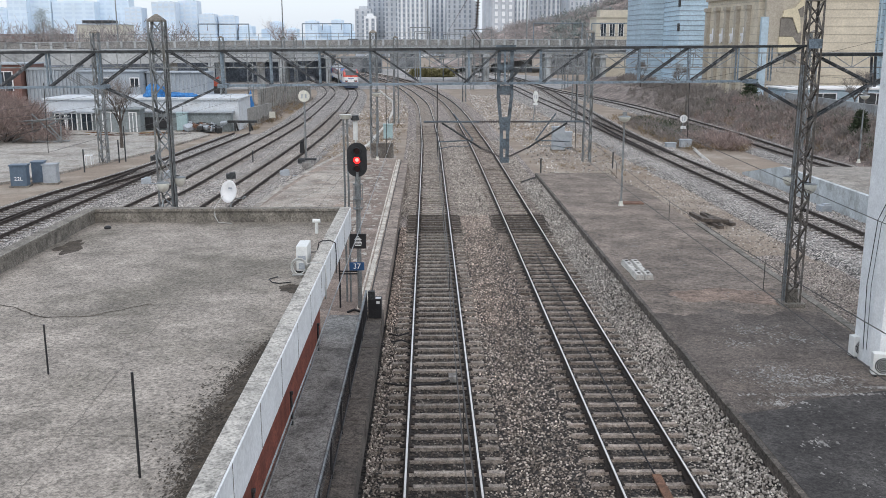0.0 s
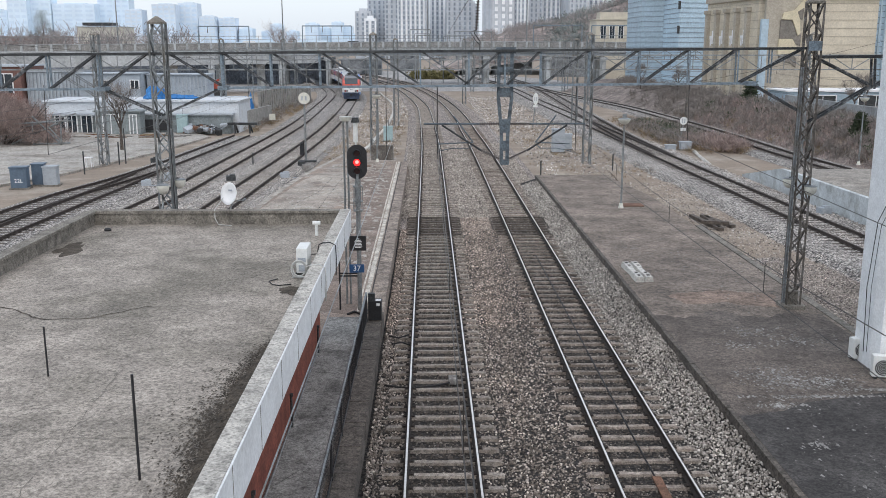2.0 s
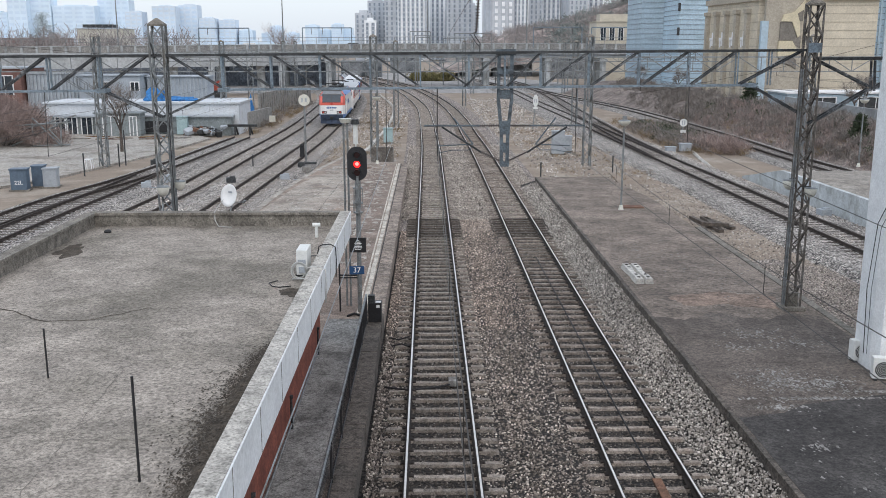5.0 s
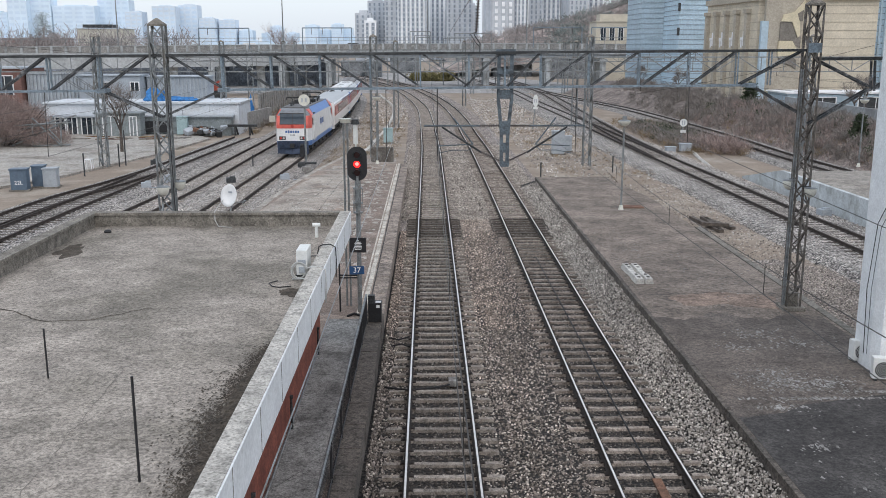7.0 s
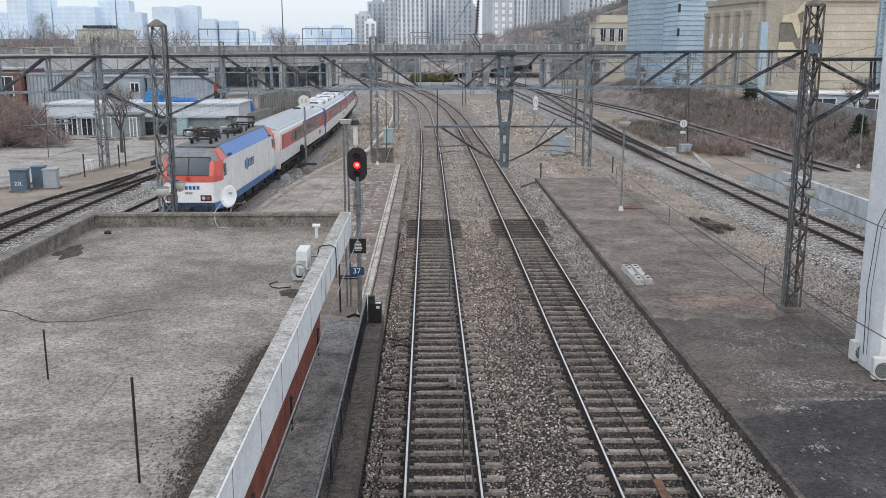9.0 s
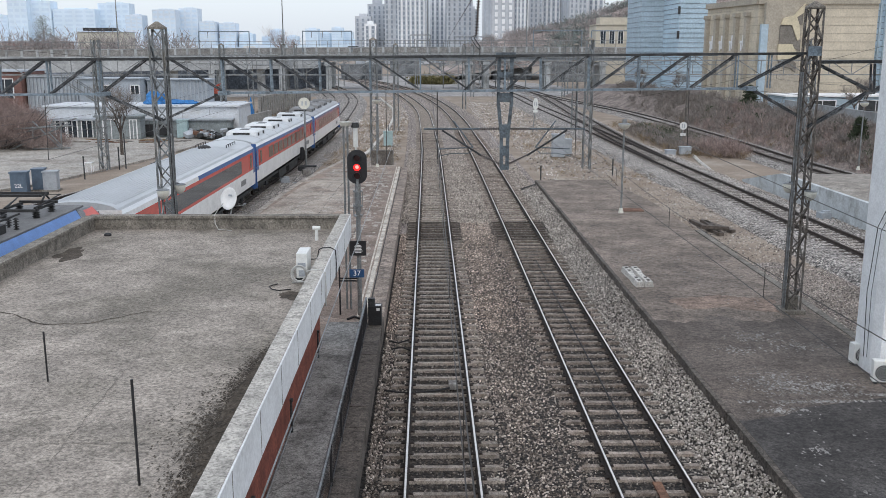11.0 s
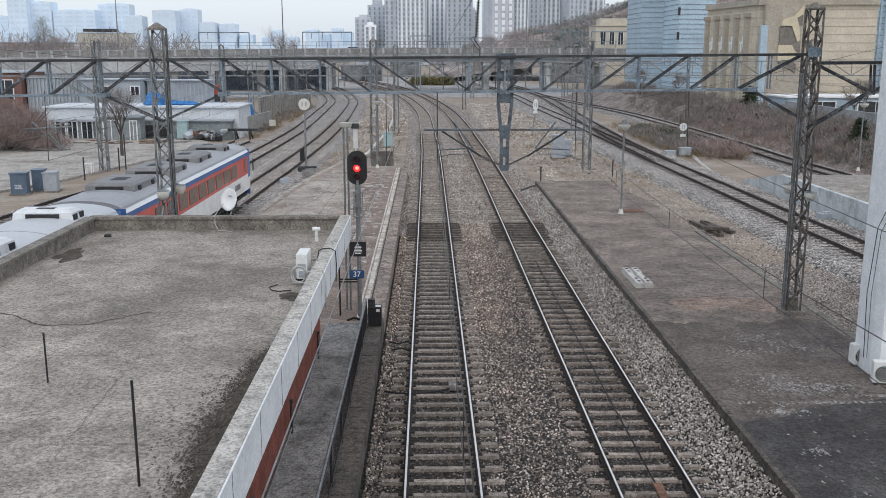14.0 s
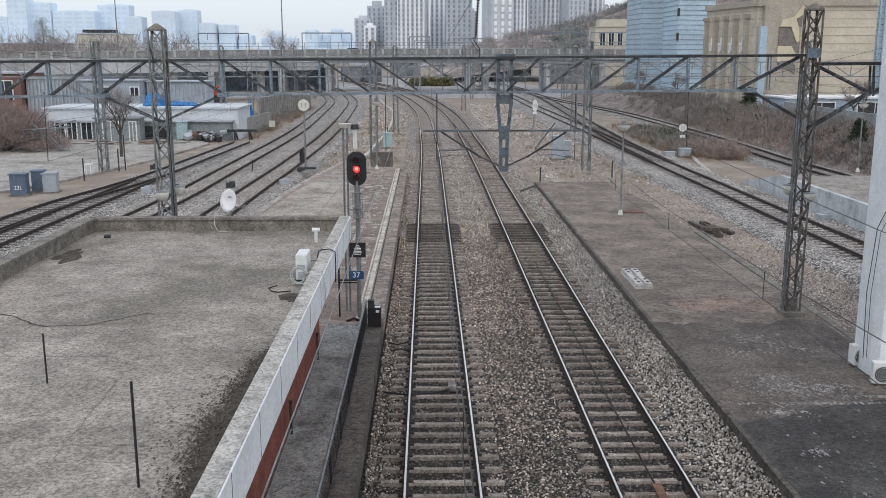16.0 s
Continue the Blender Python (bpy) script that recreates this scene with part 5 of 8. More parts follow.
# ---- on the station roof ----
def outdoor_unit(x, y, z, turn, label):
    t = thing("air_conditioner", pose(x, y, z, 0, 0, turn) @ Matrix.Scale(0.83, 4), label, "air conditioner", "outdoor units")
    bm = B()
    box(bm, (0, 0, 0.39), (0.8, 0.29, 0.66))
    part("casing", bm, M_acwhite, t, bevel=0.02)
    bm = B()
    for s in (-0.3, 0.3):
        box(bm, (s, 0, 0.03), (0.08, 0.36, 0.06))
    part("foot", bm, M_dark, t)
    bm = B()
    for k in range(5):
        r = 0.05 + k * 0.05
        tube(bm, [(-0.1 + r * math.cos(a), -0.165, 0.36 + r * math.sin(a)) for a in (2 * math.pi * i / 18 for i in range(19))], 0.006)
    part("fan_guard", bm, M_acwhite, t)
    bm = B()
    rod(bm, (-0.1, -0.13, 0.36), (-0.1, -0.155, 0.36), 0.25, n=22)
    part("fan_opening", bm, M_black, t)
    bm = B()
    box(bm, (0.412, 0, 0.42), (0.02, 0.2, 0.1))
    box(bm, (0.412, 0, 0.2), (0.03, 0.16, 0.16))
    part("valve_cover", bm, M_cabinet_g, t)
    return t


outdoor_unit(-2.73, 19.9, RZ, -90, "white outdoor air conditioner on the flat roof")
bm = B()
tube(bm, [(-2.75 + 0.14 * math.cos(a), 19.28, RZ + 0.22 + 0.16 * math.sin(a)) for a in (2 * math.pi * i / 16 for i in range(17))], 0.018)
tube(bm, [(-2.75 + 0.17 * math.cos(a), 19.25, RZ + 0.22 + 0.19 * math.sin(a)) for a in (2 * math.pi * i / 16 for i in range(14))], 0.014)
solid("coiled_hose", bm, M_hose, "pale insulated pipe coiled beside the air conditioner", "hose", smooth=True)
bm = B()
tube(bm, [(-3.2, 19.2, RZ + 0.02), (-3.35, 19.0, RZ + 0.02), (-3.25, 18.75, RZ + 0.02), (-3.1, 18.65, RZ + 0.02), (-2.85, 18.75, RZ + 0.02)], 0.012)
solid("loose_cable", bm, M_rubber, "short black cable lying on the roof", "cable", smooth=True)

for y, m, r in ((20.9, M_black, 0.013), (18.7, M_hose, 0.014)):
    bm = B()
    tube(bm, [(-2.9, y + 0.6, RZ + 0.03), (-2.6, y + 0.35, RZ + 0.1), (-2.52, y + 0.1, 4.0), (-2.42, y, 4.06), (-2.25, y, 4.07), (-2.13, y, 4.0), (-2.12, y, 3.7), (-2.13, y - 0.05, 3.3)], r, 8)
    solid("pipe", bm, m, "insulated pipe bent over the roof edge", "pipe", "pipes over the roof edge", smooth=True)

vent = thing("roof_vent", pose(-2.92, 23.9, RZ), "small white roof vent with a tee top", "roof vent")
bm = B()
rod(bm, (0, 0, 0), (0, 0, 0.3), 0.045, n=14)
part("pipe", bm, M_acwhite, vent, smooth=False)
bm = B()
rod(bm, (-0.1, 0, 0.33), (0.1, 0, 0.33), 0.055, n=14)
part("tee", bm, M_acwhite, vent)

dish = thing("satellite_dish", pose(-5.56, 25.95, 3.95), "white satellite dish beyond the roof parapet", "satellite dish")
bm = B()
rings = []
for r, d in ((0.02, 0.0), (0.11, 0.012), (0.2, 0.04), (0.28, 0.085), (0.285, 0.075), (0.2, 0.028), (0.11, 0.0), (0.02, -0.012)):
    rings.append([(r * math.cos(a), d, r * 1.15 * math.sin(a)) for a in (2 * math.pi * i / 28 for i in range(28))])
loft(bm, rings)
bmesh.ops.transform(bm, matrix=pose(0, 0, 0.46, 8, -24, 147), verts=bm.verts)
part("reflector", bm, M_signwhite, dish, "white dish with a small grey mark", smooth=True)
bm = B()
tube(bm, [(0, -0.3, -0.3), (0, -0.12, 0.0), (0.05, 0.05, 0.3), (0.02, 0.05, 0.45)], 0.022)
rod(bm, (0.1, -0.05, 0.25), (0.42, -0.25, 0.32), 0.012)
rod(bm, (0.40, -0.25, 0.3), (0.46, -0.28, 0.36), 0.035)
part("arm", bm, M_galv, dish)
bm = B()
box(bm, (0.03, -0.05, 0.56), (0.12, 0.01, 0.05), pose(0, 0, 0, 0, 0, -20))
part("mark", bm, M_cabinet_g, dish)
bm = B()
tube(bm, [(-5.75, 25.9, 4.3), (-5.9, 25.75, 4.1), (-5.92, 25.5, 4.03), (-5.9, 25.4, 3.8), (-5.8, 25.35, RZ + 0.02), (-5.4, 25.2, RZ + 0.02)], 0.012)
solid("dish_cable", bm, M_hose, "pale cable draped over the parapet", "cable", smooth=True)

for x, y, top, r in ((-5.73, 13.35, 4.4, 0.014), (-3.32, 9.9, 4.9, 0.016)):
    bm = B()
    rod(bm, (x, y, RZ - 0.01), (x, y, top), r)
    solid("steel_rod", bm, M_black, "thin black steel rod standing on the roof", "rod", "rods on the roof")
bm = B()
ball(bm, (-8.6, 24.6, RZ + 0.03), (0.1, 0.09, 0.06))
solid("drain_cap", bm, M_black, "small dark rounded cap on the roof", "drain cap", smooth=True)


def blotch(name, cx, cy, rx, ry, z, material, label, parent, seed, n=40, turn=0.0):
    """An irregular patch lying on a surface."""
    bm = B()
    rng = random.Random(seed)
    ph = [rng.uniform(0, 6.28) for _ in range(7)]
    vs = []
    for i in range(n):
        a = 2 * math.pi * i / n
        r = 1 + sum(0.32 / (k + 1.4) * math.sin((k + 2) * a + ph[k]) for k in range(7)) + rng.uniform(-0.1, 0.1)
        px, py = rx * r * math.cos(a), ry * r * math.sin(a)
        vs.append(bm.verts.new((cx + px * math.cos(turn) - py * math.sin(turn), cy + px * math.sin(turn) + py * math.cos(turn), z)))
    bm.faces.new(vs)
    return part(name, bm, material, parent, label)


rngd = random.Random(12)
bm = B()
for k in range(20000):
    f = rngd.random()
    y = 8.4 + 7.2 * f
    reach = 0.72 * math.sin(math.pi * min(1, f * 1.05)) ** 0.8 + 0.06
    x = -2.47 - abs(rngd.gauss(0, 0.42)) * reach * rngd.uniform(0.3, 1.3)
    r = rngd.uniform(0.005, 0.026) * (1.25 if x > -2.47 - 0.45 * reach else 0.6)
    ph = rngd.uniform(0, 6.28)
    vs = [bm.verts.new((x + r * (1 + 0.35 * math.sin(3 * a + ph)) * math.cos(a), y + 1.7 * r * (1 + 0.3 * math.sin(2 * a + ph)) * math.sin(a), RZ + 0.003 + 0.000002 * k)) for a in (2 * math.pi * i / 9 for i in range(9))]
    bm.faces.new(vs)
part("dirt", bm, M_roofstain, bld, "damp dirt and moss along the roof edge")["kind"] = "stuff"
blotch("dirt_patch", -2.78, 18.3, 0.28, 0.3, RZ + 0.004, M_roofstain, "dark moss patch", bld, 5)
blotch("dirt_patch", -8.75, 22.3, 0.3, 0.75, RZ + 0.004, M_roofstain, "dark brown stain", bld, 11)


def crack(pts, w, z, parent, material=None, seed=1):
    """A wandering crack or filled joint in a surface."""
    bm = B()
    rng = random.Random(seed)
    fine = []
    for (x0, y0), (x1, y1) in zip(pts, pts[1:]):
        n = max(2, int(math.hypot(x1 - x0, y1 - y0) / 0.18))
        for k in range(n):
            f = k / n
            fine.append((x0 + (x1 - x0) * f + rng.uniform(-0.03, 0.03), y0 + (y1 - y0) * f + rng.uniform(-0.03, 0.03)))
    fine.append(pts[-1])
    prev = None
    for k, (x, y) in enumerate(fine):
        nx, ny = fine[min(k + 1, len(fine) - 1)]
        px, py = fine[max(k - 1, 0)]
        d = math.hypot(nx - px, ny - py) or 1
        ww = w * rng.uniform(0.4, 1.3) / 2
        cur = [bm.verts.new((x - (ny - py) / d * ww, y + (nx - px) / d * ww, z)), bm.verts.new((x + (ny - py) / d * ww, y - (nx - px) / d * ww, z))]
        if prev:
            bm.faces.new((prev[0], prev[1], cur[1], cur[0]))
        prev = cur
    return part("crack", bm, material or M_roofstain, parent)


for k, (pts, w) in enumerate(((((-9.2, 17.5), (-8.0, 17.1), (-7.0, 16.3), (-6.2, 16.4), (-5.3, 17.2)), 0.035), (((-5.35, 25.2), (-5.0, 20), (-4.8, 16), (-4.6, 11), (-4.5, 8)), 0.009),
                              (((-9.1, 14.6), (-6, 14.6), (-2.6, 14.5)), 0.009), (((-9.1, 11.0), (-6, 11.1), (-2.6, 11.0)), 0.009), (((-7.3, 25.2), (-7.25, 19), (-7.2, 12), (-7.1, 8)), 0.008), (((-9.1, 22.4), (-5, 22.3), (-2.6, 22.3)), 0.006))):
    crack(pts, w, RZ + 0.006, bld, None if k == 0 else M_parapet, seed=k)

# ---- along the western platform ----
PAVE = B()
prism(PAVE, [(-3.05, 2), (-1.98, 2), (-1.98, 27.4), (-3.05, 27.4)], PZ - 0.05, PZ + 0.004)
part("walkway", PAVE, M_walk, left_plat, "dark grey walkway slab")
for k, (pts, w) in enumerate(((((-8.6, 47.5), (-6, 47.6), (-3, 47.4)), 0.05), (((-8.2, 56), (-5, 56.2), (-2.4, 56)), 0.05), (((-5.6, 46), (-5.4, 56), (-5.0, 68)), 0.05), (((-7.4, 46.5), (-6.2, 52), (-6.0, 58)), 0.06),
                              (((-3.4, 40), (-3.2, 52), (-2.9, 66)), 0.05), (((-8.4, 51.5), (-2.4, 51.7)), 0.04), (((-7.5, 61.5), (-2.4, 61.5)), 0.05), (((-3.0, 22.5), (-2.0, 22.3)), 0.03), (((-2.9, 19.3), (-2.0, 19.6)), 0.03), (((-3.0, 16.2), (-2.5, 16.9), (-2.0, 16.4)), 0.03))):
    crack(pts, w * 0.45, PZ + 0.006, left_plat, M_patch, seed=20 + k)
blotch("patch", -4.6, 63.5, 0.9, 0.5, PZ + 0.005, M_rustred, "reddish worn patch", left_plat, 21)
for k, (pts, w) in enumerate(((((7.0, 19.5), (8.1, 19.8), (8.6, 20.25), (9.4, 20.5), (10.6, 20.8), (12.1, 21.2)), 0.1), (((7.4, 30), (10, 30.4), (12, 30.1)), 0.03),
                              (((7.3, 38), (12, 38.2)), 0.02), (((7.3, 45), (12, 45.2)), 0.02), (((7.3, 52), (12, 52)), 0.02))):
    crack(pts, w, PZ + 0.009, right_plat, M_coping if k == 0 else M_patch, seed=40 + k)
M_palepatch = mat("flaking_pale_cement", (0.27, 0.261, 0.248), 0.92, vary=0.25, scale=2, fine=20, bump=0.4, stain=(0.16, 0.15, 0.14), stain_scale=3.0, stain_lo=0.45, stain_hi=0.6)
rngf = random.Random(33)
bm = B()
for cx, cy, sx, sy, n in ((8.8, 21.9, 0.5, 0.4, 150), (8.2, 20.05, 0.3, 0.12, 40), (8.1, 17.9, 0.14, 0.1, 14), (9.6, 21.4, 0.6, 0.25, 60), (9.5, 25.7, 0.4, 0.25, 40), (10.2, 21.7, 0.4, 0.18, 30), (8.6, 24.5, 0.35, 0.2, 30),
                          (10.4, 24.8, 0.5, 0.3, 40), (9.5, 20.6, 1.3, 0.05, 90), (11.2, 21.05, 0.7, 0.06, 60), (9, 17, 1.2, 1.5, 30), (10.5, 33, 1.4, 3, 60), (8.6, 37, 0.8, 3, 50)):
    for _ in range(n * 4):
        x, y, r, ph = min(11.9, max(7.35, cx + rngf.gauss(0, sx))), cy + rngf.gauss(0, sy), rngf.uniform(0.005, 0.036) * rngf.uniform(0.3, 1), rngf.uniform(0, 6.28)
        bm.faces.new([bm.verts.new((x + 1.2 * r * (1 + 0.5 * math.sin(3 * a + ph)) * math.cos(a), y + 1.9 * r * (1 + 0.45 * math.sin(2 * a + ph)) * math.sin(a), PZ + 0.008 + rngf.uniform(0, 0.003))) for a in (2 * math.pi * i / 8 for i in range(8))])
part("flaked_cement", bm, M_palepatch, right_plat, "pale flaked cement remnants")["kind"] = "stuff"
M_brownstain = mat("earth_stained_asphalt", (0.225, 0.165, 0.13), 0.95, grit=0.3, grit_scale=18, vary=0.3, scale=1.0, fine=20, bump=0.3)
blotch("brown_stain", 9.9, 29.4, 1.5, 1.1, PZ + 0.004, M_brownstain, "brown earth stain", right_plat, 71)

fence = thing("platform_fence", pose(0, 0, PZ), "black steel railing with two rails beside the platform edge", "fence")
bm = B()
rod(bm, (-1.86, 6, 0.9), (-1.86, 26.9, 0.9), 0.03)
part("top_rail", bm, M_galv, fence, "pale worn top rail")
bm = B()
rod(bm, (-1.86, 6, 0.78), (-1.86, 26.9, 0.78), 0.02)
part("rail", bm, M_black, fence)
bm = B()
rod(bm, (-1.86, 6, 0.08), (-1.86, 26.9, 0.08), 0.02)
part("rail", bm, M_black, fence)
bm = B()
rod(bm, (0, 0, 0.02), (0, 0, 0.78), 0.006, n=4)
me_pale = mesh_of(bm, "baluster", M_black)
for k in range(140):
    ob = new("baluster", me_pale)
    ob.matrix_basis = pose(-1.86, 6.1 + k * 0.149, 0)
    ob.parent = fence
bm = B()
rod(bm, (0, 0, -0.02), (0, 0, 0.92), 0.028)
me_post = mesh_of(bm, "post", M_black)
for k in range(11):
    ob = new("post", me_post)
    ob.matrix_basis = pose(-1.86, 6 + k * 2.09, 0)
    ob.parent = fence

rail2 = thing("wall_pipe", pose(0, 0, 0), "pale pipe run along the foot of the brick wall", "pipe")
bm = B()
rod(bm, (-2.98, 4, 0.45), (-2.98, 25, 0.5), 0.02)
part("pipe", bm, M_galv, rail2)
for y in (14.5, 19.0, 24.0):
    bm = B()
    rod(bm, (-2.98, y, 0.36), (-2.98, y, 1.1), 0.03)
    box(bm, (-2.97, y, 1.1), (0.07, 0.07, 0.06))
    part("bracket", bm, M_dark, rail2)

# signal with its post, boards and cabinet
sig = thing("railway_signal", pose(-2.15, 28.2, PZ), "colour-light railway signal showing red on a grey post", "signal")
bm = B()
rod(bm, (0, 0, 0), (0, 0, 3.3), 0.07, n=12)
rod(bm, (0, 0, 3.3), (0, 0, 4.3), 0.09, n=12)
part("post", bm, M_galv, sig)
bm = B()
for z in (3.15, 3.45, 3.9):
    rod(bm, (0, 0, z), (0, 0, z + 0.04), 0.15, n=14)
for a in range(6):
    rod(bm, (0.145 * math.cos(a), 0.145 * math.sin(a), 3.17), (0.145 * math.cos(a), 0.145 * math.sin(a), 3.9), 0.009)
part("ladder_cage", bm, M_galv, sig)
bm = B()
outline = [(0.3 * math.cos(a), (0.24 if math.sin(a) > 0 else -0.24) + 0.28 * math.sin(a)) for a in (2 * math.pi * i / 32 for i in range(32))]
loft(bm, [[(x, y, 4.68 + z) for x, z in outline] for y in (-0.08, -0.05)])
head = part("backboard", bm, M_black, sig, "black oval backboard")
bm = B()
box(bm, (0, 0.12, 4.68), (0.36, 0.3, 0.85))
part("lamp_case", bm, M_black, sig)
for z, m in ((0.27, M_lens), (0.0, M_red_on), (-0.27, M_lens)):
    # Lit lens is drawn wider, with a core disc, to imitate its halo.
    bm = B()
    rod(bm, (0, -0.10, 4.68 + z), (0, -0.12, 4.68 + z), 0.112 if m is M_red_on else 0.09, n=20)
    part("lens", bm, m, head, "glowing red lens" if m is M_red_on else "unlit lens")
    if m is M_red_on:
        bm = B()
        rod(bm, (0, -0.121, 4.68), (0, -0.126, 4.68), 0.055, n=18)
        part("lens_core", bm, M_red_core, head, "glaring centre of the red lens")
    bm = B()
    arc = [(-0.02 + 1.14 * math.pi * i / 14) - 0.07 * math.pi for i in range(15)]
    loft(bm, [[(0.115 * math.cos(a), y, 4.68 + z + 0.115 * math.sin(a)) for a in arc] + [(0.105 * math.cos(a), y, 4.68 + z + 0.105 * math.sin(a)) for a in arc[::-1]] for y in (-0.08, -0.27)])
    part("hood", bm, M_black, head)
bm = B()
box(bm, (-0.02, -0.09, 2.16), (0.5, 0.03, 0.46))
bd = part("route_board", bm, M_black, sig, "black board with a worn white mark")
bm = B()
for k, w in enumerate((0.08, 0.16, 0.22, 0.2, 0.24, 0.26, 0.2)):
    box(bm, (-0.02, -0.108, 2.30 - k * 0.045), (w, 0.006, 0.022))
part("mark", bm, M_signwhite, bd)
bm = B()
box(bm, (-0.07, -0.09, 1.36), (0.46, 0.02, 0.26))
pl = part("number_plate", bm, M_signblue, sig, "blue plate with white figures 37", bevel=0.004)
words("37", 0.24, M_signwhite, "figures", pl, pose(-0.07, -0.102, 1.36, 90, 0, 0))
bm = B()
rod(bm, (-0.62, 0, 0.0), (-0.62, 0, 2.4), 0.03)
rod(bm, (-0.62, 0, 1.18), (0, 0, 1.18), 0.025)
rod(bm, (-0.62, 0, 1.1), (0, 0, 1.1), 0.025)
part("bracket", bm, M_black, sig)

post2 = thing("lamp_post", pose(-2.55, 28.9, PZ), "grey steel lamp post with a cream lamp bowl", "lamp post", "platform lamps")
bm = B()
for x in (-0.06, 0.06):
    rod(bm, (x, 0, 0), (x, 0, 5.85), 0.035)
part("post", bm, M_galv, post2)
bm = B()
rod(bm, (0, 0, 5.85), (0, 0, 5.98), 0.14, 0.2, n=16)
part("bowl", bm, M_lampwhite, post2)
bm = B()
box(bm, (0.3, 0.1, 5.5), (0.13, 0.13, 0.62))
rod(bm, (0.3, 0.1, 0), (0.3, 0.1, 5.2), 0.03)
part("lantern", bm, M_acwhite, post2, "pale lantern body")
bm = B()
rod(bm, (0.3, 0.1, 5.8), (0.3, 0.1, 5.95), 0.14, 0.1, n=10)
part("lantern_cap", bm, M_dark, post2)

eq = thing("equipment_box", pose(-1.62, 27.2, PZ), "black trackside equipment box with white labels", "equipment box")
bm = B()
box(bm, (0, 0, 0.3), (0.4, 0.36, 0.6))
part("case", bm, M_black, eq, bevel=0.02)
bm = B()
box(bm, (-0.1, -0.05, 0.7), (0.2, 0.16, 0.24))
part("post_cap", bm, M_dark, eq)
bm = B()
box(bm, (0.1, -0.185, 0.5), (0.1, 0.01, 0.08))
box(bm, (0.1, -0.05, 0.606), (0.16, 0.16, 0.012))
part("label_plate", bm, M_signwhite, eq)
bm = B()
tube(bm, [(-2.5, 27.6, PZ + 0.03), (-2.3, 27.8, PZ + 0.06), (-2.0, 27.5, PZ + 0.04), (-1.9, 27.7, PZ + 0.03)], 0.04)
solid("cable_bundle", bm, M_rubber, "dark cable bundle lying at the signal foot", "cable", smooth=True)


def bowl_lamp(name, m, label, side=0.0):
    t = thing(name, m @ Matrix.Scale(0.75, 4), label, "lamp", "bowl lamps")
    bm = B()
    loft(bm, [[(r * math.cos(a), r * math.sin(a), z) for a in (2 * math.pi * i / 20 for i in range(20))] for r, z in ((0.06, -0.36), (0.15, -0.31), (0.22, -0.2), (0.25, -0.06), (0.25, 0.02))])
    part("bowl", bm, M_lampwhite, t, "cream glass bowl", smooth=True)
    bm = B()
    rod(bm, (0, 0, 0.02), (0, 0, 0.06), 0.27, 0.2, n=20)
    part("cap", bm, M_galv, t)
    if side:
        bm = B()
        rod(bm, (0, 0, 0.08), (side, 0, 0.1), 0.02)
        part("arm", bm, M_dark, t)
    return t


bowl_lamp("wall_lamp", pose(-7.98, 27.85, 4.36), "cream bowl lamp bracketed to the lattice mast", 0.0)
bowl_lamp("wall_lamp", pose(-7.68, 28.6, 4.42), "cream bowl lamp bracketed to the lattice mast", -0.25)
bowl_lamp("wall_lamp", pose(11.72, 28.0, 4.25), "cream bowl lamp bracketed to the lattice mast", -0.4)
bowl_lamp("wall_lamp", pose(11.15, 28.3, 4.45), "cream bowl lamp bracketed to the lattice mast", 0.3)


def lamp_post(x, y, z, h, label):
    t = thing("lamp_post", pose(x, y, z), label, "lamp post", "platform lamps")
    bm = B()
    rod(bm, (0, 0, 0), (0, 0, h), 0.055, 0.04, n=10)
    part("post", bm, M_galv, t)
    bm = B()
    rod(bm, (0, 0, 0), (0, 0, 0.25), 0.14, 0.08, n=10)
    part("base", bm, M_lampwhite, t)
    bm = B()
    loft(bm, [[(r * math.cos(a), r * math.sin(a), zz) for a in (2 * math.pi * i / 18 for i in range(18))] for r, zz in ((0.08, h - 0.05), (0.22, h + 0.03), (0.3, h + 0.17), (0.31, h + 0.22))])
    part("bowl", bm, M_lampwhite, t, smooth=True)
    bm = B()
    rod(bm, (0, 0, h + 0.22), (0, 0, h + 0.27), 0.32, 0.2, n=18)
    box(bm, (0.0, 0, h + 0.36), (0.18, 0.18, 0.2))
    part("cap", bm, M_galv, t)


lamp_post(9.86, 46.7, PZ, 4.3, "slim grey lamp post with a cream bowl on the platform")
lamp_post(29.9, 63.8, 0.35, 4.4, "slim pale lamp post near the retaining wall")
lamp_post(-3.6, 65.9, PZ, 4.5, "slim grey lamp post beside the far mast")

# ---- on the eastern platform ----
M_slabwhite = mat("pale_sleeper_concrete", (0.52, 0.50, 0.46), 0.9, grit=0.25, vary=0.15, scale=3, fine=30)
for k in range(2):
    slab = B()
    loft(slab, [[(-hw, y, 0), (hw, y, 0), (hw * 0.75, y, h), (-hw * 0.75, y, h)] for y, hw, h in ((-1.2, 0.15, 0.19), (-0.5, 0.15, 0.2), (-0.25, 0.12, 0.16), (0.25, 0.12, 0.16), (0.5, 0.15, 0.2), (1.2, 0.15, 0.19))])
    sl = solid("spare_sleeper", slab, M_slabwhite, "pale new concrete sleeper lying on the platform", "sleeper", "spare sleepers", m=pose(7.42 + k * 0.33, 32.7, PZ, 0, 0, 1))
    for y in (-0.95, -0.55, 0.55, 0.95):
        slab = B()
        box(slab, (0, y, 0.2), (0.1, 0.1, 0.03))
        part("fastening_socket", slab, M_rust, sl)
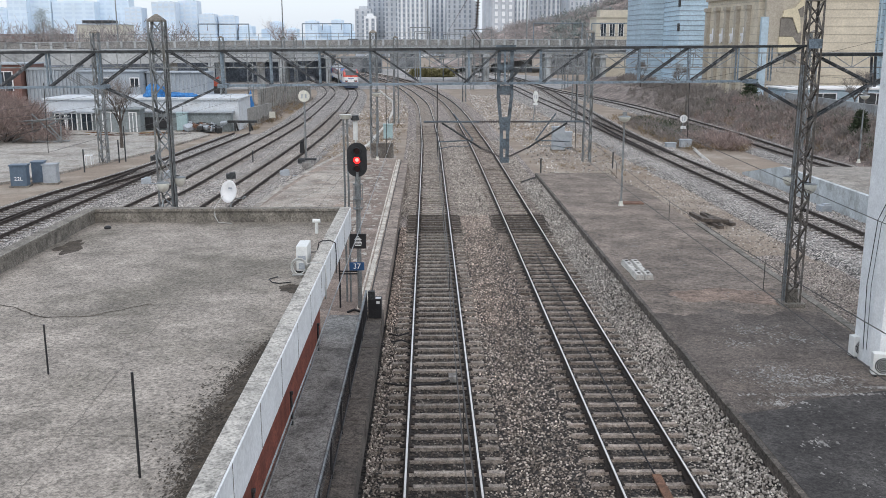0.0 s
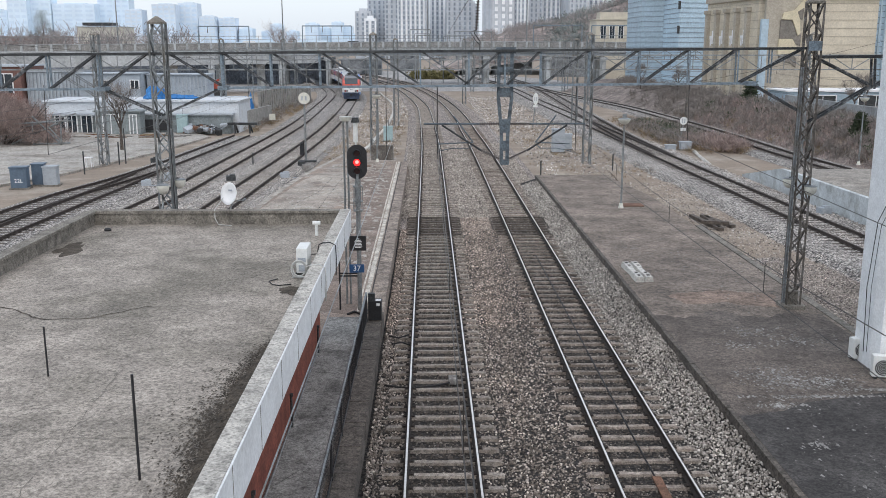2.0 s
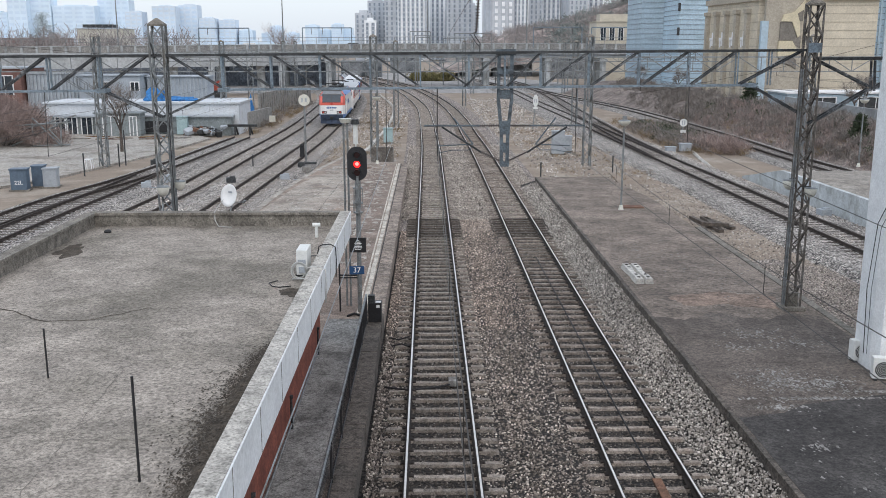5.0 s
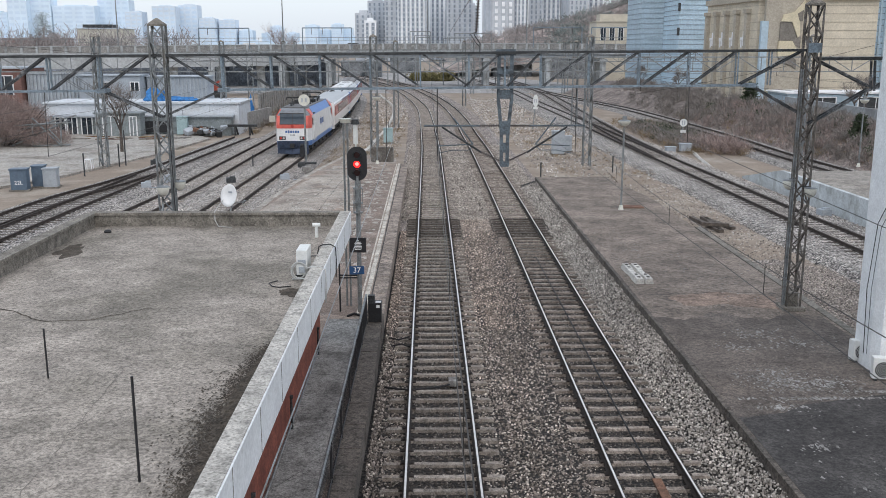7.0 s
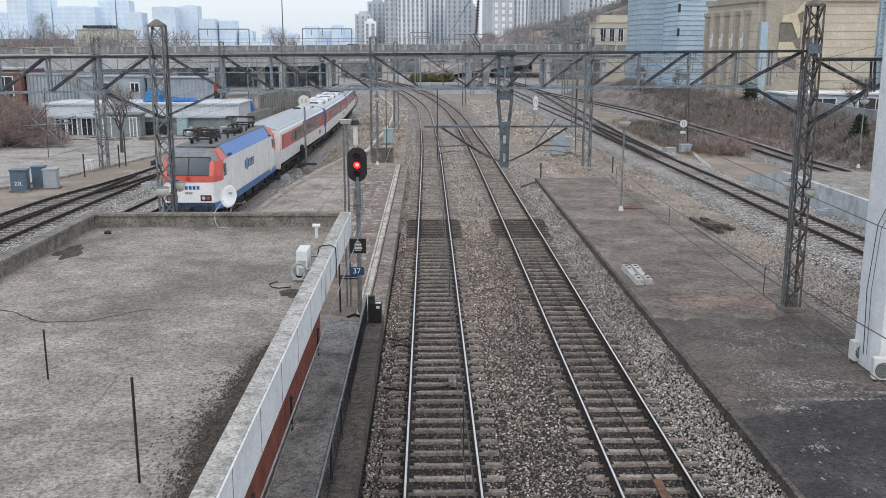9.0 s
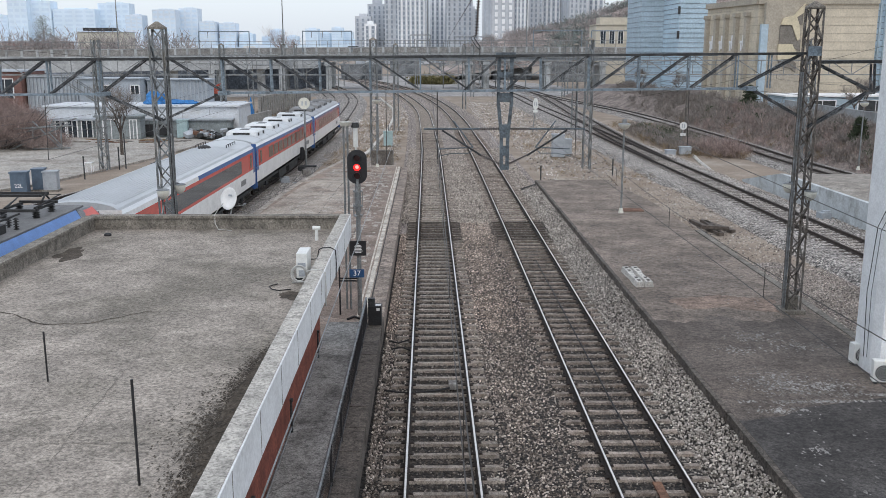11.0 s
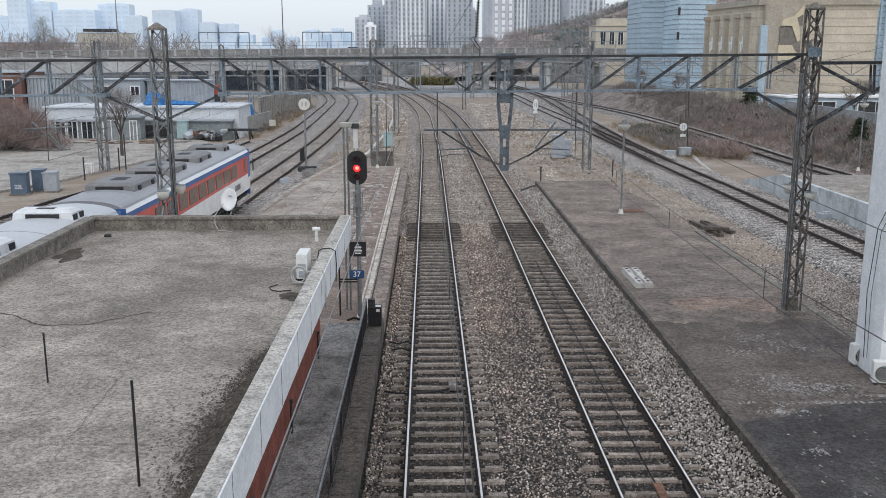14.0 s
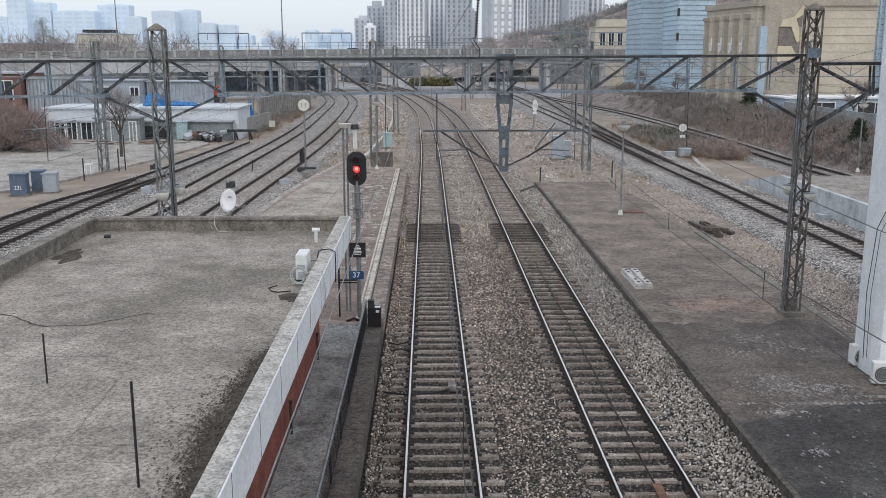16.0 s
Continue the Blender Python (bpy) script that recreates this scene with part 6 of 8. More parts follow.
for k, (x, y, l, a) in enumerate(((13.9, 45.7, 3.6, 6), (14.25, 45.4, 3.4, -4), (14.6, 45.9, 3.0, 14), (14.1, 44.6, 1.3, 70))):
    bm = B()
    box(bm, (0, 0, 0.1 if k < 3 else 0.28), (0.24, l, 0.17), pose(x, y, -0.3, 0, 0, a))
    solid("timber", bm, M_sleeper_wood, "old dark timber lying on the ground", "timber", "stacked timbers", bevel=0.012)
bm = B()
prism(bm, [(12.25, 21), (12.5, 21), (12.6, 42), (12.35, 42)], -0.3, 0.37)
solid("concrete_kerb", bm, M_parapet, "long concrete kerb beside the platform", "kerb", kind="structure", bevel=0.02)
bm = B()
box(bm, (6.55, 29.0, -0.14), (0.22, 1.9, 0.12))
solid("cable_trough_lid", bm, M_palepatch, "pale concrete lid lying on the ballast", "lid", bevel=0.01)
bm = B()
box(bm, (10.6, 47.5, PZ + 0.02), (1.1, 0.8, 0.05))
solid("manhole_cover", bm, M_rustred, "rust-red steel cover in the ground", "cover")

# white tower at the platform edge with outdoor units
pil = thing("stair_tower", pose(0, 0, 0), "white painted stair tower standing on the platform", "building")
bm = B()
prism(bm, [(11.34, 22.6), (11.46, 22.3), (11.81, 22.3), (11.81, 23.45), (11.34, 23.45)], PZ, 14)
part("corner_pier", bm, M_white, pil)
bm = B()
prism(bm, [(11.55, 22.45), (17, 22.45), (17, 23.4), (11.55, 23.4)], PZ, 14)
part("wall", bm, M_cabinet_g, pil, "pale grey panel wall")
outdoor_unit(11.42, 21.85, PZ, -12, "white outdoor unit with a round fan beside the tower")
outdoor_unit(11.5, 23.3, PZ, 8, "grey-white outdoor unit behind the tower corner")
bm = B()
tube(bm, [(11.18, 22.6, 0.8), (11.12, 22.62, 2.5), (11.2, 22.55, 4.2), (11.42, 22.36, 5.0), (11.6, 22.3, 6.5)], 0.011)
tube(bm, [(11.24, 22.55, 0.8), (11.2, 22.55, 2.5), (11.27, 22.5, 4.1), (11.46, 22.33, 4.8), (11.66, 22.29, 6.5)], 0.008)
solid("tower_cable", bm, M_dark, "dark thin cables clipped up the tower corner", "cable", smooth=True)

# ---- in and beside the main tracks ----
bm = B()
box(bm, (0.62, 23.1, -0.1), (0.2, 0.34, 0.16))
solid("track_box", bm, M_palepatch, "pale rusted track connection box between the rails", "track box", bevel=0.02)
for pts in ([(-1.15, 22.8, -0.13), (-0.8, 22.65, -0.12), (-0.4, 22.6, -0.12), (0.2, 22.75, -0.12), (0.55, 22.9, -0.1)], [(-1.2, 27.0, -0.13), (-0.9, 26.7, -0.1), (-0.6, 27.1, -0.13)], [(-1.1, 26.2, -0.13), (-0.8, 26.3, -0.1), (-0.55, 26.1, -0.13)]):
    bm = B()
    tube(bm, pts, 0.025)
    solid("track_cable", bm, M_rubber, "black track cable lying over the ballast", "cable", "track cables", smooth=True)
bm = B()
tube(bm, [(4.62, 17.0, -0.12), (4.58, 22, -0.12), (4.56, 30, -0.125), (4.52, 38, -0.13)], 0.02)
solid("track_conduit", bm, M_rubber, "thin dark conduit lying on the sleepers", "conduit", smooth=True)
bm = B()
box(bm, (4.63, 16.3, -0.1), (0.18, 2.2, 0.04), pose(0, 0, 0, 0, 0, 0))
solid("conduit_cover", bm, M_rustred, "brown steel cover over the conduit end", "cover")


# ---- trackside things farther off ----
def cabinet(x, y, z, w, d, h, m, label, turn=0.0, text=None):
    t = thing("trackside_cabinet", pose(x, y, z, 0, 0, turn), label, "cabinet", "trackside cabinets")
    bm = B()
    box(bm, (0, 0, h / 2), (w, d, h))
    part("body", bm, m, t, bevel=0.015)
    bm = B()
    loft(bm, [[(-w / 2 - 0.05, -d / 2 - 0.05, a), (w / 2 + 0.05, -d / 2 - 0.05, a), (w / 2 + 0.05, d / 2 + 0.05, a), (-w / 2 - 0.05, d / 2 + 0.05, a)] for a in (h, h + 0.08)])
    part("lid", bm, m, t)
    bm = B()
    box(bm, (0, 0, 0.03), (w + 0.2, d + 0.2, 0.12))
    part("plinth", bm, M_parapet, t)
    bm = B()
    box(bm, (0, -d / 2 - 0.006, h * 0.5), (w * 0.86, 0.02, h * 0.86))
    dr = part("door", bm, m, t)
    if text:
        words(text, 0.34, M_signwhite, "lettering", dr, pose(0, -d / 2 - 0.02, h * 0.4, 90, 0, 0))
    return t


cabinet(-25.9, 59.0, -0.44, 0.98, 0.8, 1.34, M_cabinet, "slate-blue trackside cabinet with white figures", 8, "22L")
cabinet(-25.3, 60.5, -0.44, 0.72, 0.8, 1.36, M_cabinet, "slate-blue steel trackside cabinet", 8)
cabinet(-24.45, 60.3, -0.44, 0.85, 0.8, 1.22, M_cabinet_g, "light grey steel trackside cabinet", 8)
cabinet(-24.9, 95.3, -0.28, 1.05, 0.8, 1.8, M_teal, "pale teal cabinet on short legs", 5)
cabinet(-3.75, 88.0, -0.4, 0.85, 0.6, 1.35, M_teal, "pale teal trackside cabinet", 0)
cabinet(11.0, 78.5, -0.4, 1.0, 0.8, 1.9, M_cabinet_g, "grey trackside cabinet near the lattice mast", 0)
cabinet(12.0, 80.5, -0.4, 0.9, 0.7, 1.3, M_cabinet_g, "grey trackside cabinet near the lattice mast", 0)
cabinet(22.3, 80.2, -0.4, 0.9, 0.7, 0.65, M_cabinet_g, "low pale trackside box", 0)
cabinet(20.7, 79.0, -0.4, 0.8, 0.6, 0.5, M_cabinet_g, "low pale trackside box", 0)
bm = B()
box(bm, (0, 0, 0.95), (1.6, 0.5, 1.5))
solid("relay_box", bm, M_mastrust, "brown-grey steel box at the foot of the far mast", "equipment box", m=pose(-3.3, 67.4, -0.3), bevel=0.02)

dsig = thing("shunting_signal", pose(-9.0, 68.6, -0.25), "slim grey signal post with a round white disc", "signal")
bm = B()
rod(bm, (0, 0, 0), (0, 0, 5.2), 0.085, 0.06, n=10)
part("post", bm, M_galv, dsig)
bm = B()
rod(bm, (0, -0.1, 4.95), (0, -0.13, 4.95), 0.42, n=26)
dd = part("disc", bm, M_lampwhite, dsig, "round white disc")
bm = B()
for x in (-0.14, 0.14):
    box(bm, (x, -0.14, 4.95), (0.1, 0.01, 0.3))
part("mark", bm, M_cabinet_g, dd)
bm = B()
box(bm, (-0.25, -0.1, 1.2), (0.3, 0.3, 0.75))
ball(bm, (-0.25, -0.1, 1.65), (0.15, 0.15, 0.15))
part("shunt_head", bm, M_black, dsig)
bm = B()
box(bm, (0.1, 0, 0.35), (1.3, 0.4, 0.14))
box(bm, (-0.3, -0.3, 0.15), (0.5, 0.5, 0.5))
part("base_frame", bm, M_dark, dsig)

for x, y, z, wd, label in ((23.5, 86.5, 2.2, 0.36, "round white speed board on a slim post"), (11.6, 103, 3.3, 0.44, "white oval speed board on a slim post")):
    t = thing("speed_board", pose(x, y, -0.4), label, "sign", "speed boards")
    bm = B()
    rod(bm, (0, 0, 0), (0.3, 0, z), 0.06)
    part("post", bm, M_galv, t)
    bm = B()
    tall = 1.5 if wd > 0.4 else 1.0
    loft(bm, [[(0.25 + wd / tall * math.cos(a), yy, z - 0.2 + wd * tall * math.sin(a)) for a in (2 * math.pi * i / 24 for i in range(24))] for yy in (-0.08, -0.11)])
    f = part("disc", bm, M_acwhite, t)
    bm = B()
    for o in (-0.15, 0.15):
        box(bm, (0.25 + o / 1.4, -0.12, z - 0.2), (0.09, 0.01, 0.4))
    part("mark", bm, M_cabinet_g, f)
    bm = B()
    box(bm, (0.25, -0.09, z - 1.0), (0.5, 0.03, 0.25))
    part("plate", bm, M_acwhite, t)

post = thing("concrete_pole", pose(25.5, 92, -0.4), "grey concrete pole with crossarms", "pole")
bm = B()
rod(bm, (0, 0, 0), (0, 0, 7.2), 0.14, 0.1, n=10)
part("pole", bm, M_mastrust, post)
for z in (6.5, 5.8, 5.0):
    bm = B()
    bar(bm, (-1.6, 0, z), (1.0, 0, z + 0.1), 0.07, 0.07)
    part("crossarm", bm, M_galv, post)
for x, y, h in ((13.4, 66.9, 1.1), (-23.5, 70.9, 1.6), (-24.2, 65.5, 1.5), (-13.0, 69, 1.0), (7.4, 60.5, 1.4), (-3.9, 92, 1.6), (-23.2, 71.5, 2.6)):
    bm = B()
    rod(bm, (x, y, -0.42), (x, y, h - 0.3), 0.05)
    solid("marker_post", bm, M_dark, "short dark marker post beside the track", "post", "marker posts")
for x, y, m_ in ((-9.6, 62, M_cabinet_g), (-8.7, 66.5, M_palepatch), (-17.2, 61.5, M_cabinet_g), (-17.8, 58.5, M_cabinet_g), (-12.9, 60.6, M_dark), (20.9, 48, M_cabinet_g), (-20.7, 70.5, M_dark)):
    bm = B()
    box(bm, (0, 0, 0.28), (0.6, 0.5, 0.5))
    box(bm, (0.1, 0, 0.56), (0.36, 0.3, 0.12))
    rod(bm, (0.3, 0, 0.2), (1.3, 0.1, 0.1), 0.03)
    solid("point_machine", bm, m_, "small trackside switch box on the ballast", "switch box", "trackside boxes", m=pose(x, y, -0.4, 0, 0, 15), bevel=0.02)
buf = thing("buffer_stop", pose(-19.0, 96.0, -0.4), "dark steel buffer stop at the end of the siding", "buffer stop")
bm = B()
box(bm, (0, 0, 1.0), (3.0, 0.3, 0.24))
part("beam", bm, M_dark, buf)
for x in (-0.75, 0.75):
    bm = B()
    bar(bm, (x, 0, 0), (x, 0, 1.1), 0.18, 0.18)
    bar(bm, (x, 1.4, 0), (x, 0.1, 1.0), 0.14, 0.14)
    part("strut", bm, M_dark, buf)
M_duct = mat("pale_concrete_duct", (0.52, 0.5, 0.46), 0.9, vary=0.2, scale=1.5, fine=14, stain=(0.36, 0.33, 0.3), stain_scale=1.2)
bm = B()
tube(bm, [(x, y, -0.3) for x, y in smooth_line([(-8.9, 176), (-7.2, 160), (-5.4, 143), (-4.6, 125), (-4.6, 102), (-5.0, 90), (-5.5, 79), (-7, 72.5)])], 0.19)
solid("cable_duct", bm, M_duct, "pale concrete cable duct winding over the ground", "cable duct")
bm = B()
tube(bm, [(22.8, 79.5, -0.36), (22.0, 74.5, -0.36), (21.3, 69.5, -0.36)], 0.14)
solid("cable_duct", bm, M_duct, "pale concrete cable duct beside the track", "cable duct")

# white retaining wall and ramp platform to the east
wallp = thing("ramp_platform", pose(0, 0, 0), "low platform behind a pale painted retaining wall", "platform", kind="structure")
bm = B()
loft(bm, [[(21.9, 64, -0.5), (22.15, 64, -0.5), (22.15, 64, -0.3), (21.9, 64, -0.3)], [(21.9, 57, -0.5), (22.15, 57, -0.5), (22.15, 57, 1.0), (21.9, 57, 1.0)], [(21.2, 20, -0.5), (21.45, 20, -0.5), (21.45, 20, 1.35), (21.2, 20, 1.35)]])
part("retaining_wall", bm, mat("pale_limewash", (0.50, 0.53, 0.54), 0.85, vary=0.12, scale=1, fine=12, stain=(0.33, 0.34, 0.33), stain_scale=0.8), wallp, "pale bluish-white wall")
bm = B()
loft(bm, [[(x0, y, -0.5), (x1, y, -0.5), (x1, y, z), (x0, y, z)] for x0, x1, y, z in ((22.17, 28.2, 63.5, -0.28), (22.17, 28.2, 57, 0.97), (21.47, 28.2, 20, 1.32))])
part("deck", bm, mat("worn_deck_concrete", (0.27, 0.245, 0.215), 0.93, grit=0.2, grit_scale=12, vary=0.2, scale=0.6, fine=12, stain=(0.2, 0.175, 0.15), stain_scale=0.5), wallp, "grey worn concrete deck")


# ---- plants ----
M_twig = mat("bare_twigs", (0.225, 0.2, 0.181), 0.95, vary=0.3, scale=1.2, fine=8, bump=0)
M_twig_red = mat("reddish_twigs", (0.3, 0.231, 0.208), 0.95, vary=0.3, scale=1.2, fine=8, bump=0)
M_dry = mat("dry_grass", (0.23, 0.17, 0.10), 0.95, vary=0.3, scale=0.6, fine=6, bump=0)
M_olive = mat("dull_evergreen", (0.055, 0.07, 0.04), 0.9, vary=0.35, scale=0.8, fine=6, bump=0)
M_yellow = mat("yellow_green_hedge", (0.15, 0.135, 0.06), 0.9, vary=0.3, scale=0.8, fine=6, bump=0)
M_bark = mat("bark", (0.09, 0.075, 0.065), 0.95, vary=0.3, scale=4, fine=30, bump=0.5)


def blades(name, centres, n_each, spread, length, width, material, seed, up=0.6):
    """Thin random blades or twigs round given centres, as one mesh."""
    rng = np.random.default_rng(seed)
    c = np.repeat(np.array(centres, float), n_each, 0)
    n = len(c)
    p = c + rng.normal(size=(n, 3)) * np.array(spread)
    p[:, 2] = np.maximum(p[:, 2], -0.45 if not len(centres) else min(q[2] for q in centres) - 0.6)
    d = rng.normal(size=(n, 3))
    d[:, 2] = np.abs(d[:, 2]) + up
    d /= np.linalg.norm(d, axis=1)[:, None]
    side = np.cross(d, rng.normal(size=(n, 3)))
    side /= np.linalg.norm(side, axis=1)[:, None]
    L = length * rng.uniform(0.5, 1.4, (n, 1))
    w = width * rng.uniform(0.5, 1.5, (n, 1))
    v = np.stack([p - side * w, p + side * w, p + d * L + side * w * 0.3, p + d * L - side * w * 0.3], 1)
    me = bpy.data.meshes.new(name)
    me.from_pydata(v.reshape(-1, 3).tolist(), [], np.arange(4 * n).reshape(n, 4).tolist())
    me.materials.append(material)
    return me


def thicket(name, x0, x1, y0, y1, z0, h, count, material, label, seed, density=55, leaf=(0.55, 0.03), category="bushes"):
    """Uneven brush over a strip of ground: many clumps, each of many twigs."""
    rng = random.Random(seed)
    cs = []
    for _ in range(count):
        x, y = rng.uniform(x0, x1), rng.uniform(y0, y1)
        z = z0(x, y) if callable(z0) else z0
        hh = h * rng.uniform(0.35, 1.0) ** 1.2
        for k in range(4):
            cs.append((x + rng.gauss(0, 0.3), y + rng.gauss(0, 0.3), z + hh * (k + 0.4) / 4))
    me = blades(name, cs, density // 4, (h * 0.28, h * 0.28, h * 0.13), leaf[0], leaf[1], material, seed)
    return tagged(new(name, me), label, category, kind="stuff")


def bare_tree(x, y, z, h, seed, label, material=None, twigs=None):
    t = thing("bare_tree", pose(x, y, z), label, "tree", "bare trees")
    rng = random.Random(seed)
    bm, tips = B(), []

    def grow(p, d, r, l, depth):
        q = p + d * l
        rod(bm, p, q, r, r * 0.65, n=6 if depth < 2 else 4, caps=False)
        tips.append(q)
        if depth >= 4:
            return
        for _ in range(3 if depth else 4):
            e = (d + Vector((rng.uniform(-0.8, 0.8), rng.uniform(-0.8, 0.8), rng.uniform(-0.1, 0.6)))).normalized()
            grow(p + d * l * rng.uniform(0.6, 1.0), e, r * 0.55, l * rng.uniform(0.5, 0.75), depth + 1)

    grow(Vector((0, 0, 0)), Vector((0, 0, 1)), h * 0.022, h * 0.4, 0)
    part("trunk", bm, material or M_bark, t)
    me = blades("crown", [tuple(p) for p in tips], 7, (h * 0.03,) * 3, h * 0.1, 0.012, twigs or M_twig, seed)
    ob = new("crown", me)
    ob.parent = t
    return t


def conifer(x, y, z, h, w, seed, label, material=None):
    t = thing("evergreen_tree", pose(x, y, z), label, "tree", "evergreen trees")
    bm = B()
    rod(bm, (0, 0, 0), (0, 0, h * 0.9), h * 0.03, 0.02)
    part("trunk", bm, M_bark, t)
    rng = random.Random(seed)
    cs = []
    for k in range(70):
        f = rng.random()
        r = w / 2 * (1 - f) ** 0.7 * rng.uniform(0.4, 1.1)
        a = rng.uniform(0, 6.28)
        cs.append((r * math.cos(a), r * math.sin(a), h * (0.1 + 0.88 * f)))
    me = blades("crown", cs, 45, (w * 0.08, w * 0.08, h * 0.03), 0.3, 0.05, material or M_olive, seed, up=0.1)
    ob = new("crown", me)
    ob.parent = t


def bank(name, outline_lines, material, label):
    """A bank of earth lofted between plan lines with heights."""
    bm = B()
    vs = [[bm.verts.new(p) for p in ln] for ln in outline_lines]
    for a, b in zip(vs, vs[1:]):
        for k in range(len(a) - 1):
            bm.faces.new((a[k], a[k + 1], b[k + 1], b[k]))
    solid(name, bm, material, label, "bank", kind="structure")


# eastern bank with winter brush
M_bridgewall = mat("dull_concrete_wall", (0.30, 0.31, 0.31), 0.9, vary=0.15, scale=0.6, fine=6, stain=(0.2, 0.2, 0.2), stain_scale=0.4)
M_bankearth = mat("brushy_earth", (0.225, 0.188, 0.168), 0.98, vary=0.35, scale=0.5, fine=5, bump=0.8, dist=0.2)
bank("east_bank", [[(31.5, 20, -0.46), (31.2, 62, -0.46), (31.5, 100, -0.46), (30.8, 130, -0.46), (28.5, 155, -0.46), (26.5, 185, -0.46)],
                   [(35, 20, 1.2), (35, 62, 1.2), (35, 100, 1.2), (34, 130, 1.3), (32.5, 155, 1.3), (31, 185, 1.3)],
                   [(38, 20, 1.7), (38, 62, 1.7), (38, 100, 1.7), (38, 130, 1.8), (37, 155, 1.8), (36, 190, 1.8)],
                   [(80, 20, 1.9), (80, 62, 1.9), (80, 100, 1.9), (80, 130, 2.0), (80, 155, 2.0), (80, 195, 2.0)]], M_bankearth, "brown overgrown bank beside the eastern track")
bz = lambda x, y: -0.4 if x < 31.5 else min(1.7, -0.4 + (x - 31.5) * 0.45)
thicket("bank_brush", 32, 39, 62, 100, bz, 0.9, 240, M_twig, "dense bare brown bushes on the bank", 31, 110, (0.5, 0.02))
thicket("bank_brush", 31.5, 38, 100, 175, bz, 1.2, 300, M_twig, "dense bare grey-brown bushes on the bank", 32, 90, (0.6, 0.03))
thicket("bank_scrub", 31, 36, 62, 110, bz, 1.3, 120, M_twig_red, "low reddish scrub on the bank", 33, 80, (0.4, 0.02))
thicket("verge_scrub", 21.8, 26.6, 79, 106, -0.4, 1.0, 140, M_twig, "low brown scrub between the tracks", 34, 80, (0.4, 0.02))
thicket("verge_grass", 21.5, 26.8, 77, 112, -0.4, 0.6, 160, M_dry, "dry tufted grass between the tracks", 35, 60, (0.3, 0.012), "grass")
thicket("verge_evergreen", 22.5, 26, 88, 104, -0.4, 0.9, 50, M_olive, "dull green shrubs between the tracks", 36, 90, (0.25, 0.04))
thicket("verge_scrub", 23.2, 27, 78, 84, -0.4, 1.3, 50, M_twig_red, "reddish bare bush near the speed board", 37, 110, (0.4, 0.02))
thicket("bank_evergreen", 33, 37, 66, 120, bz, 1.2, 26, M_olive, "dull green shrubs among the brush", 44, 90, (0.25, 0.035))
thicket("bank_straw", 31.6, 35, 60, 120, bz, 0.7, 70, M_dry, "pale dry grass at the foot of the bank", 45, 50, (0.35, 0.012), "grass")
bm = B()
prism(bm, [(39.4, 80), (39.7, 80), (39.9, 103.5), (39.6, 103.5)], 1.4, 3.1)
solid("bank_wall", bm, M_bridgewall, "grey concrete wall along the top of the bank", "wall", kind="structure")
conifer(37.2, 108, 1.3, 3.0, 2.3, 4, "dark green conifer on the bank")
conifer(34.5, 74, 0.9, 2.2, 1.2, 6, "small dark shrub on the bank")
for k, (x, y, h) in enumerate(((47, 100, 4.5), (50, 100, 4.2), (44, 96, 3.8), (36, 135, 4), (34, 150, 4))):
    bare_tree(x, y, 1.6, h, 50 + k, "bare winter tree on the bank")
# dry grass along the western tracks
thicket("trackside_grass", -24, -17.6, 98, 140, -0.42, 0.5, 170, M_dry, "dry yellow grass beside the curving track", 38, 50, (0.3, 0.012), "grass")
thicket("trackside_scrub", -23.5, -17.8, 106, 150, -0.42, 0.9, 90, M_twig, "low bare scrub along the wall", 39, 60, (0.4, 0.02))
thicket("platform_weeds", -9.0, -2.5, 72, 120, -0.42, 0.28, 150, M_dry, "sparse dry weeds on bare earth", 40, 30, (0.22, 0.01), "grass")
thicket("cess_weeds", 8, 16.5, 58, 105, -0.42, 0.2, 130, M_dry, "sparse dry weeds on bare earth", 41, 26, (0.2, 0.01), "grass")
thicket("far_hedge", -4, 6, 250, 256, -0.4, 2.2, 46, M_yellow, "yellow-green hedge beyond the overpass", 42, 90, (0.8, 0.12))

# western side: bush, tree, debris
rngb = random.Random(9)
cs = []
for _ in range(420):
    a, r, f = rngb.uniform(0, 6.28), rngb.uniform(0, 1) ** 0.5, rngb.random()
    cs.append((-39.0 + 6.3 * r * math.cos(a) * (1 - f * 0.5), 86 + 4 * r * math.sin(a), -0.1 + 4.4 * f * (1 - 0.45 * r)))
bush = thing("bare_bush", pose(0, 0, 0), "large rounded bush of bare reddish-brown twigs", "bush")
ob = new("crown", blades("crown", cs, 60, (0.45, 0.45, 0.3), 0.6, 0.014, M_twig_red, 77))
ob.parent = bush
bm = B()
for k in range(26):
    a = rngb.uniform(0, 6.28)
    rod(bm, (-39 + math.cos(a), 86 + math.sin(a), -0.4), (-39 + 4.6 * math.cos(a), 86 + 3 * math.sin(a), rngb.uniform(1.0, 3.6)), 0.05, 0.015, n=5)
part("stem", bm, M_bark, bush)
bare_tree(-26.2, 80, -0.3, 6.8, 3, "slender bare street tree in the yard")

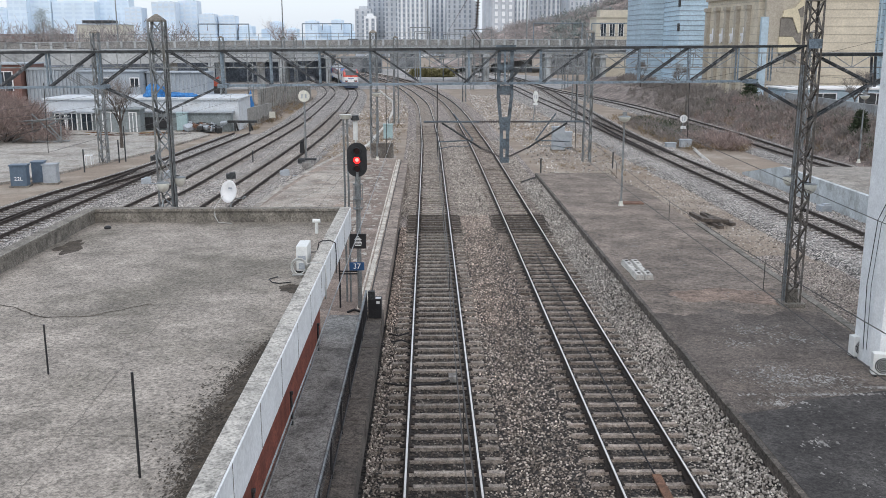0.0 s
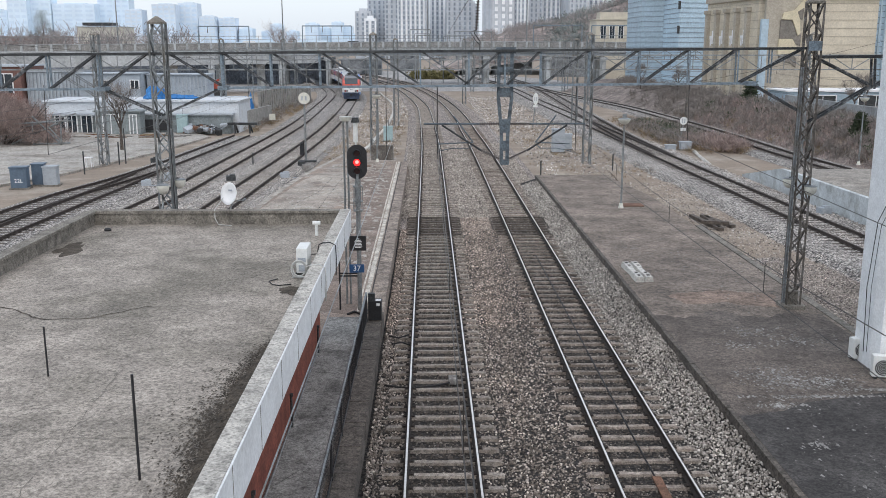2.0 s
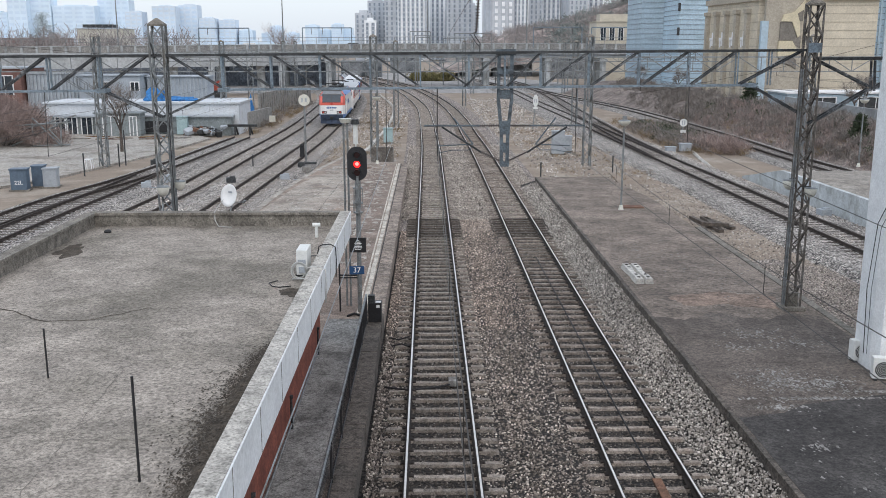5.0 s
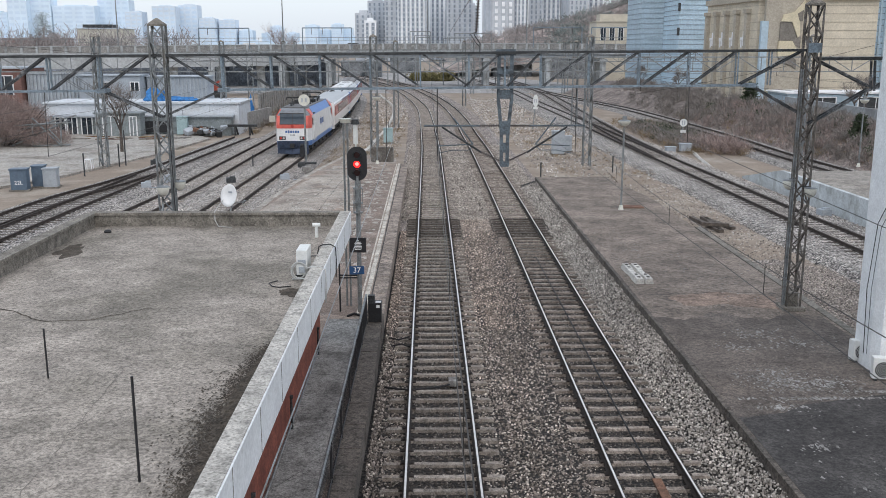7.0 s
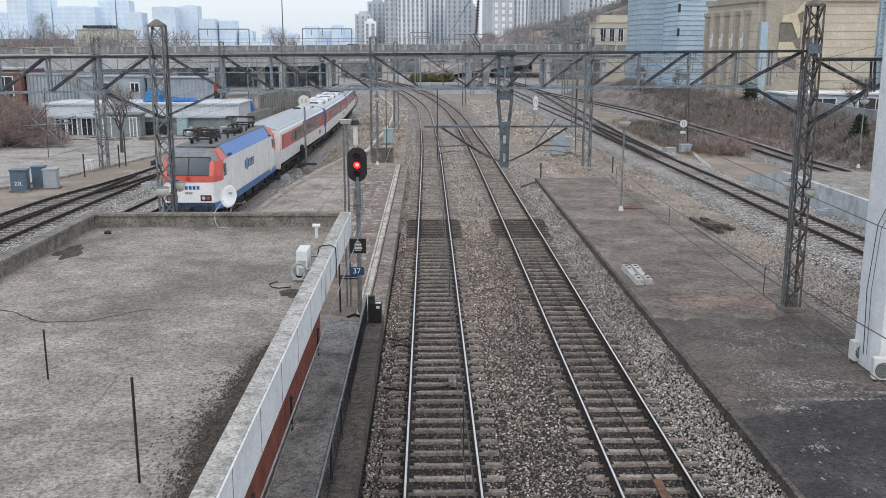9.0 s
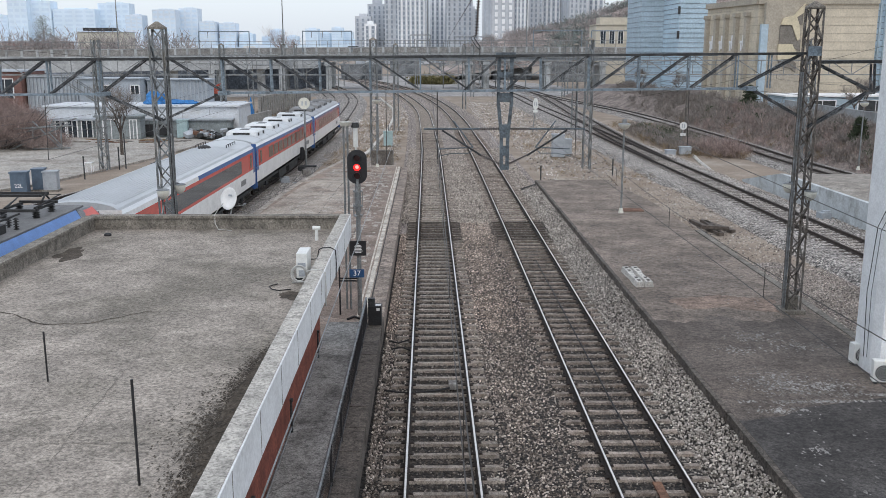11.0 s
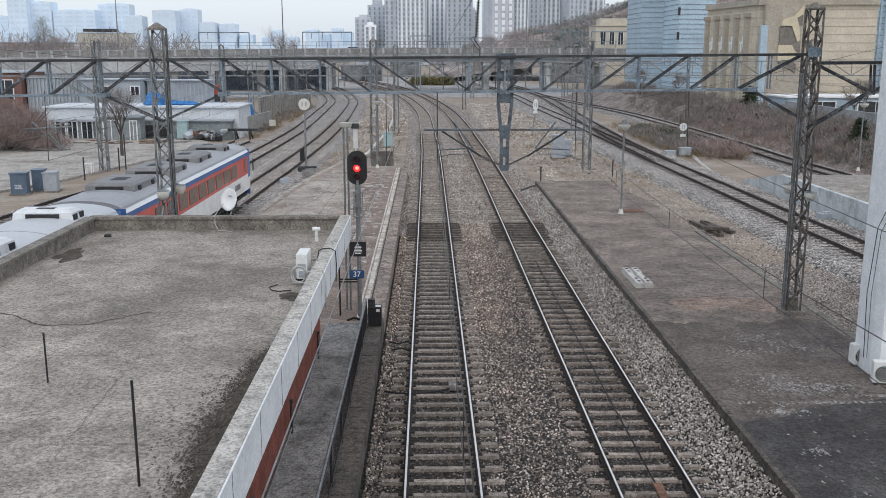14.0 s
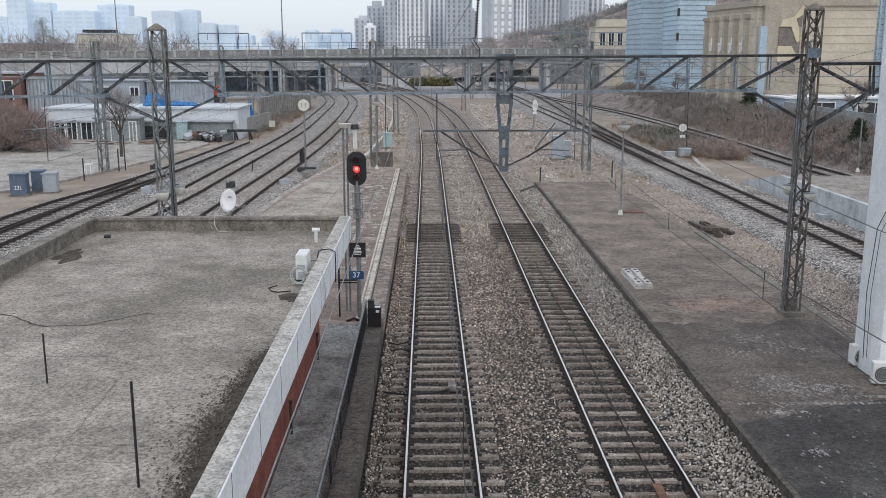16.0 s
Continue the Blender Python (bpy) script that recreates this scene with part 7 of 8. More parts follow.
# fallen steel frame
fr = thing("scrap_heap", pose(-34.3, 84, -0.3), "tangle of galvanised steel frames lying in the yard", "scrap frame")
for a, b in (((-3.0, 0, 0.1), (2.2, 0.3, 2.4)), ((-1.0, 0, 2.6), (1.2, 0.2, 0.2)), ((-2.8, 0, 1.9), (2.6, 0, 2.2)), ((1.4, 0, 0), (1.5, 0.1, 2.6)), ((-1.1, 0, 0), (-1.1, 0.2, 2.1)), ((-1.1, 0, 0.1), (2.2, 0, 0.2)), ((0.4, 0, 1.6), (1.5, 0, 0.3)), ((-2.6, 0.2, 1.4), (2.8, 0.4, 2.8))):
    bm = B()
    rod(bm, a, b, 0.07)
    part("bar", bm, M_galv, fr)
bm = B()
ribbed(bm, (-38.6, 82, -0.1), (-34.5, 83.6, 1.0), 0.16, 26)
solid("insulator_string", bm, M_insul, "long ribbed insulator lying in the yard", "insulator")
chair = thing("white_stool", pose(-24.9, 68.4, -0.28) @ Matrix.Scale(0.78, 4), "white plastic stool in the yard", "stool")
bm = B()
box(bm, (0, 0, 0.9), (0.7, 0.6, 0.08))
part("seat", bm, M_signwhite, chair)
for sx in (-0.3, 0.3):
    for sy in (-0.25, 0.25):
        bm = B()
        rod(bm, (sx, sy, 0), (sx, sy, 0.9), 0.04)
        part("leg", bm, M_signwhite, chair)

# ---- yard buildings ----
M_wallgrey = mat("painted_block_grey", (0.38, 0.41, 0.44), 0.85, vary=0.12, scale=0.6, fine=8)
M_wallwhite = mat("weathered_white_wall", (0.60, 0.63, 0.66), 0.8, vary=0.1, scale=0.5, fine=8, stain=(0.45, 0.46, 0.46), stain_scale=0.5)
M_cont = mat("container_grey", (0.36, 0.40, 0.44), 0.6, vary=0.12, scale=0.7, fine=10)
M_tarp = mat("blue_tarpaulin", (0.03, 0.17, 0.42), 0.5, vary=0.2, scale=1.2, fine=6, bump=0.6, dist=0.1)
M_orange = mat("faded_red_steel", (0.32, 0.07, 0.045), 0.6, vary=0.2, scale=1.0, fine=8)
M_concwall = mat("streaked_concrete_wall", (0.30, 0.29, 0.27), 0.9, vary=0.2, scale=0.5, fine=7, stain=(0.17, 0.165, 0.155), stain_scale=0.5)


def slab_house(name, x0, x1, y0, y1, z1, wall, label, roof=None, openings=(), z0=-0.45):
    t = thing(name, pose(0, 0, 0), label, "building", "yard buildings")
    bm = B()
    prism(bm, [(x0, y0), (x1, y0), (x1, y1), (x0, y1)], z0, z1)
    part("wall", bm, wall, t)
    bm = B()
    prism(bm, [(x0 - 0.2, y0 - 0.25), (x1 + 0.2, y0 - 0.25), (x1 + 0.2, y1 + 0.2), (x0 - 0.2, y1 + 0.2)], z1, z1 + 0.16)
    part("roof", bm, roof or wall, t)
    for x, z, w, h, m in openings:
        bm = B()
        box(bm, (x, y0 - 0.02, z), (w, 0.1, h))
        o = part("window" if z > 1.2 else "door", bm, m, t)
        bm = B()
        for s in (-1, 1):
            box(bm, (x + s * w / 2, y0 - 0.05, z), (0.1, 0.12, h + 0.1))
        box(bm, (x, y0 - 0.05, z + h / 2), (w, 0.12, 0.1))
        box(bm, (x, y0 - 0.06, z), (0.07, 0.1, h))
        part("frame", bm, M_signwhite, o)
    return t


slab_house("workshop", -39.5, -19.6, 97.5, 104, 2.75, M_wallwhite, "long low workshop with weathered white walls", M_wallwhite)
M_hut = mat("grey_green_sheet", (0.24, 0.27, 0.275), 0.7, vary=0.15, scale=0.7, fine=8, stain=(0.17, 0.19, 0.19), stain_scale=0.6)
lean = slab_house("lean_to", -38.6, -20.2, 96.3, 97.4, 1.45, M_hut, "dark grey lean-to with glazed doors along the workshop", M_wallgrey,
                  [(-37.6, 0.5, 1.0, 1.9, M_glass), (-36.4, 0.5, 1.0, 1.9, M_glass), (-34.9, 0.5, 1.1, 1.9, M_glass), (-33.5, 0.5, 0.9, 1.9, M_glass)])
bm = B()
box(bm, (-27.8, 96.1, 0.5), (2.6, 0.2, 1.1))
part("window", bm, M_black, lean, "dark wide opening")
slab_house("site_hut", -33.3, -28.9, 94.4, 96.1, 1.9, M_hut, "grey-green steel site hut with a flat roof", M_hut, [(-31.8, 0.7, 1.6, 2.0, M_hut), (-29.6, 0.7, 0.7, 1.9, M_hut)], -0.3)
slab_house("brick_house", -53, -47.5, 111, 118, 6.0, mat("dull_red_brick", (0.18, 0.10, 0.085), 0.9, vary=0.2, scale=1, fine=9), "two-storey dull red brick house", M_wallgrey, [(-49.4, 4.1, 1.9, 2.2, M_glass)])
shed = slab_house("ribbed_shed", -47.3, -40.6, 112, 118, 5.4, M_wallgrey, "grey shed with ribbed metal cladding", M_wallgrey)
for k in range(15):
    bm = B()
    box(bm, (-47.0 + k * 0.43, 111.93, 3.6), (0.16, 0.14, 3.4))
    part("rib", bm, M_cont, shed)
cont = slab_house("container_office", -40.4, -33.4, 110, 113, 5.2, M_cont, "grey container office with small white windows", M_cont, [(-37.6, 4.0, 1.4, 1.0, M_glass), (-34.0, 4.0, 1.0, 1.0, M_glass)], 2.4)
cont2 = slab_house("container_store", -33.2, -26, 112, 115, 5.0, M_cont, "long grey ribbed container store", M_cont, (), 2.2)
for k in range(16):
    bm = B()
    box(bm, (-33.0 + k * 0.45, 111.95, 3.6), (0.14, 0.12, 2.7))
    part("rib", bm, M_wallgrey, cont2)
slab_house("store_base", -41, -22.5, 110.5, 116, 2.2, M_wallgrey, "grey block store beneath the containers")
stair = thing("outside_stair", pose(-42, 109, 0), "steel outside stair with handrails", "stair")
for o in (0, 0.9):
    bm = B()
    bar(bm, (0, o, 5.0), (4.2, o, 2.3), 0.1, 0.1)
    bar(bm, (0, o, 6.0), (4.2, o, 3.3), 0.06, 0.06)
    for k in range(6):
        rod(bm, (k * 0.84, o, 5.0 - k * 0.54), (k * 0.84, o, 6.0 - k * 0.54), 0.03)
    part("railing", bm, M_galv, stair)


def heap(name, cx, cy, z, sx, sy, h, material, label, seed, cat):
    """A crumpled heap or sheet."""
    bm = B()
    bmesh.ops.create_icosphere(bm, subdivisions=4, radius=1.0)
    for v in bm.verts:
        n = noise.noise(v.co * 2.0 + Vector((seed, 0, 0))) * 0.35 + noise.noise(v.co * 6.0 + Vector((0, seed, 0))) * 0.14
        v.co = Vector((v.co.x * sx * (1 + n), v.co.y * sy * (1 + n), max(0, v.co.z) * h * (1 + 1.5 * n)))
    solid(name, bm, material, label, cat, m=pose(cx, cy, z))


heap("tarpaulin", -28.7, 100, 2.85, 1.4, 1.0, 1.2, M_tarp, "crumpled blue tarpaulin over stores on the roof", 2.0, "tarpaulin")
heap("tarpaulin", -26.2, 100, 2.85, 2.2, 0.8, 0.45, M_tarp, "crumpled blue tarpaulin over stores on the roof", 5.0, "tarpaulin")
heap("tarpaulin", -20.3, 107, -0.4, 0.8, 0.8, 3.0, M_tarp, "blue tarpaulin hung beside the pole", 8.0, "tarpaulin")
rngs = random.Random(44)
for k in range(34):
    x, y = -22.7 + rngs.gauss(0, 1.1), 95.0 + rngs.gauss(0, 0.7)
    bm = B()
    if k % 3:
        box(bm, (0, 0, 0), (rngs.uniform(0.3, 0.9), rngs.uniform(0.3, 0.8), rngs.uniform(0.2, 0.6)))
    else:
        rod(bm, (-0.8, 0, 0), (0.8, 0.2, 0.1), rngs.uniform(0.04, 0.12))
    solid("scrap_piece", bm, (M_palepatch, M_dark, M_wallgrey, M_cabinet_g, M_rustred)[k % 5], "odd piece of scrap heaped in the yard", "scrap", "scrap heap", m=pose(x, y, -0.1 + abs(rngs.gauss(0, 0.3)), rngs.uniform(-25, 25), rngs.uniform(-25, 25), rngs.uniform(0, 180)), bevel=0.02)
for k in range(22):
    x, y = rngs.uniform(-34, -24), rngs.uniform(90.5, 93.5)
    bm = B()
    bar(bm, (-0.9, 0, 0.05), (0.9, 0, 0.05), rngs.uniform(0.06, 0.2), rngs.uniform(0.05, 0.12))
    solid("board", bm, (M_dry, M_rustred, M_palepatch)[k % 3], "weathered board lying in the yard", "board", "boards in the yard", m=pose(x, y, -0.28, 0, 0, rngs.uniform(-40, 40)))
for k, (x, y, w) in enumerate(((-36.2, 135, 5.0), (-31.8, 138, 4.4), (-40, 132, 3.0))):
    t = thing("loader", pose(x, y, -0.4), "faded red machine parked under the overpass", "machine", "parked machines")
    bm = B()
    box(bm, (0, 0, 3.1), (w, 2.4, 0.8))
    box(bm, (-w * 0.3, 0, 3.8), (w * 0.3, 2.2, 0.9))
    bar(bm, (w * 0.1, 0, 3.5), (w * 0.5, 0, 4.3), 0.3, 0.3)
    part("body", bm, M_orange, t, bevel=0.1)
    bm = B()
    box(bm, (0, 0, 1.4), (w * 0.9, 2.0, 2.6))
    part("chassis", bm, M_dark, t)
    bm = B()
    box(bm, (-w * 0.3, -1.12, 3.9), (w * 0.22, 0.06, 0.5))
    part("window", bm, M_glass, t)
bm = B()
prism(bm, [(-20.2, 99), (-19.9, 99), (-18.6, 112), (-18.9, 112)], -0.45, 1.5)
solid("yard_wall", bm, M_concwall, "low streaked concrete wall beside the track", "wall", kind="structure")
bm = B()
for k in range(24):
    f = k / 24
    box(bm, (-21.8 + 1.9 * f + 1.5 * f * f, 122 + 28 * f, 1.05), (0.25, 1.12, 3.1), pose(0, 0, 0))
solid("concrete_fence", bm, M_concwall, "tall streaked concrete panel fence along the curve", "fence", kind="structure")
bm = B()
box(bm, (-17.9, 108, 0.4), (0.7, 0.1, 0.7))
solid("notice_board", bm, M_lampwhite, "small cream notice board beside the track", "sign")
lp = thing("lattice_pole", pose(-20.6, 110, -0.4), "tall pale lattice pole beside the yard", "pole")
bm = B()
for sx in (-0.3, 0.3):
    rod(bm, (sx, 0, 0), (sx, 0, 8.5), 0.06)
for k in range(12):
    bar(bm, (-0.3, 0, k * 0.7), (0.3, 0, k * 0.7 + 0.7), 0.05, 0.05)
part("frame", bm, M_galv, lp)

M_steel_dd = mat("dull_blue_cladding", (0.27, 0.31, 0.35), 0.7, vary=0.12, scale=0.2, fine=3)
# ---- road overpass ----
M_bridge = mat("bridge_concrete", (0.414, 0.431, 0.437), 0.9, vary=0.12, scale=0.25, fine=3, stain=(0.24, 0.25, 0.25), stain_scale=0.2)
M_bridge_d = mat("bridge_steel", (0.26, 0.29, 0.32), 0.8, vary=0.12, scale=0.3, fine=3)
op = thing("road_overpass", pose(0, 0, 0), "grey road overpass with railings crossing the tracks", "bridge", kind="structure")
OPX = [-160, -110, -80, -55, -30, -5, 20, 45, 75]
OPY = [150, 178, 196, 208, 214, 216, 216, 214, 210]
OPZ = [7.4, 7.5, 7.7, 8.0, 8.2, 8.4, 8.4, 8.3, 8.1]


def op_band(name, dy0, dy1, z0, z1, m, lab=""):
    bm = B()
    loft(bm, [[(x, y + dy0, z + z0), (x, y + dy1, z + z0), (x, y + dy1, z + z1), (x, y + dy0, z + z1)] for x, y, z in zip(OPX, OPY, OPZ)])
    part(name, bm, m, op, lab)


op_band("deck", 0, 10, -1.5, -0.3, M_bridge)
op_band("girder", 0.8, 1.5, -2.1, -1.5, M_bridge_d)
op_band("girder", 8, 8.7, -2.1, -1.5, M_bridge_d)
op_band("parapet", -0.1, 0.25, -0.6, 0.7, mat("stained_parapet", (0.26, 0.255, 0.245), 0.9, vary=0.2, scale=0.5, fine=4, stain=(0.30, 0.295, 0.28), stain_scale=0.4), "brown-grey stained concrete parapet")
op_band("parapet_coping", -0.2, 0.3, 0.7, 0.85, M_bridge, "pale coping")
op_band("parapet", 9.75, 10.1, -0.6, 0.8, M_bridge)
op_band("handrail", 0.0, 0.08, 2.2, 2.3, M_galv)
op_band("handrail", 0.0, 0.06, 1.5, 1.57, M_galv)
bm = B()
rod(bm, (0, 0, 0), (0, 0, 1.5), 0.05)
me_rp = mesh_of(bm, "railing_post", M_galv)
bm = B()
box(bm, (0, -0.16, 0.05), (0.45, 0.3, 1.28))
me_rib = mesh_of(bm, "parapet_rib", M_bridge)
for k in range(66):
    x = -100 + k * 2.5
    y, z = float(np.interp(x, OPX, OPY)), float(np.interp(x, OPX, OPZ))
    for me, zz in ((me_rp, 0.8), (me_rib, 0.0)):
        ob = new(me.name.split(".")[0], me)
        ob.matrix_basis = pose(x, y, z + zz)
        ob.parent = op
for x in (-95, -72, -48, -33, -22.5, 9.5, 13.5, 27.5, 40, 60):
    y, z = float(np.interp(x, OPX, OPY)), float(np.interp(x, OPX, OPZ))
    bm = B()
    for o in (1.2, 8.5):
        rod(bm, (x, y + o, -0.4), (x, y + o, z - 2.5), 0.7, n=14)
    box(bm, (x, y + 5, z - 2.9), (1.6, 10, 0.8))
    part("pier", bm, M_bridge, op)
# lower ramp on the western side
rp = thing("approach_ramp", pose(0, 0, 0), "grey concrete approach ramp beside the yard", "ramp", kind="structure")
bm = B()
loft(bm, [[(x, y, z - th), (x, y + 9, z - th), (x, y + 9, z), (x, y, z)] for x, y, z, th in ((-130, 120, 7.4, 2.9), (-80, 140, 7.5, 2.7), (-50, 160, 7.3, 2.3), (-22, 186, 6.6, 1.6))])
part("deck", bm, M_bridge, rp)
for x, y in ((-66, 152), (-45, 168), (-32, 182)):
    bm = B()
    rod(bm, (x, y, -0.4), (x, y, 6), 0.8, n=12)
    part("pier", bm, M_bridge, rp)
# Added sheet: its dark slate colour stands for shaded clutter under the deck.
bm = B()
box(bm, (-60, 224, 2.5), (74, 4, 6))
solid("underpass_wall", bm, mat("slate_shed_wall", (0.15, 0.17, 0.20), 0.85, vary=0.35, scale=0.35, fine=2.5, stain=(0.07, 0.075, 0.085), stain_scale=0.25), "dark slate wall added for shaded clutter under the overpass", "wall", kind="structure")
for x in (-50, -28, 24, 37):
    y, z = float(np.interp(x, OPX, OPY)), float(np.interp(x, OPX, OPZ))
    t = thing("sign_gantry", pose(x, y - 0.2, z + 0.8), "dark steel frame standing on the overpass", "frame", "frames on the overpass")
    bm = B()
    for p, q in (((0, 0, -0.9), (0, 0, 3.6)), ((11, 0, -0.9), (11, 0, 3.6)), ((0, 0, 3.6), (11, 0, 3.6))):
        rod(bm, p, q, 0.12)
    part("frame", bm, M_bluegrey, t)
    for o in (2, 4.5, 8.8):
        bm = B()
        ribbed(bm, (o, 0, 3.5), (o, 0, 2.2), 0.16, 6)
        part("insulator", bm, M_insul, t)
for x, h in ((-67, 14), (-33, 14), (23, 15), (0, 15), (-89, 14)):
    y = float(np.interp(x, OPX, OPY))
    t = thing("street_lamp", pose(x, y + 5, 7.5), "tall slim street lamp on the overpass", "street lamp", "street lamps")
    bm = B()
    rod(bm, (0, 0, 0), (0, 0, h), 0.16, 0.1, n=8)
    part("pole", bm, M_galv, t)
for k, (x, w, m) in enumerate(((-17, 4.2, M_dark), (-40, 4.3, M_signwhite))):
    y = float(np.interp(x, OPX, OPY))
    t = thing("car", pose(x, y + 2.6, 7.95), "car driving place on the overpass, only its roof visible", "car", "cars on the overpass")
    bm = B()
    loft(bm, [[(-a * w / 2, -0.85, z), (a * w / 2, -0.85, z), (a * w / 2, 0.85, z), (-a * w / 2, 0.85, z)] for a, z in ((1, 0.2), (1, 0.8), (0.7, 0.9), (0.5, 1.4))])
    part("body", bm, m, t, bevel=0.08)

# sheds, poles and stabled stock seen under the overpass
M_farshed = mat("slate_grey_sheeting", (0.19, 0.20, 0.21), 0.8, vary=0.3, scale=0.4, fine=4, bump=0.2, stain=(0.06, 0.07, 0.08), stain_scale=0.3)
for k, (x, w, h, y) in enumerate(((-36, 14, 5.0, 262), (-20, 12, 4.2, 285), (14, 10, 5.5, 300), (26, 12, 6.0, 290), (40, 12, 5.0, 270), (8, 8, 4.0, 320), (-8, 10, 5.0, 330))):
    slab_house("far_shed", x - w / 2, x + w / 2, y, y + 8, h, M_farshed, "blue-grey shed beyond the overpass", M_farshed, [(x - w * 0.25, 2.2, 2.0, 1.4, M_glass)] if k == 2 else [])
for k in range(34):
    x, y = -34 + k * 2.1 + (k * 7) % 3, 190 + (k * 37) % 85
    t = thing("catenary_pole", pose(x, y, -0.45), "slim grey pole with a bracket arm", "pole", "far poles")
    bm = B()
    rod(bm, (0, 0, 0), (0, 0, 7.6), 0.14, 0.1, n=6)
    part("pole", bm, M_galv, t)
    bm = B()
    rod(bm, (0, 0, 6.6), (2.6, 0, 6.9), 0.05, n=5)
    rod(bm, (0, 0, 5.6), (2.4, 0, 6.8), 0.05, n=5)
    part("bracket", bm, M_galv, t)

# ---- hill and large buildings to the east ----
def hill_height(x):
    """The rise of the hillside towards the east."""
    return float(np.interp(x, [0, 12, 26, 44, 56, 80, 260], [0, 8, 12.5, 15.0, 19.0, 27.0, 60.0]))


M_hill = mat("wooded_hillside", (0.27, 0.225, 0.205), 0.98, vary=0.35, scale=0.08, fine=0.6, bump=0.8, dist=0.6, stain=(0.19, 0.205, 0.18), stain_scale=0.05)
bm = B()
nx, ny = 40, 5
g = []
for j in range(ny):
    row = []
    for i in range(nx):
        x, y = 0 + i * 6.5, 285 + j * 14
        z = hill_height(x) * min(1.0, (j + 1) / 3) + noise.noise(Vector((x * 0.03, y * 0.03, 0))) * 3
        row.append(bm.verts.new((x, y, z)))
    g.append(row)
for a, b in zip(g, g[1:]):
    for i in range(nx - 1):
        bm.faces.new((a[i], a[i + 1], b[i + 1], b[i]))
solid("hillside", bm, M_hill, "wooded winter hillside rising behind the overpass", "hill", kind="structure")
# Like the hillside, wood and pine colours are paled to imitate haze.
M_haze_wood = mat("grey_winter_wood", (0.32, 0.29, 0.28), 0.98, vary=0.3, scale=0.1, fine=1, bump=0)
M_haze_pine = mat("muted_pine", (0.20, 0.23, 0.22), 0.98, vary=0.3, scale=0.1, fine=1, bump=0)
hz = lambda x, y: hill_height(x) * min(1.0, ((y - 285) / 14 + 1) / 3) - 0.5
thicket("hill_wood", 13, 100, 286, 338, hz, 3.0, 620, M_haze_wood, "leafless trees on the hillside, paled for haze", 61, 90, (0.9, 0.04), "woods")
thicket("hill_pines", 36, 80, 290, 330, hz, 3.5, 130, M_haze_pine, "pines on the hillside, their green paled for haze", 62, 90, (0.7, 0.12), "woods")
thicket("horizon_trees", -140, -60, 228, 245, 5.5, 7, 160, M_haze_wood, "leafless trees beyond the overpass", 63, 60, (2.0, 0.08), "woods")
bare_tree(-34.6, 228, -0.45, 15, 71, "tall bare reddish tree behind the overpass", M_twig_red, M_twig_red)
conifer(-100, 250, 4, 13, 10, 9, "rounded dark pine behind the overpass", M_haze_pine)

M_cream = mat("cream_render", (0.50, 0.46, 0.38), 0.85, vary=0.08, scale=0.3, fine=4)
M_beige = mat("beige_stone_panel", (0.538, 0.479, 0.378), 0.85, vary=0.08, scale=0.4, fine=5, per_piece=0.05)
M_beige_d = mat("beige_joint", (0.40, 0.36, 0.295), 0.9, vary=0.1, scale=0.5, fine=5)
M_beige_p = mat("pale_ochre_panel", (0.60, 0.53, 0.38), 0.85, vary=0.08, scale=0.4, fine=5)
M_brownpanel = mat("brown_recess", (0.192, 0.175, 0.152), 0.8, vary=0.15, scale=0.6, fine=6)
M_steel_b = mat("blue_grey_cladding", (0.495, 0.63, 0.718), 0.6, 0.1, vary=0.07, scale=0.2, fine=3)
# Darker copy of the cladding above: a face's shade put into colour.
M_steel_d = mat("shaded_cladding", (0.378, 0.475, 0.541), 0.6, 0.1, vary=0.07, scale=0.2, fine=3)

cb = slab_house("hillside_house", 42.2, 51.5, 238, 248, 14.6, M_cream, "cream two-storey house on the hillside", M_cream, [(44.0, 11.6, 1.3, 3.0, M_glass), (46.2, 11.6, 1.3, 3.0, M_glass), (48.4, 11.6, 1.3, 3.0, M_glass)], 0)
bm = B()
box(bm, (46.8, 242, 15.6), (7, 5, 1.8))
part("roof_parapet", bm, M_cream, cb)
wb = slab_house("hall", -95, -82.5, 260, 270, 13.2, mat("ivory_wall", (0.58, 0.56, 0.48), 0.85, vary=0.06, scale=0.2, fine=3), "ivory flat-roofed hall beyond the overpass", M_wallgrey, [(-85.3, 9.3, 2.6, 2.6, M_glass)], 0)
bm = B()
box(bm, (-89.5, 263, 14.0), (8, 5, 0.8))
part("roof_edge", bm, M_dark, wb)
bm = B()
box(bm, (-107, 258, 8.5), (22, 4, 4.5))
solid("low_brick_terrace", bm, mat("far_red_brick", (0.26, 0.17, 0.15), 0.9, vary=0.15, scale=0.2, fine=3), "low row of dull red buildings", "building", "yard buildings")


def silo_block(name, pts, z0, z1, m, label, rows):
    """A tall clad block with horizontal sheet joints."""
    t = thing(name, pose(0, 0, 0), label, "industrial building", "clad buildings")
    bm = B()
    prism(bm, pts, z0, z1)
    part("cladding", bm, m, t)
    bm = B()
    for k in range(1, rows):
        z = z0 + (z1 - z0) * k / rows
        for (xa, ya), (xb, yb) in zip(pts, pts[1:] + pts[:1]):
            bar(bm, (xa, ya, z), (xb, yb, z), 0.13, 0.09)
    part("sheet_joints", bm, M_steel_dd, t)
    return t


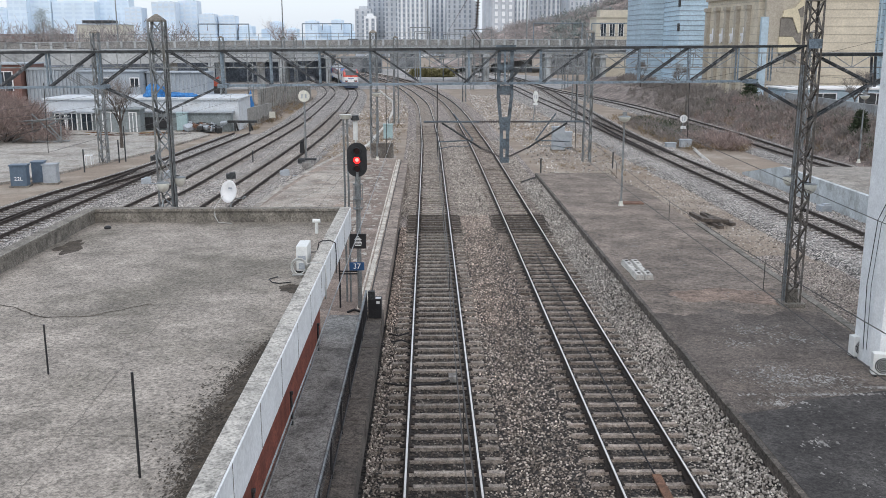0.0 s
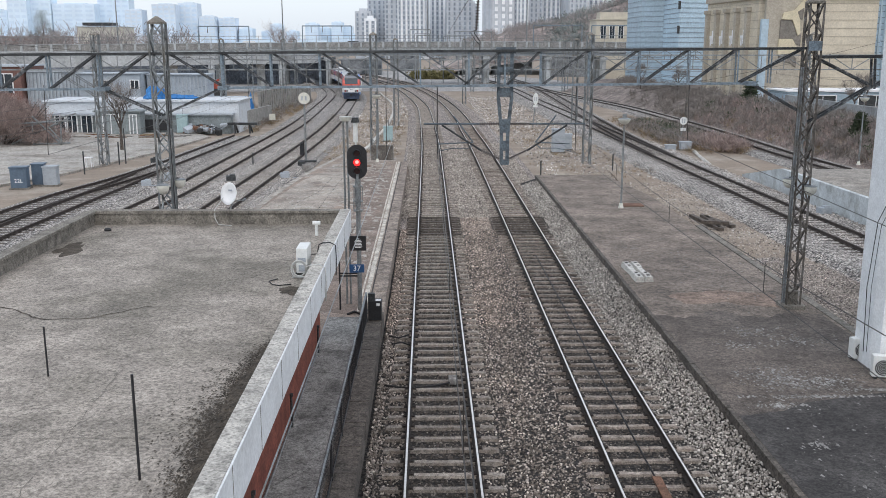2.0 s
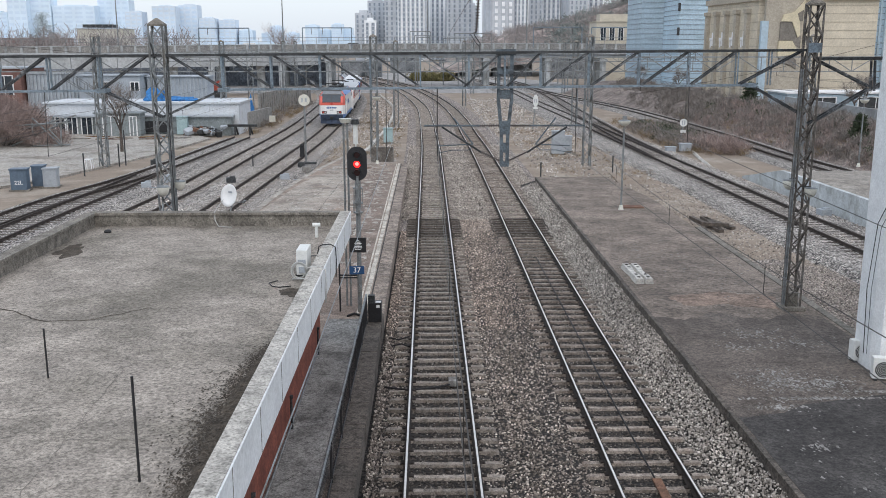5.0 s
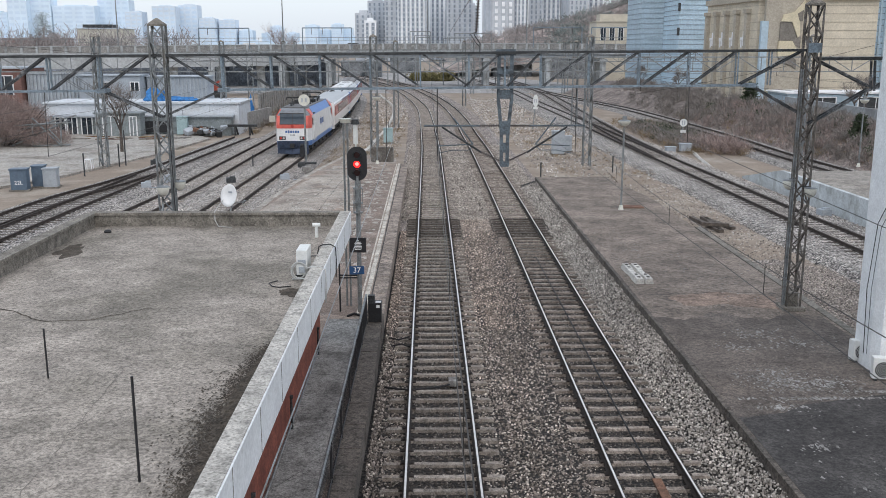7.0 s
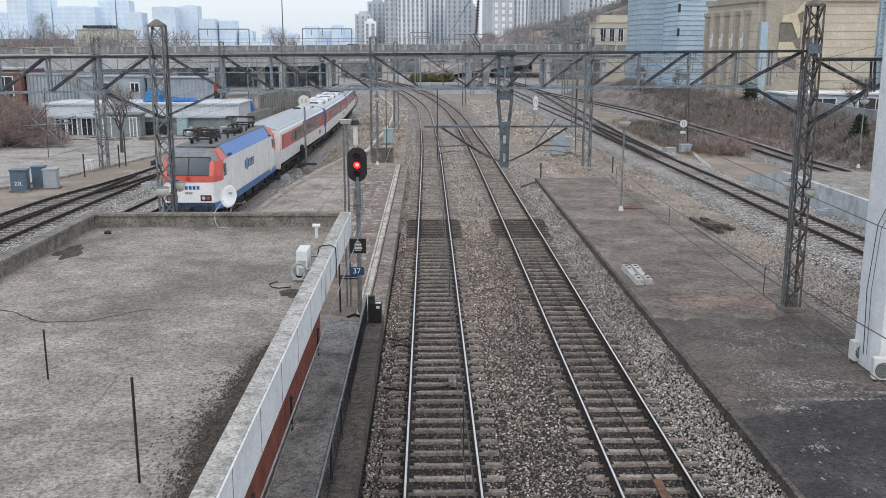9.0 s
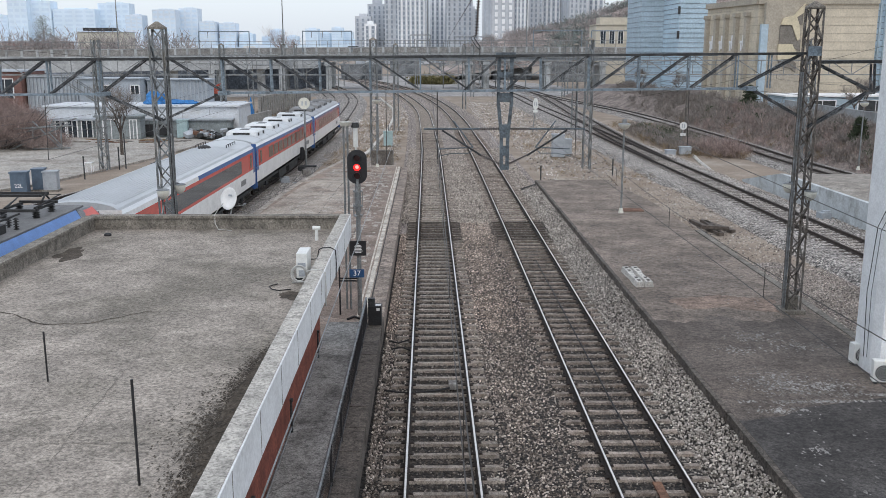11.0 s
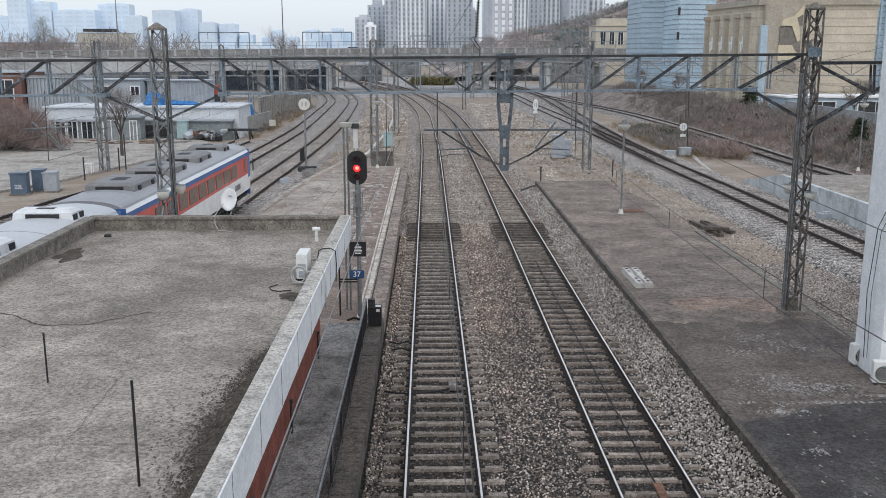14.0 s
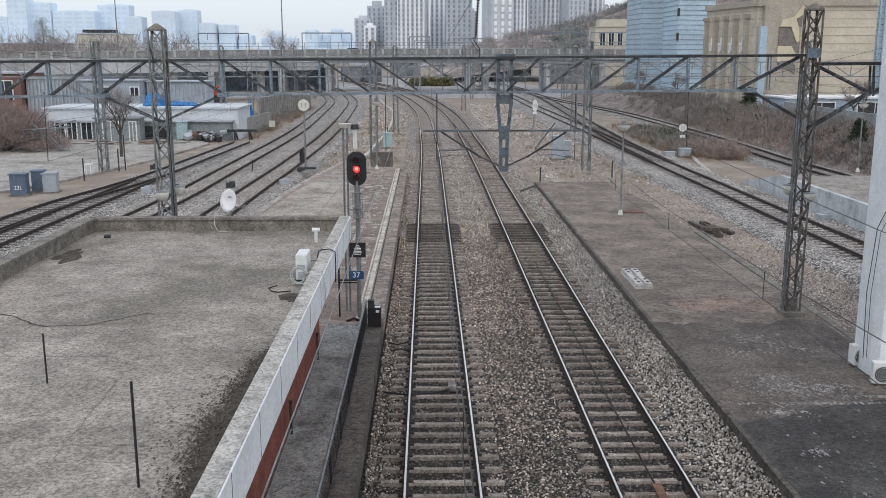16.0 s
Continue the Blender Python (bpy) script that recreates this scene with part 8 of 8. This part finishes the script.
sb = silo_block("plant_tower", [(42.3, 160), (49, 162), (49, 175), (42.3, 175)], 0, 34, M_steel_b, "pale blue-grey metal-clad plant tower", 42)
silo_block("plant_tower", [(38.6, 172), (43.4, 170), (43.4, 184), (38.6, 184)], 0, 36, M_steel_d, "metal-clad plant tower coloured as the shaded face", 40)
silo_block("plant_tower", [(57.0, 124), (70, 126), (70, 140), (57.0, 140)], 0, 30, M_steel_b, "pale metal-clad plant tower with pipes", 40)
bm = B()
for k in range(6):
    rod(bm, (57.6 + k * 0.7, 123.6, 2), (57.6 + k * 0.7, 123.6, 30), 0.16)
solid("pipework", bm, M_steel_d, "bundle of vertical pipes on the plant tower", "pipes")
for z in (14, 18):
    bm = B()
    box(bm, (42.2, 159.9, z - 3), (0.35, 0.4, 1.3))
    solid("wall_unit", bm, M_dark, "small dark unit on the clad wall", "wall unit", "wall units")

# beige factory block: panelled faces, pilasters, recessed emblem
fb = thing("beige_factory", pose(0, 0, 0), "large beige stone-panelled factory building with pilasters", "factory")
A0, A1, A2, A3 = (39.4, 134.0), (41.0, 118.0), (55.5, 117.0), (55.5, 140.0)
bm = B()
prism(bm, [A0, A1, A2, A3], 1.5, 14.3)
part("wall", bm, M_beige, fb)
bm = B()
for (xa, ya), (xb, yb) in ((A0, A1), (A1, A2)):
    for k in range(1, 13):
        z = 1.5 + k * 1.0
        bar(bm, (xa, ya - 0.02, z), (xb, yb - 0.02, z), 0.05, 0.05)
part("panel_joints", bm, M_beige_d, fb)
for f in (0.04, 0.24, 0.44, 0.64, 0.84):
    x, y = A0[0] + (A1[0] - A0[0]) * f, A0[1] + (A1[1] - A0[1]) * f
    bm = B()
    box(bm, (x - 0.15, y, 7.0), (0.6, 0.9, 11.5))
    box(bm, (x - 0.2, y, 12.9), (0.8, 1.2, 0.5))
    part("pilaster", bm, M_beige_d, fb)
bm = B()
bar(bm, (A0[0] - 0.1, A0[1], 14.4), (A1[0] - 0.1, A1[1] - 0.1, 14.4), 0.5, 0.7)
bar(bm, (A1[0] - 0.1, A1[1] - 0.1, 14.4), (A2[0], A2[1] - 0.1, 14.4), 0.5, 0.7)
part("cornice", bm, M_beige_d, fb)
for f in (0.16, 0.36, 0.57, 0.78):
    x, y = A0[0] + (A1[0] - A0[0]) * f, A0[1] + (A1[1] - A0[1]) * f
    bm = B()
    box(bm, (x - 0.3, y - 0.45, 9.5), (0.1, 0.35, 1.8))
    box(bm, (x - 0.3, y + 0.25, 9.5), (0.1, 0.9, 0.35))
    box(bm, (x - 0.3, y + 0.25, 8.9), (0.1, 0.35, 1.0))
    part("sign_mark", bm, M_signwhite, fb, "white sign mark drawn as plain bars")
bm = B()
prism(bm, [(41.6, 117.0), (46.1, 116.85), (46.1, 117.3), (41.6, 117.6)], 3.0, 14.2)
part("recess_panel", bm, M_beige_d, fb)
EMBLEM_DARK = ([(0, 2.7), (1.4, 2.7), (2.2, 0.8), (1.6, 0.5), (0, 0.5)], [(1.6, 0.5), (2.65, 1.0), (2.65, -0.45), (1.6, 0.2)], [(1.95, 3.7), (2.75, 4.2), (2.75, 2.8), (2.4, 2.8)], [(0, -1.5), (1.5, -1.2), (2.3, -1.9), (2.3, -3.0), (1.5, -2.4), (0.2, -2.2)])
EMBLEM_PALE = ([(0.1, 2.8), (0.3, 3.6), (1.6, 3.9), (2.85, 5.3), (2.75, 4.2), (1.95, 3.7), (2.3, 2.8), (2.5, 1.2), (2.2, 0.85), (1.4, 2.75)], [(-0.1, 0.45), (1.6, 0.45), (2.2, -0.6), (2.2, -1.2), (-0.1, -1.45)])
for shapes, y0, m_, lab in ((EMBLEM_DARK, 116.75, M_brownpanel, "dark brown angular panel"), (EMBLEM_PALE, 116.6, M_beige_p, "pale ochre angular panel")):
    for pts in shapes:
        bm = B()
        loft(bm, [[(43.4 + x, y, 8.75 + z) for x, z in pts] for y in (y0, 117.05)])
        part("emblem_panel", bm, m_, fb, lab)
bm = B()
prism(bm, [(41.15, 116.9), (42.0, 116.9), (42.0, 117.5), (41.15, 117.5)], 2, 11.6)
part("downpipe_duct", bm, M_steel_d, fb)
bm = B()
for k in range(14):
    rod(bm, (44 + k * 0.8, 120, 14.6), (44 + k * 0.8, 120, 16.0), 0.05)
rod(bm, (44, 120, 16.0), (55, 120, 16.0), 0.05)
rod(bm, (44, 120, 15.3), (55, 120, 15.3), 0.05)
part("roof_railing", bm, M_steel_b, fb)
bm = B()
box(bm, (49.5, 125, 15.8), (5, 6, 2.6))
part("roof_plant", bm, M_steel_d, fb)
slab_house("loading_shed", 40, 58, 104, 110, 3.4, M_steel_d, "low shed with a pale roof beside the factory", M_signwhite, [(44, 2.4, 3, 1.2, M_dark), (50, 2.4, 4, 1.2, M_dark)], 0.5)

# ---- towers in the distance ----
M_apt = mat("apartment_white", (0.84, 0.86, 0.88), 0.85, vary=0.05, scale=0.05, fine=0.6, bump=0)
M_aptbay = mat("apartment_bay", (0.50, 0.54, 0.59), 0.85, vary=0.06, scale=0.05, fine=0.6, bump=0)
M_apt_g = mat("apartment_grey", (0.55, 0.58, 0.62), 0.85, vary=0.06, scale=0.05, fine=0.6, bump=0)
M_aptwin = mat("apartment_window", (0.27, 0.31, 0.36), 0.3, vary=0.15, scale=0.1, fine=1, bump=0)
# Pale blues of these three carry the distance haze in the base colour.
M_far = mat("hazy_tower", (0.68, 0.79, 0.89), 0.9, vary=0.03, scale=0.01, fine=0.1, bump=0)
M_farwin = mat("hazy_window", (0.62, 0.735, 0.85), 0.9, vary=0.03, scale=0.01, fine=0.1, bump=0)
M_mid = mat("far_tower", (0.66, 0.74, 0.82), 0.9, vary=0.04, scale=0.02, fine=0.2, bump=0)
WIN_MESH = {}


def tower(x, y, w, d, h, cols, rows, wall, win, label, step_top=0.0, turn=0.0, group="apartment towers", win_w=0.42):
    t = thing("tower_block", pose(x, y, 0, 0, 0, turn), label, "tower block", group)
    bm = B()
    box(bm, (0, 0, h / 2), (w, d, h))
    part("wall", bm, wall, t)
    bm = B()
    box(bm, (0, 0, h + 0.8), (w * 0.5, d * 0.6, 1.6 + step_top))
    part("roof_house", bm, wall, t)
    if wall is not M_far and wall is not M_mid:
        for i in range(cols):
            bm = B()
            box(bm, (-w / 2 + w / cols * (i + 0.5), -d / 2, h / 2 - 0.5), (w / cols * (0.62 if i % 2 else 0.5), 0.5, h - 2))
            part("window_bay", bm, M_aptbay, t, "grey bay between pale wall strips")
        for sx in (-1, 1):
            for k in range(2):
                bm = B()
                box(bm, (sx * w / 2, (k - 0.5) * d * 0.45, h / 2), (0.3, d * 0.16, h - 3))
                part("window_bay", bm, M_aptbay, t)
    cw, rh = w / cols, (h - 4) / rows
    key = (round(cw * win_w * (0.8 if group == "apartment towers" else 1.0), 2), round(rh * (0.66 if group == "apartment towers" else 0.5), 2), win.name)
    if key not in WIN_MESH:
        bm = B()
        box(bm, (0, 0, 0), (key[0], 0.3, key[1]))
        WIN_MESH[key] = mesh_of(bm, "window", win)
    for i in range(cols):
        for j in range(rows):
            ob = new("window", WIN_MESH[key])
            ob.matrix_basis = pose(-w / 2 + cw * (i + 0.5), -d / 2 - (0.3 if group == "apartment towers" else 0.05), 3 + rh * (j + 0.5))
            ob.parent = t
    return t


D = 600
tower(-40, D, 10, 12, 29, 3, 9, M_apt_g, M_aptwin, "grey apartment block seen beyond the overpass")
tower(-32, D + 15, 12, 12, 37, 4, 12, M_apt_g, M_aptwin, "grey apartment block with a stepped roof", 3)
tower(-34.5, D - 20, 7, 10, 24, 2, 8, M_apt, M_aptwin, "pale apartment block seen beyond the overpass")
tower(-22, D, 9, 14, 58, 3, 18, M_apt_g, M_aptwin, "tall grey-white apartment tower")
tower(-8.5, D - 5, 17, 14, 62, 6, 20, M_apt, M_aptwin, "tall white apartment tower with many windows", 0, -14)
tower(8, D + 30, 12, 14, 52, 4, 16, M_apt, M_aptwin, "tall white apartment tower with many windows")
tower(20, D, 16, 14, 44, 5, 14, M_apt_g, M_aptwin, "pale apartment tower with balconies")
tower(30, D + 60, 10, 14, 36, 3, 10, M_apt_g, M_aptwin, "lower grey apartment block")
tower(42, D - 30, 14, 14, 60, 3, 14, M_apt_g, M_apt, "tall grey tower with large pale panels", 0, 22, "apartment towers", 0.5)
tower(55, D - 20, 11, 14, 64, 5, 18, M_apt, M_aptwin, "tall white apartment tower with many windows")
tower(66, D, 11, 14, 60, 4, 18, M_apt_g, M_aptwin, "tall pale apartment tower")
tower(93, D + 10, 12, 14, 66, 4, 20, M_apt_g, M_aptwin, "tall pale apartment tower behind the hill", 0, 18)
tower(110, D + 30, 13, 14, 72, 4, 20, M_apt, M_aptwin, "tall pale apartment tower behind the hill", 0, -15)
tower(78, D + 20, 14, 14, 56, 5, 16, M_apt, M_aptwin, "tall pale apartment tower behind the hill")
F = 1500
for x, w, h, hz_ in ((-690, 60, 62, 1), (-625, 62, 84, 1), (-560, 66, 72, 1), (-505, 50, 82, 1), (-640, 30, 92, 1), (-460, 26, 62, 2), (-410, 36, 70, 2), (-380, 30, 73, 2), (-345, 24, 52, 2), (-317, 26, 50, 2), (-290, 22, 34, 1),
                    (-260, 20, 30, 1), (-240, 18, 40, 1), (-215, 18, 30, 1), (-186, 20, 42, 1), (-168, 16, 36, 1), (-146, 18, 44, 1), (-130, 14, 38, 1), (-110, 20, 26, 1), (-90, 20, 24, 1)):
    tower(x, F + (x * 7) % 90, w, 30, h, 4 if w > 30 else 3, 10, M_far if hz_ == 1 else M_mid, M_farwin, "distant tower block, haze put into its pale colour", 0, 0, "far tower blocks", 0.7)
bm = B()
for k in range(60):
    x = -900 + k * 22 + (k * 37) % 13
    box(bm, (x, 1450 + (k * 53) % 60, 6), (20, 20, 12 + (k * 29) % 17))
solid("skyline", bm, M_far, "low skyline of distant blocks in haze-pale colour", "skyline", kind="structure")


# ---- motion ----
def line_at(line, s):
    k = min(int(s), len(line) - 2)
    return line[k] + (line[k + 1] - line[k]) * (s - k)


def motions():
    """The train runs along the loop line at a steady speed."""
    lens = [line_at(L_LE, i).y for i in range(len(L_LE))]
    s0 = min(range(len(lens)), key=lambda i: abs(lens[i] - 59.2))
    s0 = s0 + (59.2 - lens[s0])
    for ob, front, length, pivot in TRAIN:
        rows = []
        for i in range(33):
            t = i * 0.5
            c = s0 - SPEED * (t - 8.0) + front
            a, b = line_at(L_LE, c + length / 2 - pivot), line_at(L_LE, c + length / 2 + pivot)
            m = (a + b) / 2
            d = b - a
            rows.append((t, pose(m.x, m.y, 0, 0, 0, math.degrees(math.atan2(-d.x, d.y)))))
        walk(ob, rows)


motions()
